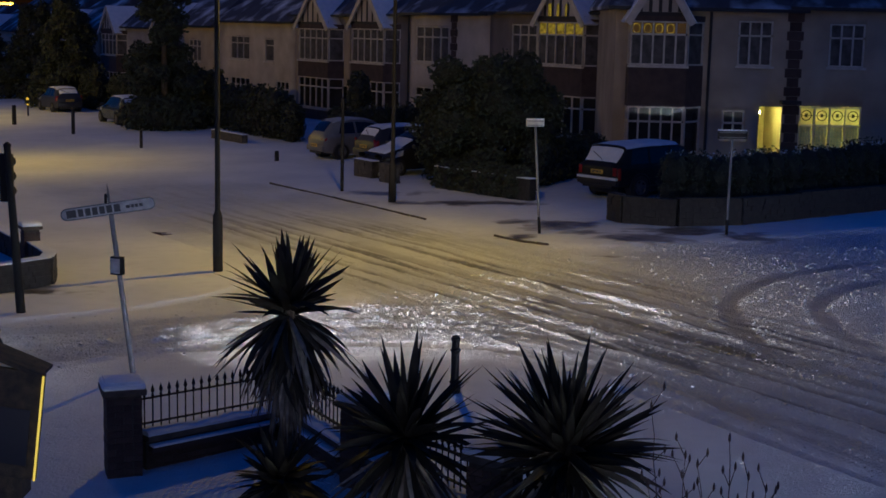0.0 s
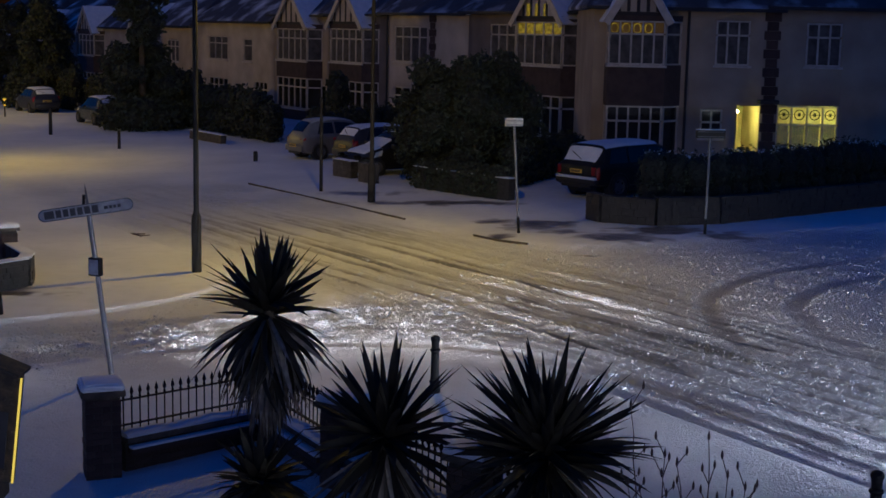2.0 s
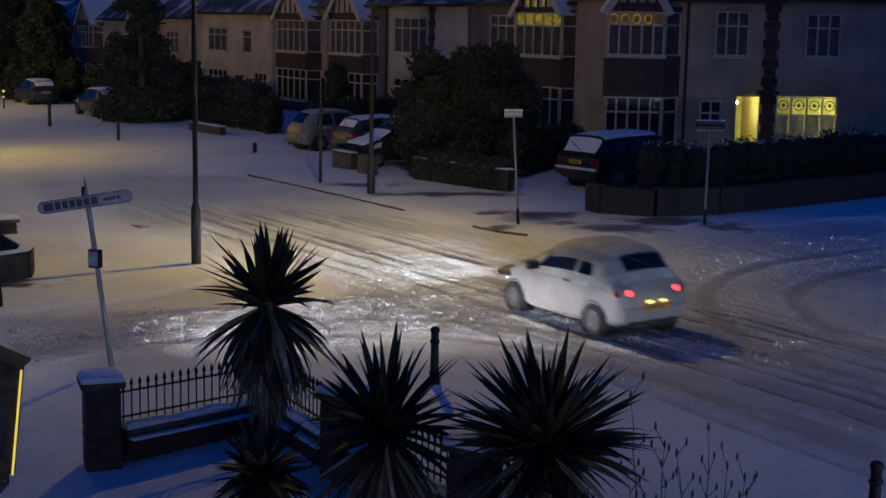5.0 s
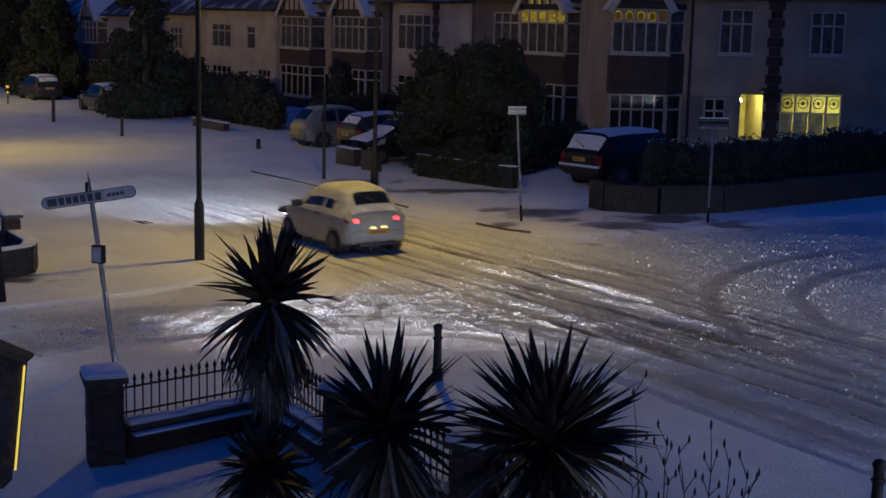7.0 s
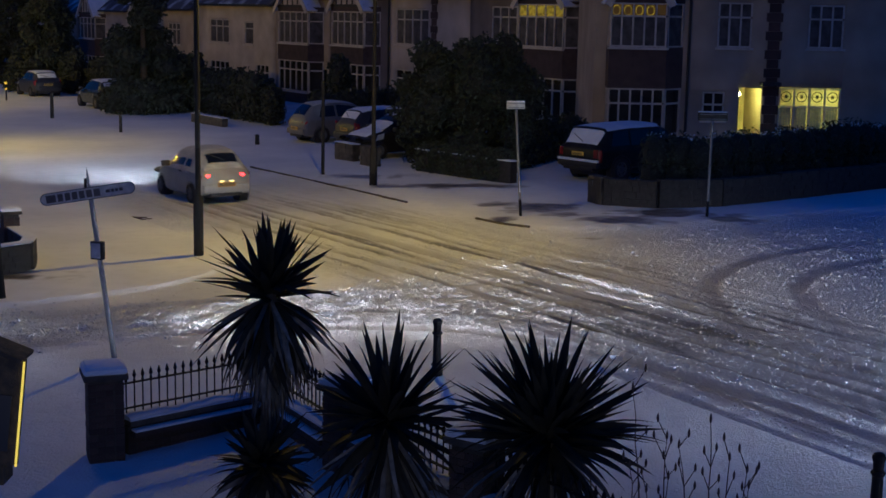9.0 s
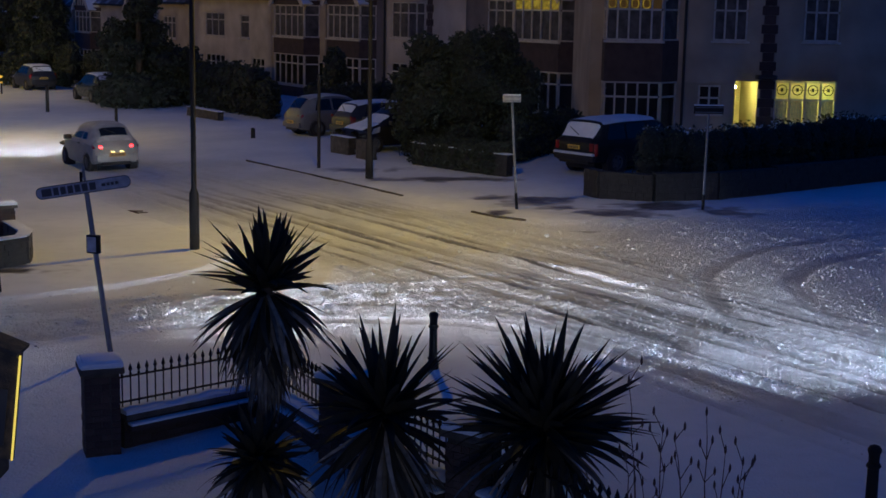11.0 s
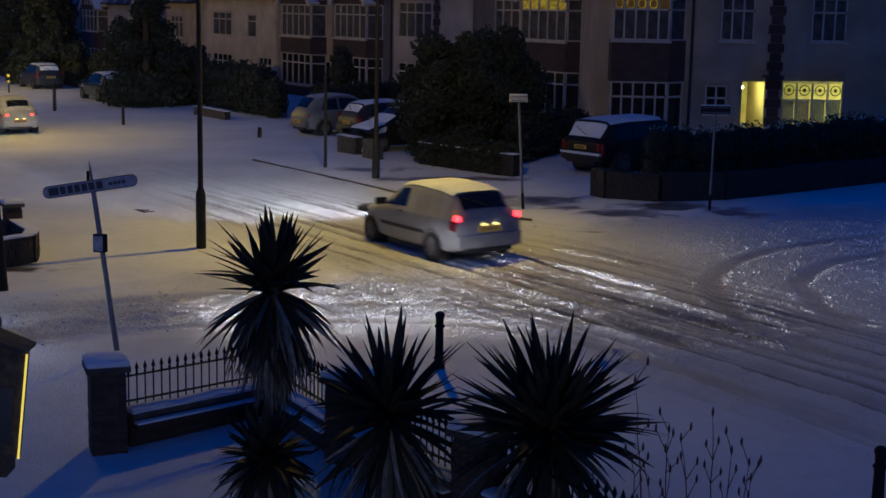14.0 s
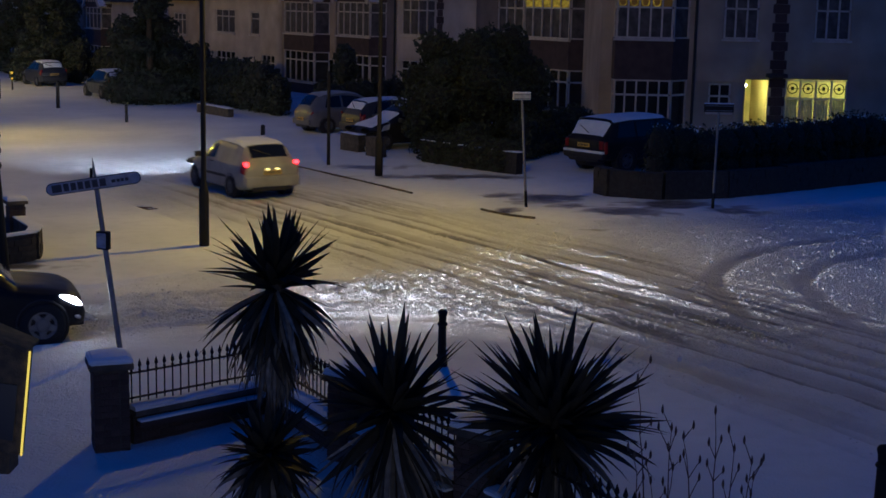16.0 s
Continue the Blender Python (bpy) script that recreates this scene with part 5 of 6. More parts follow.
    # snow lying on roof and bonnet
    for a, b, v0, out in spec["snow"]:
        bm = bmesh.new()
        sh.across(bm, P(a), P(b), v0, out, 9, 0.006)
        part("snow_cover", bm, spec.get("snow_mat", SNOW), c, "thin cover of lying snow")
    for a, b, v0, v1 in spec.get("shoulder", ()):
        for side in (-1, 1):
            bm = bmesh.new()
            sh.patch(bm, P(a), P(b), v0, v1, side, 0.010, 7, 7, wave=0.004)
            part("snow_cover", bm, spec.get("snow_mat", SNOW), c)
    # wheels
    r, ww, half, base = spec["wheel"]
    tyre, rim, spokes = wheel_meshes(r, ww, spec["rim"], spec["spokes"])
    wheels = []
    for side in (-1, 1):
        for y in (0.0, base):
            bm = bmesh.new()
            cx = lerp_table(st, y)[3] * side
            mm = Matrix.Translation((cx, y, r)) @ Matrix.Rotation(radians(90 * side), 4, "Y")
            turned(bm, [(r * 1.16, -0.25), (r * 1.16, 0.004), (r * 1.10, 0.014), (r * 1.08, -0.02), (0.02, -0.03)], 28, mm)
            part("wheel_arch", bm, TRIM, c)
            wl = new("wheel", tyre)
            wl.parent = c
            wl.matrix_basis = Matrix.Translation((side * half, y, r)) @ Matrix.Rotation(radians(90 * side), 4, "Y")
            for nm, me in (("rim", rim), ("spokes", spokes)):
                piece(nm, me, wl, Matrix())
            wheels.append((wl, side, y, r, half))
    return c, wheels


# rows: from the tail, sill, belt, top, half width, half width of the roof
SMALL_HATCH = dict(tail=0.60, paint=PAINT_SILVER, stations=[
    (0.0, 0.36, 0.70, 0.74, 0.58, 0.40), (0.04, 0.31, 0.79, 0.84, 0.68, 0.45), (0.10, 0.27, 0.86, 0.97, 0.735, 0.48), (0.22, 0.25, 0.91, 1.17, 0.765, 0.47), (0.38, 0.23, 0.93, 1.35, 0.78, 0.465), (0.60, 0.21, 0.93, 1.44, 0.785, 0.48), (1.0, 0.20, 0.93, 1.47, 0.79, 0.50), (1.35, 0.19, 0.92, 1.49, 0.79, 0.51),
    (1.7, 0.19, 0.91, 1.46, 0.79, 0.505), (2.0, 0.19, 0.90, 1.38, 0.79, 0.50), (2.3, 0.19, 0.90, 1.23, 0.79, 0.50), (2.65, 0.21, 0.88, 1.00, 0.78, 0.53), (3.0, 0.23, 0.80, 0.91, 0.76, 0.55), (3.28, 0.27, 0.69, 0.79, 0.70, 0.50), (3.42, 0.31, 0.60, 0.66, 0.60, 0.42), (3.48, 0.35, 0.52, 0.56, 0.52, 0.36)],
    side_glass=[(0.74, 1.12, 0.92, 1.12), (1.22, 2.28, 1.22, 1.98)], glass_v=(0.53, 0.755), rear_screen=(0.20, 0.40), windscreen=(2.26, 2.62), rear_screen_v=0.85, windscreen_v=0.80,
    bumper=(0.32, 0.55), tail_lamp=(0.05, 0.13, 0.40, 0.48), tail_box=(0.44, 0.55, 0.74, 0.83), tail_y=0.015, tail_mat=TAIL_GLOW, plate_z=0.49, plate_mat=PLATE_GLOW, head=(0.52, 0.66, 0.085), head_in=0.04, head_mat=HEAD_GLOW, head_patch=(3.36, 3.43, 0.40, 0.46), mirror=(2.22, 0.90),
    handles=[(1.35, 0.82)], snow=[(0.42, 1.98, 0.66, 0.016), (0.10, 0.19, 0.70, 0.012), (2.66, 3.22, 0.80, 0.018)], shoulder=[(0.20, 0.70, 0.42, 0.84), (0.7, 1.2, 0.40, 0.54), (1.2, 2.3, 0.44, 0.545), (1.13, 1.21, 0.54, 0.74)], snow_mat=FROST, wheel=(0.285, 0.18, 0.72, 2.30), rim=RIM_DULL, spokes=0)
CAR_VAN = dict(tail=0.86, paint=PAINT_WHITE, category="van", stations=[
    (0.0, 0.38, 0.80, 0.84, 0.70, 0.52), (0.06, 0.31, 0.88, 0.95, 0.79, 0.57), (0.16, 0.28, 0.93, 1.10, 0.82, 0.58), (0.42, 0.25, 0.95, 1.40, 0.845, 0.58), (0.8, 0.23, 0.95, 1.48, 0.85, 0.60), (1.9, 0.21, 0.94, 1.50, 0.855, 0.61),
    (2.35, 0.21, 0.93, 1.44, 0.855, 0.60), (2.7, 0.21, 0.92, 1.28, 0.85, 0.60), (3.2, 0.23, 0.89, 0.98, 0.84, 0.62), (3.75, 0.26, 0.76, 0.85, 0.80, 0.60), (4.0, 0.30, 0.64, 0.70, 0.70, 0.50), (4.12, 0.36, 0.54, 0.57, 0.58, 0.42)],
    side_glass=[(1.98, 2.98, 1.98, 2.52)], rear_screen=(0.17, 0.42), windscreen=(2.72, 3.2), rear_screen_v=0.862, windscreen_v=0.80,
    bumper=(0.34, 0.62), tail_lamp=(0.04, 0.22, 0.34, 0.56), tail_box=(0.67, 0.78, 0.90, 1.01), tail_y=0.03, tail_mat=TAIL_GLOW, plate_z=0.66, plate_y=-0.03, plate_mat=PLATE_GLOW, head=(0.58, 0.68, 0.085), head_in=0.03, head_mat=HEAD_GLOW, head_patch=(3.96, 4.04, 0.40, 0.46), mirror=(2.85, 0.93),
    handles=[(2.15, 0.86)], mould=(1.15, 3.0), snow=[(0.44, 2.4, 0.80, 0.022), (3.25, 3.8, 0.84, 0.018)], wheel=(0.305, 0.19, 0.775, 2.61), rim=RIM_DULL, spokes=0)
SUV = dict(tail=0.82, paint=PAINT_BLACK, stations=[
    (0.0, 0.45, 1.0, 1.02, 0.74, 0.58), (0.08, 0.38, 1.06, 1.15, 0.86, 0.62), (0.4, 0.32, 1.08, 1.62, 0.90, 0.66), (0.9, 0.30, 1.08, 1.66, 0.91, 0.68), (2.2, 0.30, 1.03, 1.66, 0.91, 0.68), (2.6, 0.30, 1.0, 1.52, 0.91, 0.66),
    (3.15, 0.29, 0.86, 0.95, 0.90, 0.70), (3.5, 0.28, 0.80, 0.905, 0.895, 0.69), (3.75, 0.27, 0.80, 0.865, 0.88, 0.67), (3.9, 0.27, 0.775, 0.83, 0.855, 0.64), (4.02, 0.28, 0.72, 0.775, 0.81, 0.59), (4.10, 0.29, 0.65, 0.71, 0.75, 0.53), (4.14, 0.32, 0.58, 0.63, 0.68, 0.46), (4.16, 0.36, 0.51, 0.56, 0.60, 0.38)],
    side_glass=[(0.55, 1.5, 0.75, 1.5), (1.6, 3.0, 1.6, 2.5)], rear_screen=(0.10, 0.4), windscreen=(2.62, 3.14), rear_screen_v=0.8, windscreen_v=0.8,
    bumper=(0.33, 0.62), soft_nose=True, tail_lamp=(0.05, 0.2, 0.36, 0.6), tail_mat=LENS_RED, plate_z=0.72, plate_mat=PLATE_YELLOW, head=(0.50, 0.56, 0.055), bowl=11, head_in=0.12, head_oval=(3.92, 0.435, 0.16, 0.052), head_mat=HEAD_GLOW_SUV, dip=0.9, dipped=True, wide=4.0, aside=0, mirror=(2.75, 1.06),
    handles=[(1.2, 0.95), (2.0, 0.95)], snow=[(0.5, 2.4, 0.8, 0.02)], wheel=(0.345, 0.23, 0.82, 2.67), rim=ALLOY, spokes=5)
OFFROADER = dict(tail=0.92, paint=PAINT_BLACK, stations=[
    (0.0, 0.45, 1.02, 1.04, 0.82, 0.64), (0.05, 0.40, 1.10, 1.14, 0.90, 0.66), (0.12, 0.40, 1.12, 1.22, 0.92, 0.68), (0.45, 0.38, 1.12, 1.74, 0.93, 0.72), (1.2, 0.36, 1.12, 1.80, 0.94, 0.74), (2.6, 0.36, 1.10, 1.80, 0.94, 0.74), (3.0, 0.36, 1.09, 1.66, 0.94, 0.72),
    (3.45, 0.38, 1.08, 1.16, 0.94, 0.76), (4.4, 0.40, 1.0, 1.08, 0.92, 0.74), (4.65, 0.44, 0.8, 0.9, 0.88, 0.7), (4.72, 0.5, 0.7, 0.75, 0.8, 0.6)],
    side_glass=[(0.55, 1.3, 0.7, 1.3), (1.38, 2.2, 1.38, 2.2), (2.28, 3.2, 2.28, 2.9)], rear_screen=(0.13, 0.43), windscreen=(3.02, 3.44), rear_screen_v=0.8, windscreen_v=0.8,
    bumper=(0.44, 0.62), bumper_snow=True, bumper_mat=TRIM, tail_lamp=(0.03, 0.12, 0.2, 0.44), tail_box=(0.68, 0.84, 0.74, 1.0), tail_mat=LENS_RED, plate_z=0.78, plate_y=-0.03, plate_mat=PLATE_YELLOW, head=(0.66, 0.78, 0.09), head_mat=LENS_CLEAR, head_patch=(3.3, 3.6, 0.36, 0.5), mirror=(3.0, 1.1),
    handles=[(1.6, 1.0), (2.5, 1.0)], snow=[(0.13, 0.42, 0.80, 0.012), (0.46, 2.6, 0.78, 0.03)], wheel=(0.37, 0.25, 0.83, 2.75), rim=RIM_DULL, spokes=5)
MPV = dict(SMALL_HATCH, shoulder=(), paint=PAINT_GREY, stations=[(p * 1.16, z0, zb * 1.02, zt * 1.06, w * 1.06, wt * 1.06) for p, z0, zb, zt, w, wt in SMALL_HATCH["stations"]],
           side_glass=[(0.65, 1.37, 0.84, 1.37), (1.46, 3.0, 1.46, 2.5)], rear_screen=(0.16, 0.49), windscreen=(2.72, 3.3), tail=0.72, tail_mat=LENS_RED, plate_mat=PLATE_YELLOW, head_mat=LENS_CLEAR, head_patch=(3.3, 3.6, 0.36, 0.5), head=(0.58, 0.70, 0.09), mirror=(2.9, 0.97), handles=[(1.6, 0.9), (2.3, 0.9)], snow=[(0.5, 2.3, 0.8, 0.02), (3.4, 4.0, 0.84, 0.02)], wheel=(0.31, 0.19, 0.80, 2.68))
SALOON = dict(CAR_VAN, paint=PAINT_NAVY, category="car", side_glass=[(0.6, 1.3, 0.8, 1.3), (1.38, 2.98, 1.38, 2.52)], tail_mat=LENS_RED, plate_mat=PLATE_YELLOW, head_mat=LENS_CLEAR, head_patch=(3.3, 3.6, 0.36, 0.5), mould=None, snow=[(0.44, 2.4, 0.80, 0.025), (2.74, 3.18, 0.82, 0.012), (3.22, 3.9, 0.70, 0.03), (0.18, 0.40, 0.84, 0.012)])


def stand(x, y, heading):
    """A pose on the sloping street; heading in degrees from +y to the left."""
    return Matrix.Translation((x, y, ground_z(x, y))) @ pose(0, 0, 0, 0, -1.117, 0) @ pose(0, 0, 0, 0, 0, heading)


HATCH, HATCH_WHEELS = car("hatchback", stand(5, 20, 31.5), "small silver hatchback with snow on its roof, driving", SMALL_HATCH, "moving cars")
VAN, VAN_WHEELS = car("car_van", stand(9, 14, 31.5), "white car-derived van with blank rear sides, driving", CAR_VAN, "moving cars")
FOURBY, FOURBY_WHEELS = car("crossover_car", stand(-9, 21.2, -78), "black crossover car with bright headlamps creeping forward", SUV, "moving cars")
OFFROADER["stations"] = [(p, z0, zb * 0.92, zt * 0.92, w, wt) for p, z0, zb, zt, w, wt in OFFROADER["stations"]]
car("off_road_car", stand(4.92, 42.45, -53), "black off-road car with snowy rear window on the drive", OFFROADER, "parked cars")
car("people_carrier", stand(-5.1, 54.8, -57), "grey people carrier parked before the houses", MPV, "parked cars")
car("saloon_car", stand(-2.9, 52.3, -57), "dark blue parked car dusted with snow", SALOON, "parked cars")
car("saloon_car", stand(-0.4, 50.2, 123), "dark parked car with a snow-covered bonnet", dict(SALOON, paint=PAINT_BLACK), "parked cars")
car("saloon_car", stand(-17.5, 73.5, 32.7), "parked car under snow up the street", dict(SALOON, paint=PAINT_GREEN), "parked cars")
car("saloon_car", stand(-24.0, 84.0, 32.7), "parked car under snow far up the street", SALOON, "parked cars")


# ---------------------------------------------------------------- posts, signs, walls and railings
def lighting_column(x, y, label, height, arm=None, thick=0.085, base_h=1.15, lit=False, shield=None):
    z = ground_z(x, y)
    c = thing("street_lamp", pose(x, y, z - 0.02), label, "street lamp", "street lamps")
    bm = bmesh.new()
    turned(bm, [(thick, 0), (thick, base_h - 0.1), (thick * 0.95, base_h), (thick * 0.55, base_h + 0.12), (thick * 0.5, height * 0.6), (thick * 0.42, height)], 14)
    part("column", bm, GREYPOST, c)
    boxpart("access_door", (-0.06, 0.06, -thick - 0.008, -thick + 0.02, 0.35, 0.85), GREYPOST, c, 0.006)
    if arm:
        bm = bmesh.new()
        a = Vector((0, 0, height - 0.05))
        b = Vector((arm[0] - x, arm[1] - y, arm[2] - z))
        prev = a
        for i in range(1, 9):
            t = i / 8
            q = a.lerp(b, t) + Vector((0, 0, 0.25 * math.sin(t * 3.1416)))
            rod(bm, prev, q, 0.04)
            prev = q
        part("arm", bm, GREYPOST, c)
        d = Vector((b.x, b.y, 0)).normalized()
        m = Matrix.Translation(b) @ Matrix.Rotation(math.atan2(d.y, d.x), 4, "Z")
        bm = bmesh.new()
        box(bm, -0.35, 0.4, -0.14, 0.14, 0.02, 0.2, 0.06, m)
        hd = part("lantern", bm, GREYPOST, c)
        if lit:
            bm = bmesh.new()
            box(bm, -0.25, 0.32, -0.1, 0.1, -0.06, 0.018, 0.03, m)
            part("bulb_cover", bm, SODIUM_GLOW, hd, "glowing orange sodium bowl")
        # unseen plates added round the light to keep it off the house side
        if shield:
            bm = bmesh.new()
            q = Matrix.Translation(Vector(shield) - Vector((x, y, z - 0.02))) @ Matrix.Rotation(math.atan2(U.y, U.x), 4, "Z")
            box(bm, -0.7, 0.20, -0.32, -0.30, -0.33, 0.34, 0.004, q)
            box(bm, -0.7, 0.7, -0.30, 0.30, 0.32, 0.34, 0.004, q)
            part("shield", bm, GREYPOST, hd, "unseen grey sheet added to cut the lamp's light on the house side")
    return c


lighting_column(-5.08, 28.84, "grey steel street lamp column with an arm over the road", 7.9, (-2.15, 30.72, 7.92), 0.105, 1.2, False, (-1.7, 30.85, 7.6))
lighting_column(-1.99, 40.82, "tall grey street lamp column by the far kerb", 8.6, (-3.6, 39.6, 8.7), 0.115, 1.1)
# unseen column, added to carry the lamp for the far houses
lighting_column(-35.4, 77.2, "unseen added street lamp glowing orange further up the street", 6.8, (-33.75, 76.3, 6.85), 0.1, 1.0, True)
lighting_column(-18.6, 53.6, "distant street lamp glowing orange", 5.7, (-17.3, 52.8, 5.75), 0.1, 1.0, True)


def slim_post(x, y, top, r, label, name="post", lean=(0, 0)):
    z = ground_z(x, y)
    p = thing(name, pose(x, y, z - 0.03), label, "post", "street posts")
    bm = bmesh.new()
    rod(bm, (0, 0, 0), (lean[0], lean[1], top - z), r, r * 0.9, 12)
    turned(bm, [(r * 1.05, 0), (r * 0.7, 0.03), (0.005, 0.045)], 12, Matrix.Translation((lean[0], lean[1], top - z)))
    part("shaft", bm, GREYPOST, p)
    return p


slim_post(-3.71, 43.45, 2.95, 0.055, "slim dark post on the far pavement")
slim_post(-13.66, 59.0, 0.55, 0.07, "short dark post at the kerb")
slim_post(-18.7, 66.6, 1.0, 0.09, "dark post at the kerb")
slim_post(-23.75, 73.4, 0.6, 0.12, "short dark post far up the street")
slim_post(-7.1, 53.4, 0.32, 0.09, "snow-topped stump on the pavement", "stump")


def plate_post(x, y, top, lean, size, mat, turn, label, band):
    """A pole with a small plate seen from behind."""
    z = ground_z(x, y)
    p = thing("sign_post", pose(x, y, z - 0.03), label, "sign", "small road signs")
    bm = bmesh.new()
    foot = Vector((0, 0, 0))
    head = Vector((lean[0], lean[1], top - z + 0.03))
    rod(bm, foot.lerp(head, 0.16), head, 0.032, 0.032, 12)
    part("pole", bm, GALV if band else SIGNGREY, p)
    bm = bmesh.new()
    rod(bm, foot, foot.lerp(head, 0.155), 0.038, 0.038, 12)
    part("pole_foot", bm, IRON, p, "black painted pole foot")
    m = Matrix.Translation(head) @ Matrix.Rotation(radians(turn), 4, "Z")
    bm = bmesh.new()
    box(bm, -size[0] / 2, size[0] / 2, -0.035, 0.035, -size[1], 0, 0.012, m)
    pl = part("plate", bm, mat, p, "small rectangular sign plate")
    bm = bmesh.new()
    for k in (-1, 1):
        box(bm, -size[0] / 2 + 0.03, size[0] / 2 - 0.03, -0.05, -0.036, -size[1] / 2 + k * size[1] * 0.3 - 0.008, -size[1] / 2 + k * size[1] * 0.3 + 0.008, 0, m)
    part("plate_channel", bm, GALV, pl)
    bm = bmesh.new()
    box(bm, -size[0] / 2, size[0] / 2, -0.03, 0.03, 0.0, 0.03, 0.01, m)
    part("snow_cap", bm, SNOW, pl)
    return p


plate_post(2.05, 34.63, 2.97, (-0.20, 0.0), (0.46, 0.17), SIGNWHITE, 12, "leaning pale pole with a small sign plate", True)
plate_post(6.71, 34.39, 2.82, (0.02, 0.0), (0.74, 0.20), GREYPOST, 4, "grey pole with a small snow-topped sign plate", True)


def street_name_sign():
    """The fingerpost: a leaning pole with a long round-ended name board."""
    x, y = -4.79, 20.0
    z = ground_z(x, y)
    p = thing("street_name_sign", pose(x, y, z - 0.03), "leaning grey pole with a round-ended street name board", "sign", "small road signs")
    head = Vector((-0.34, 0.0, 2.78 - z))
    bm = bmesh.new()
    rod(bm, (0, 0, 0), head * 0.92, 0.042, 0.036, 14)
    part("pole", bm, GALV, p)
    bm = bmesh.new()
    rod(bm, head * 0.90, head * 0.985, 0.022, 0.018, 10)
    rod(bm, head * 0.985, head * 1.035, 0.018, 0.002, 10)
    part("finial", bm, GALV, p, "pointed grey finial")
    bm = bmesh.new()
    box(bm, -0.05, -0.01, -0.02, 0.02, 2.58 - z, 2.72 - z, 0.008, Matrix.Translation((-0.34, 0, 0)))
    part("lug", bm, IRON, p)
    m = Matrix.Translation((-0.33, -0.03, 2.50 - z)) @ Matrix.Rotation(radians(9), 4, "Y").inverted() @ Matrix.Rotation(radians(6), 4, "Z")
    half, rad = 0.68, 0.085
    bm = bmesh.new()
    pts = [(half - rad + rad * math.cos(a), rad * math.sin(a)) for a in np.linspace(-1.5708, 1.5708, 10)] + [(-half + rad + rad * math.cos(a), rad * math.sin(a)) for a in np.linspace(1.5708, 4.7124, 10)]
    f, b = [bm.verts.new((px, -0.02, pz)) for px, pz in pts], [bm.verts.new((px, 0.02, pz)) for px, pz in pts]
    bm.faces.new(f)
    bm.faces.new(b[::-1])
    for i in range(len(pts)):
        bm.faces.new((f[i], b[i], b[(i + 1) % len(pts)], f[(i + 1) % len(pts)]))
    bmesh.ops.recalc_face_normals(bm, faces=bm.faces)
    bmesh.ops.transform(bm, matrix=m, verts=bm.verts)
    board = part("name_board", bm, SIGNGREY, p, "grey enamel board with dark border and lettering bars")
    bm = bmesh.new()
    for i in range(len(pts)):
        (ax, az), (bx, bz) = pts[i], pts[(i + 1) % len(pts)]
        rod(bm, (ax, -0.02, az), (bx, -0.02, bz), 0.006, n=6)
    bmesh.ops.transform(bm, matrix=m, verts=bm.verts)
    part("border", bm, SIGNBLACK, board)
    x = -0.60
    for k, w in enumerate((0.14, 0.075, 0.075, 0.075, 0.075, 0.08, 0.09)):
        bm = bmesh.new()
        box(bm, x, x + w, -0.026, -0.021, -0.055, 0.055, 0, m)
        part("lettering_bar", bm, SIGNBLACK, board)
        x += w + 0.028
    x = 0.26
    for w in (0.06, 0.045, 0.045, 0.05):
        bm = bmesh.new()
        box(bm, x, x + w, -0.026, -0.021, -0.025, 0.02, 0, m)
        part("lettering_bar", bm, SIGNBLACK, board)
        x += w + 0.015
    bm = bmesh.new()
    mm = Matrix.Translation(head * 0.60) @ Matrix.Rotation(radians(-20), 4, "Z")
    box(bm, -0.10, 0.09, -0.06, 0.04, -0.14, 0.13, 0.012, mm)
    bx = part("notice_plate", bm, IRON, p, "small dark notice plate clamped to the pole")
    bm = bmesh.new()
    box(bm, -0.085, 0.07, -0.068, -0.061, -0.115, 0.105, 0, mm)
    part("notice_face", bm, SIGNGREY, bx)
    return p


street_name_sign()


def traffic_light():
    x, y = -7.9, 24.51
    z = ground_z(x, y)
    t = thing("traffic_light", pose(x, y, z - 0.03), "black traffic light pole seen from behind", "traffic light")
    bm = bmesh.new()
    rod(bm, (0, 0, 0), (-0.17, 0, 2.95 - z), 0.085, 0.06, 14)
    turned(bm, [(0.07, 0), (0.07, 0.05), (0.02, 0.09)], 12, Matrix.Translation((-0.17, 0, 2.95 - z)))
    part("pole", bm, IRON, t)
    bm = bmesh.new()
    box(bm, -0.36, -0.12, 0.08, 0.2, 1.95 - z, 2.82 - z, 0.03)
    hd = part("signal_head", bm, IRON, t, "black signal head")
    for k in range(3):
        bm = bmesh.new()
        turned(bm, [(0.1, 0), (0.1, 0.18), (0.09, 0.18), (0.09, 0.01)], 14, Matrix.Translation((-0.24, 0.2, 2.12 - z + 0.27 * k)) @ Matrix.Rotation(radians(-90), 4, "X"))
        part("visor", bm, IRON, hd)


traffic_light()


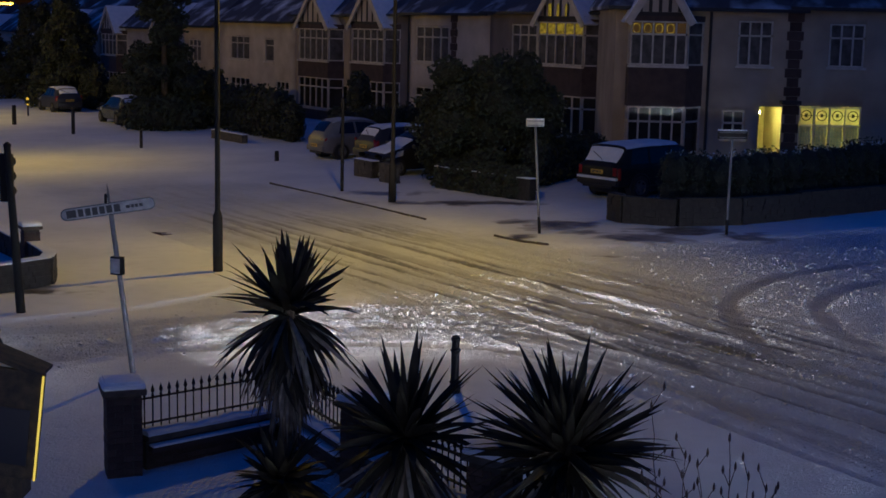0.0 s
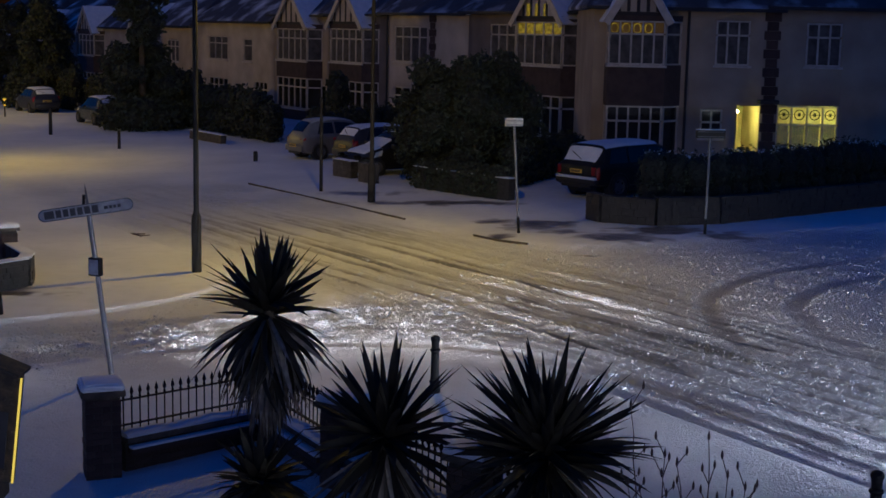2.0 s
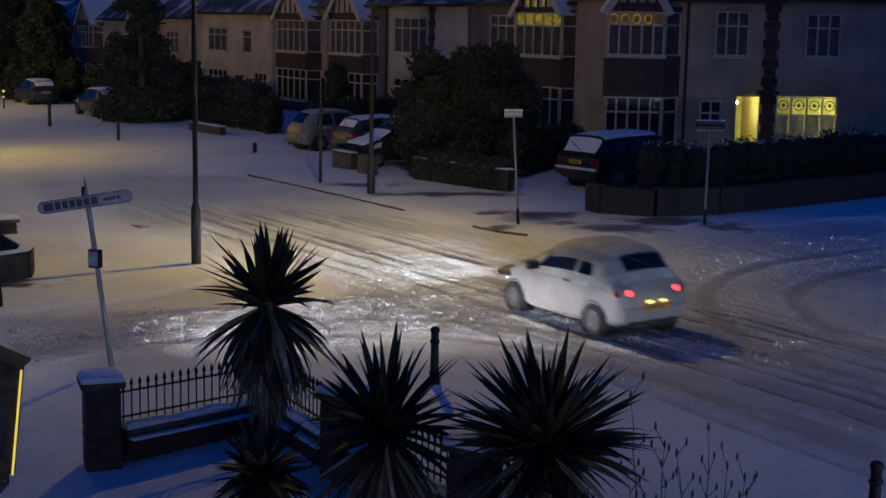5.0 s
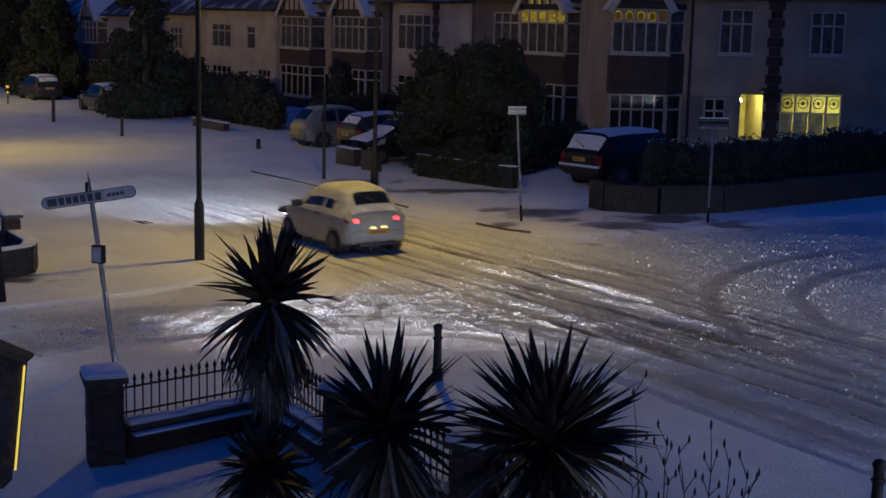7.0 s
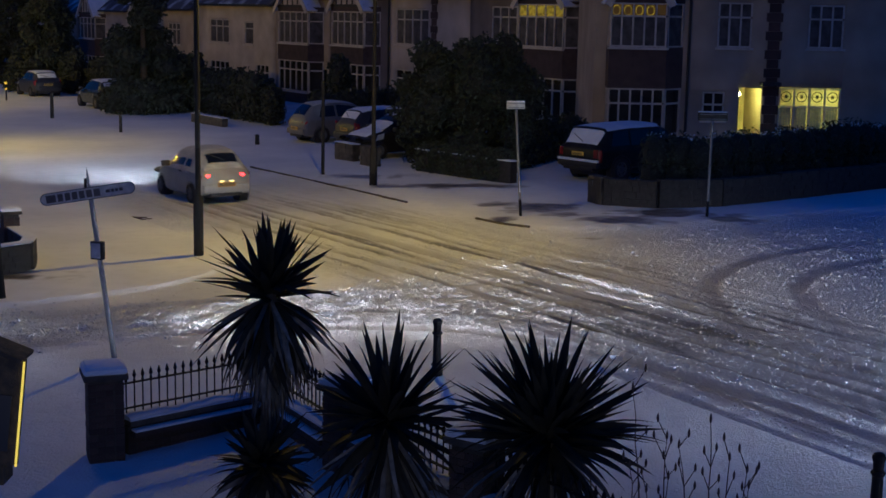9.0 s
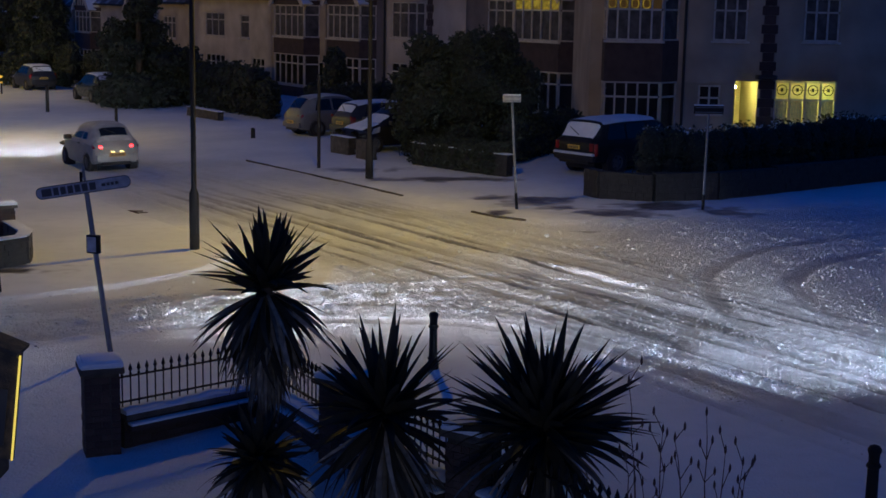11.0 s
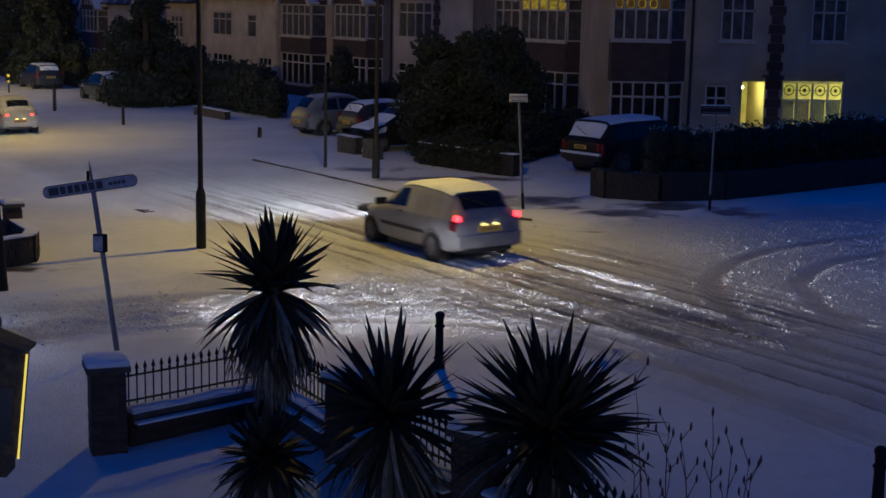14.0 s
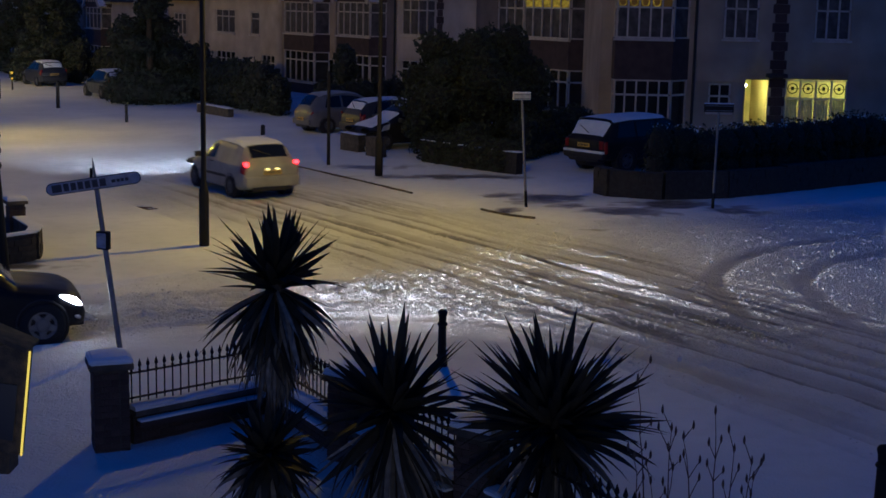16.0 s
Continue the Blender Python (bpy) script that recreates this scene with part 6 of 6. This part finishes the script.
def bollard(x, y, height=0.85):
    z = ground_z(x, y)
    b = thing("bollard", pose(x, y, z - 0.02), "black cast-iron bollard with ringed neck standing in snow", "bollard", "bollards")
    h = height
    bm = bmesh.new()
    turned(bm, [(0.085, 0), (0.085, 0.10), (0.065, 0.14), (0.062, 0.16), (0.056, 0.66 * h), (0.056, 0.72 * h)], 18)
    part("shaft", bm, IRON, b)
    for zz, r in ((0.17, 0.078), (0.74 * h, 0.074)):
        bm = bmesh.new()
        turned(bm, [(r * 0.8, zz - 0.02), (r, zz), (r, zz + 0.015), (r * 0.8, zz + 0.035)], 18)
        part("collar", bm, IRON, b)
    bm = bmesh.new()
    turned(bm, [(0.052, 0.76 * h), (0.056, 0.88 * h), (0.068, 0.92 * h), (0.07, 0.95 * h), (0.05, 0.985 * h), (0.02, h), (0.003, h + 0.004)], 18)
    part("cap", bm, IRON, b)


bollard(0.0, 19.12)
bollard(4.38, 13.1)
bollard(6.9, 9.0)

BRICK = {}


def brick_mesh(w, d, h):
    key = (round(w, 3), round(d, 3), round(h, 3))
    if key not in BRICK:
        bm = bmesh.new()
        box(bm, -w / 2, w / 2, -d / 2, d / 2, 0, h)
        BRICK[key] = mesh_of("brick", bm, BRICK_DARK, smooth=False)
    return BRICK[key]


def gate_pillar(x, y, height, turn, label, side=0.40):
    """A square brick pillar with a stone cap under snow."""
    rs = random.Random(int(x * 100))
    z = ground_z(x, y)
    p = thing("gate_pillar", pose(x, y, z - 0.04, 0, 0, turn), label, "pillar", "brick pillars")
    s = side / 2
    boxpart("core", (-s + 0.012, s - 0.012, -s + 0.012, s - 0.012, 0, height - 0.12), STONE, p, 0, "recessed mortar")
    course, lay, k = 0.075, 0.065, 0
    while (k + 1) * course < height - 0.12:
        zz = k * course + 0.004
        a, b = (0.66, 0.34) if k % 2 else (0.34, 0.66)
        for q in range(4):
            m = Matrix.Rotation(radians(90 * q), 4, "Z")
            run = side - 0.11
            x0 = -s
            for share in (a, b):
                w = run * share - 0.01
                piece("brick", brick_mesh(w, 0.1, lay), p, m @ Matrix.Translation((x0 + w / 2, -s + 0.05 + rs.uniform(-0.004, 0.004), zz)) @ Matrix.Rotation(rs.uniform(-.008, .008), 4, "Z"))
                x0 += w + 0.01
        k += 1
    bm = bmesh.new()
    box(bm, -s - 0.05, s + 0.05, -s - 0.05, s + 0.05, height - 0.12, height - 0.05, 0.015)
    part("cap_stone", bm, STONE, p, "overhanging cap stone")
    bm = bmesh.new()
    turned(bm, [((s + 0.045) * 1.414, 0), ((s + 0.05) * 1.414, 0.045), ((s + 0.02) * 1.414, 0.085), (s * 0.7, 0.115), (0.01, 0.12)], 4, Matrix.Translation((0, 0, height - 0.052)) @ Matrix.Rotation(radians(45), 4, "Z"))
    bmesh.ops.bevel(bm, geom=bm.edges[:], offset=0.018, segments=2, affect="EDGES")
    part("snow_cap", bm, SNOW, p, "rounded cap of snow")
    return p


P1, P2, P3, CORNER = (-3.83, 15.45), (-1.0, 15.1), (0.42, 13.15), (-2.1, 17.0)
gate_pillar(*P1, 1.13, 20, "brick gate pillar capped with snow at the garden corner")
gate_pillar(*P2, 1.08, -35, "brick pillar between railings, capped with snow")
gate_pillar(*P3, 1.08, -35, "brick pillar near the palms, capped with snow")


def railing_run(a, b, ends=(0.25, 0.25), spacing=0.11, h0=0.50, h1=1.0):
    """A dwarf wall with coping and snow, and a spear-topped railing on it, from a to b."""
    ax, ay = a
    bx, by = b
    ln = math.hypot(bx - ax, by - ay)
    ang = math.degrees(math.atan2(by - ay, bx - ax))
    z = (ground_z(ax, ay) + ground_z(bx, by)) / 2
    w = thing("dwarf_wall", pose(ax, ay, z - 0.04, 0, 0, ang), "low dark brick garden wall topped with snow", "wall", "garden walls")
    e0, e1 = ends
    boxpart("core", (e0, ln - e1, -0.10, 0.10, 0, h0 - 0.14), STONE, w, 0, "recessed mortar")
    rs = random.Random(int(ln * 1000))
    for k in range(int((h0 - 0.15) / 0.075)):
        x = e0 - (0.11 if k % 2 else 0)
        while x < ln - e1 - 0.02:
            x0, x1 = max(x, e0), min(x + 0.215, ln - e1)
            if x1 - x0 > 0.03:
                for sy in (-0.065, 0.065):
                    piece("brick", brick_mesh(round(x1 - x0, 2), 0.095, 0.065), w, Matrix.Translation(((x0 + x1) / 2, sy + rs.uniform(-.004, .004), k * 0.075 + 0.004)))
            x += 0.225
    boxpart("coping", (e0, ln - e1, -0.17, 0.17, h0 - 0.13, h0 - 0.06), STONE, w, 0.012, "stone coping")
    boxpart("brick_ledge", (e0 + 0.02, ln - e1 - 0.02, -0.235, -0.118, h0 - 0.25, h0 - 0.19), BRICK_DARK, w, 0.012, "projecting brick course")
    boxpart("snow_ledge", (e0 + 0.03, ln - e1 - 0.03, -0.24, -0.12, h0 - 0.188, h0 - 0.155), SNOW, w, 0.014, "snow lying on the brick ledge")
    bm = bmesh.new()
    n = max(8, int(ln * 12))
    rows = []
    for i in range(n + 1):
        x = e0 + (ln - e0 - e1) * i / n
        t = 0.05 + 0.008 * math.sin(i * 0.5) + 0.006 * math.sin(i * 1.3)
        rows.append([bm.verts.new((x, yy, h0 - 0.062 + zz * t)) for yy, zz in ((-0.165, 0), (-0.172, 0.6), (-0.13, 1), (0, 1.15), (0.13, 1), (0.172, 0.6), (0.165, 0))])
    for p, q in zip(rows, rows[1:]):
        for i in range(6):
            bm.faces.new((p[i], q[i], q[i + 1], p[i + 1]))
    bm.faces.new(rows[0][::-1]), bm.faces.new(rows[-1])
    bmesh.ops.recalc_face_normals(bm, faces=bm.faces)
    part("snow_strip", bm, SNOW, w, "strip of snow along the coping")
    r = thing("railing", pose(ax, ay, z - 0.04, 0, 0, ang), "black iron railing with spear-headed bars on the wall", "railing", "iron railings")
    bm = bmesh.new()
    box(bm, e0, ln - e1, -0.02, 0.02, h1 - 0.15, h1 - 0.135)
    part("top_rail", bm, IRON, r)
    bm = bmesh.new()
    box(bm, e0, ln - e1, -0.02, 0.02, h0 + 0.05, h0 + 0.065)
    part("bottom_rail", bm, IRON, r)
    bm = bmesh.new()
    rod(bm, (0, 0, h0 - 0.06), (0, 0, h1 - 0.06), 0.009, n=6)
    turned(bm, [(0.012, h1 - 0.135), (0.020, h1 - 0.115), (0.012, h1 - 0.10), (0.012, h1 - 0.085), (0.026, h1 - 0.06), (0.018, h1 - 0.03), (0.001, h1 + 0.02)], 6)
    bar = mesh_of("bar", bm, IRON)
    x = e0 + 0.04
    while x < ln - e1 - 0.02:
        piece("bar", bar, r, Matrix.Translation((x, 0, 0)))
        x += spacing
    return w


railing_run(P1, CORNER, (0.24, 0.0))
railing_run(CORNER, P2, (0.10, 0.24))
railing_run(P2, P3, (0.26, 0.26))
railing_run(P3, (1.9, 11.1), (0.26, 0.0))


def hanging_board():
    """A weathered board with a gilt edge and a sloping cover, beside the view."""
    b = thing("notice_board", pose(-2.98, 9.6, level(-3)), "dark weathered notice board with a gilt edge on a post", "notice board")
    z = -level(-3)
    tilt = Matrix.Translation((-0.05, 0, 1.89 + z)) @ Matrix.Rotation(radians(6.6), 4, "Y")
    bm = bmesh.new()
    box(bm, -1.3, 0.0, 0.0, 0.05, 0.0, 0.80, 0.0, tilt)
    part("panel", bm, BOARD, b, "dark weathered panel")
    bm = bmesh.new()
    rod(bm, tilt @ Vector((0.0, -0.014, 0.0)), tilt @ Vector((0.0, -0.018, 0.785)), 0.0085, n=14)
    part("gilt_edge", bm, GILT_GLOW, b, "thin gilt edge strip, its brightness put in as glow")
    bm = bmesh.new()
    box(bm, -1.3, -0.07, -0.012, -0.002, 0.10, 0.52, 0.004, tilt)
    part("glazed_sheet", bm, PAINT_NAVY, b, "dull dark glazed sheet")
    bm = bmesh.new()
    prism(bm, [(-0.09, 2.60 + z), (-0.16, 1.90 + z), (-0.165, 1.72 + z), (-1.3, 1.72 + z), (-1.3, 2.6 + z)], 0.0, 0.22)
    bmesh.ops.transform(bm, matrix=Matrix.Translation((0, 0.28, 0)) @ Matrix.Rotation(radians(90), 4, "X"), verts=bm.verts)
    part("case", bm, BOARD, b, "deep dark case behind the panel")
    bm = bmesh.new()
    box(bm, -1.4, -0.0, -0.05, 0.26, 0.0, 0.035, 0.008, Matrix.Translation((0.02, 0, 2.66 + z)) @ Matrix.Rotation(radians(22), 4, "Y"))
    part("cover", bm, BOARD, b, "sloping cover board")
    bm = bmesh.new()
    box(bm, -0.85, -0.7, 0.08, 0.2, 0.0, 1.75 + z, 0.01)
    part("post", bm, BOARD, b)


hanging_board()


def stone_wall(label, pts, height, thick=0.28, snow=True, name="stone_wall", mat=None):
    """A rubble wall in straight lengths along the points."""
    w = thing(name, Matrix(), label, "wall", "garden walls")
    rs = random.Random(len(label))
    mat = mat or STONE
    for (ax, ay), (bx, by) in zip(pts, pts[1:]):
        ln, ang = math.hypot(bx - ax, by - ay), math.atan2(by - ay, bx - ax)
        z = min(ground_z(ax, ay), ground_z(bx, by)) - 0.05
        m = Matrix.Translation((ax, ay, z)) @ Matrix.Rotation(ang, 4, "Z")
        bm = bmesh.new()
        box(bm, 0, ln, -thick / 2 + 0.02, thick / 2 - 0.02, 0, height - 0.03, 0, m)
        part("core", bm, mat, w)
        bm = bmesh.new()
        zz = 0.0
        while zz < height - 0.1:
            hh = min(rs.uniform(0.11, 0.19), height - zz)
            x = rs.uniform(-0.2, 0)
            while x < ln:
                l2 = rs.uniform(0.16, 0.42)
                x0, x1 = max(0, x), min(ln, x + l2 - 0.018)
                if x1 - x0 > 0.05:
                    o = rs.uniform(-0.012, 0.014)
                    box(bm, x0, x1, -thick / 2 - o, thick / 2 + o, zz + 0.008, zz + hh - 0.008, 0, m)
                x += l2
            zz += hh
        part("stones", bm, mat, w, smooth=False)["kind"] = "stuff"
        if snow:
            bm = bmesh.new()
            box(bm, -0.02, ln + 0.02, -thick / 2 - 0.02, thick / 2 + 0.02, height - 0.005, height + 0.022, 0.01, m)
            part("snow_strip", bm, SNOW, w, "snow lying on the wall top")
    return w


stone_wall("low rubble wall round the corner garden, snow on top", [(4.12, 37.2), (4.4, 36.55), (5.7, 35.9), (7.4, 36.3), (9.2, 37.5), (12.5, 39.9), (18, 43.3), (30, 50.8)], 0.8, snow=False, mat=STONE_DARK)
stone_wall("low rubble wall before the evergreen tree, snow on top", [(2.2, 41.3), (-0.7, 44.6)], 0.75, mat=STONE_DARK)
stone_wall("short dark wall beside the parked car", [(-2.1, 45.6), (-2.6, 46.4)], 0.7, snow=False)
stone_wall("short dark wall between two drives", [(-2.9, 47.3), (-3.6, 48.3)], 0.65)
stone_wall("low broken front-garden wall up the street", [(-9.6, 61.5), (-11.5, 64.4)], 0.45)
stone_wall("low dark corner wall round a planter, snow on top", [(-12.5, 23.8), (-9.6, 25.75), (-8.75, 26.6), (-8.25, 27.3), (-8.35, 27.9), (-9.4, 29.7), (-14, 37)], 0.62, 0.24, mat=STONE_DARK)
gate_pillar(-9.2, 29.3, 1.0, 30, "dark brick pier in the corner planter wall", 0.34)


def kerb(label, line, lo, hi):
    k = thing("kerb", Matrix(), label, "kerb", "kerbs", "structure")
    d = 0.0
    for (ax, ay), (bx, by) in zip(line, line[1:]):
        if not (lo <= ay <= hi and ax > -30):
            continue
        ln = math.hypot(bx - ax, by - ay)
        n = max(1, int(ln / 0.9))
        for i in range(n):
            x0, x1 = i * ln / n + 0.005, (i + 1) * ln / n - 0.005
            z = level(ax + (bx - ax) * (i + .5) / n)
            bm = bmesh.new()
            box(bm, x0, x1, -0.06, 0.0, z - 0.12, z + 0.075, 0.01, Matrix.Translation((ax, ay, 0)) @ Matrix.Rotation(math.atan2(by - ay, bx - ax), 4, "Z"))
            part("kerbstone", bm, STONE, k)
    return k


kerb("dark granite kerb showing through the snow", KERB_FAR, 37.6, 47.0)
kerb("bared granite kerb at the junction's corner", [p for p in KERB_FAR if 0.9 < p[0] < 2.2], 32.7, 34.6)


def warning_lamp_post():
    """A slim post far up the street with two lit amber lamps."""
    p = thing("warning_lamp_post", pose(-25.07, 80.0, level(-25) - 0.02), "slim dark post carrying two small lit amber lamps", "lamp post")
    bm = bmesh.new()
    turned(bm, [(0.06, 0.0), (0.045, 0.04), (0.04, 1.2), (0.02, 1.24)], 10)
    part("post", bm, IRON, p)
    for z, rad in ((1.09, 0.075), (0.76, 0.055)):
        bm = bmesh.new()
        turned(bm, [(0.02, -0.10), (rad, -0.085), (rad * 1.05, 0.0), (rad * 0.7, 0.045), (0.01, 0.06)], 14, Matrix.Translation((0, -0.06, z)) @ Matrix.Rotation(radians(90), 4, "X"))
        part("amber_lamp", bm, WARN_AMBER, p, "glowing amber lamp")


WARN_AMBER = glowing("lit_warning_lamp", (1.0, 0.50, 0.0), 0.8)
warning_lamp_post()


def fallen_twig():
    tw = thing("fallen_twig", pose(-7.85, 34.6, ground_z(-7.85, 34.6), 0, 0, -35), "small dark broken twig lying on the snow", "twig")
    bm = bmesh.new()
    pts = [Vector((0, 0, 0.03)), Vector((0.22, 0.05, 0.045)), Vector((0.46, 0.0, 0.03)), Vector((0.62, -0.12, 0.025))]
    for a, b in zip(pts, pts[1:]):
        rod(bm, a, b, 0.03, 0.024, 6)
    rod(bm, pts[1], Vector((0.36, 0.28, 0.04)), 0.02, 0.012, 6)
    rod(bm, pts[2], Vector((0.6, 0.22, 0.04)), 0.016, 0.01, 6)
    part("stick", bm, TWIG, tw)


fallen_twig()


# ---------------------------------------------------------------- what moves
def drive(thing_, wheels, rows, heading_of):
    """Key a car along (t, x, y) of its rear axle, and turn its wheels by the way it goes."""
    keys = []
    for i, (t, x, y) in enumerate(rows):
        keys.append((t, stand_flat(x, y, heading_of(i))))
    walk(thing_, keys)
    n = 200
    ts = [16.0 * i / n for i in range(n + 1)]
    xs, ys = np.interp(ts, [r[0] for r in rows], [r[1] for r in rows]), np.interp(ts, [r[0] for r in rows], [r[2] for r in rows])
    run = np.concatenate([[0], np.cumsum(np.hypot(np.diff(xs), np.diff(ys)))])
    for wl, side, y, r, half in wheels:
        walk(wl, [(t, Matrix.Translation((side * half, y, r)) @ Matrix.Rotation(-d / r, 4, "X") @ Matrix.Rotation(radians(90 * side), 4, "Y")) for t, d in zip(ts, run)])


def stand_flat(x, y, heading):
    return Matrix.Translation((x, y, level(x) - 0.012)) @ pose(0, 0, 0, 0, -1.117, 0) @ pose(0, 0, 0, 0, 0, heading)


def motions():
    u = Vector((-0.52, 0.854))
    lead = [(t, 6.77 + (3.6 - t) * 5.1 * 0.54, 16.68 - (3.6 - t) * 5.1 * 0.842) for t in (0.0, 1.0, 2.0, 3.0, 3.6)]
    hatch = lead + [(4.2, 5.12, 19.42), (5.6, 1.95, 25.2), (7.0, -1.68, 30.45), (8.0, -3.95, 34.2), (9.0, -6.12, 37.85), (11.3, -11.0, 44.95), (12.5, -13.75, 50.2), (14.5, -18.35, 57.5), (16.0, -21.6, 62.7)]
    drive(HATCH, HATCH_WHEELS, hatch, lambda i: 31.5)
    back = lambda t: (11.7 - t) * 5.6 if t > 11.0 else 3.92 + (11.0 - t) * 3.4
    lead = [(t, 7.53 + back(t) * 0.54, 17.05 - back(t) * 0.842) for t in (0.0, 3.0, 6.0, 9.0, 10.4, 11.0, 11.7)]
    van = lead + [(12.0, 6.62, 18.6), (12.5, 5.02, 20.93), (13.0, 3.42, 23.4), (13.8, 1.13, 27.56), (14.5, -0.97, 30.4), (15.2, -2.83, 33.7), (16.0, -5.03, 37.2)]
    drive(VAN, VAN_WHEELS, van, lambda i: 31.5)
    suv = [(t, -8.87 + d * 0.927, 20.28 + d * 0.375) for t, d in ((0.0, -1.42), (13.3, -1.40), (14.2, -1.04), (14.5, -0.77), (15.0, -0.51), (15.5, -0.28), (16.0, 0.0))]
    drive(FOURBY, FOURBY_WHEELS, suv, lambda i: -68)


motions()
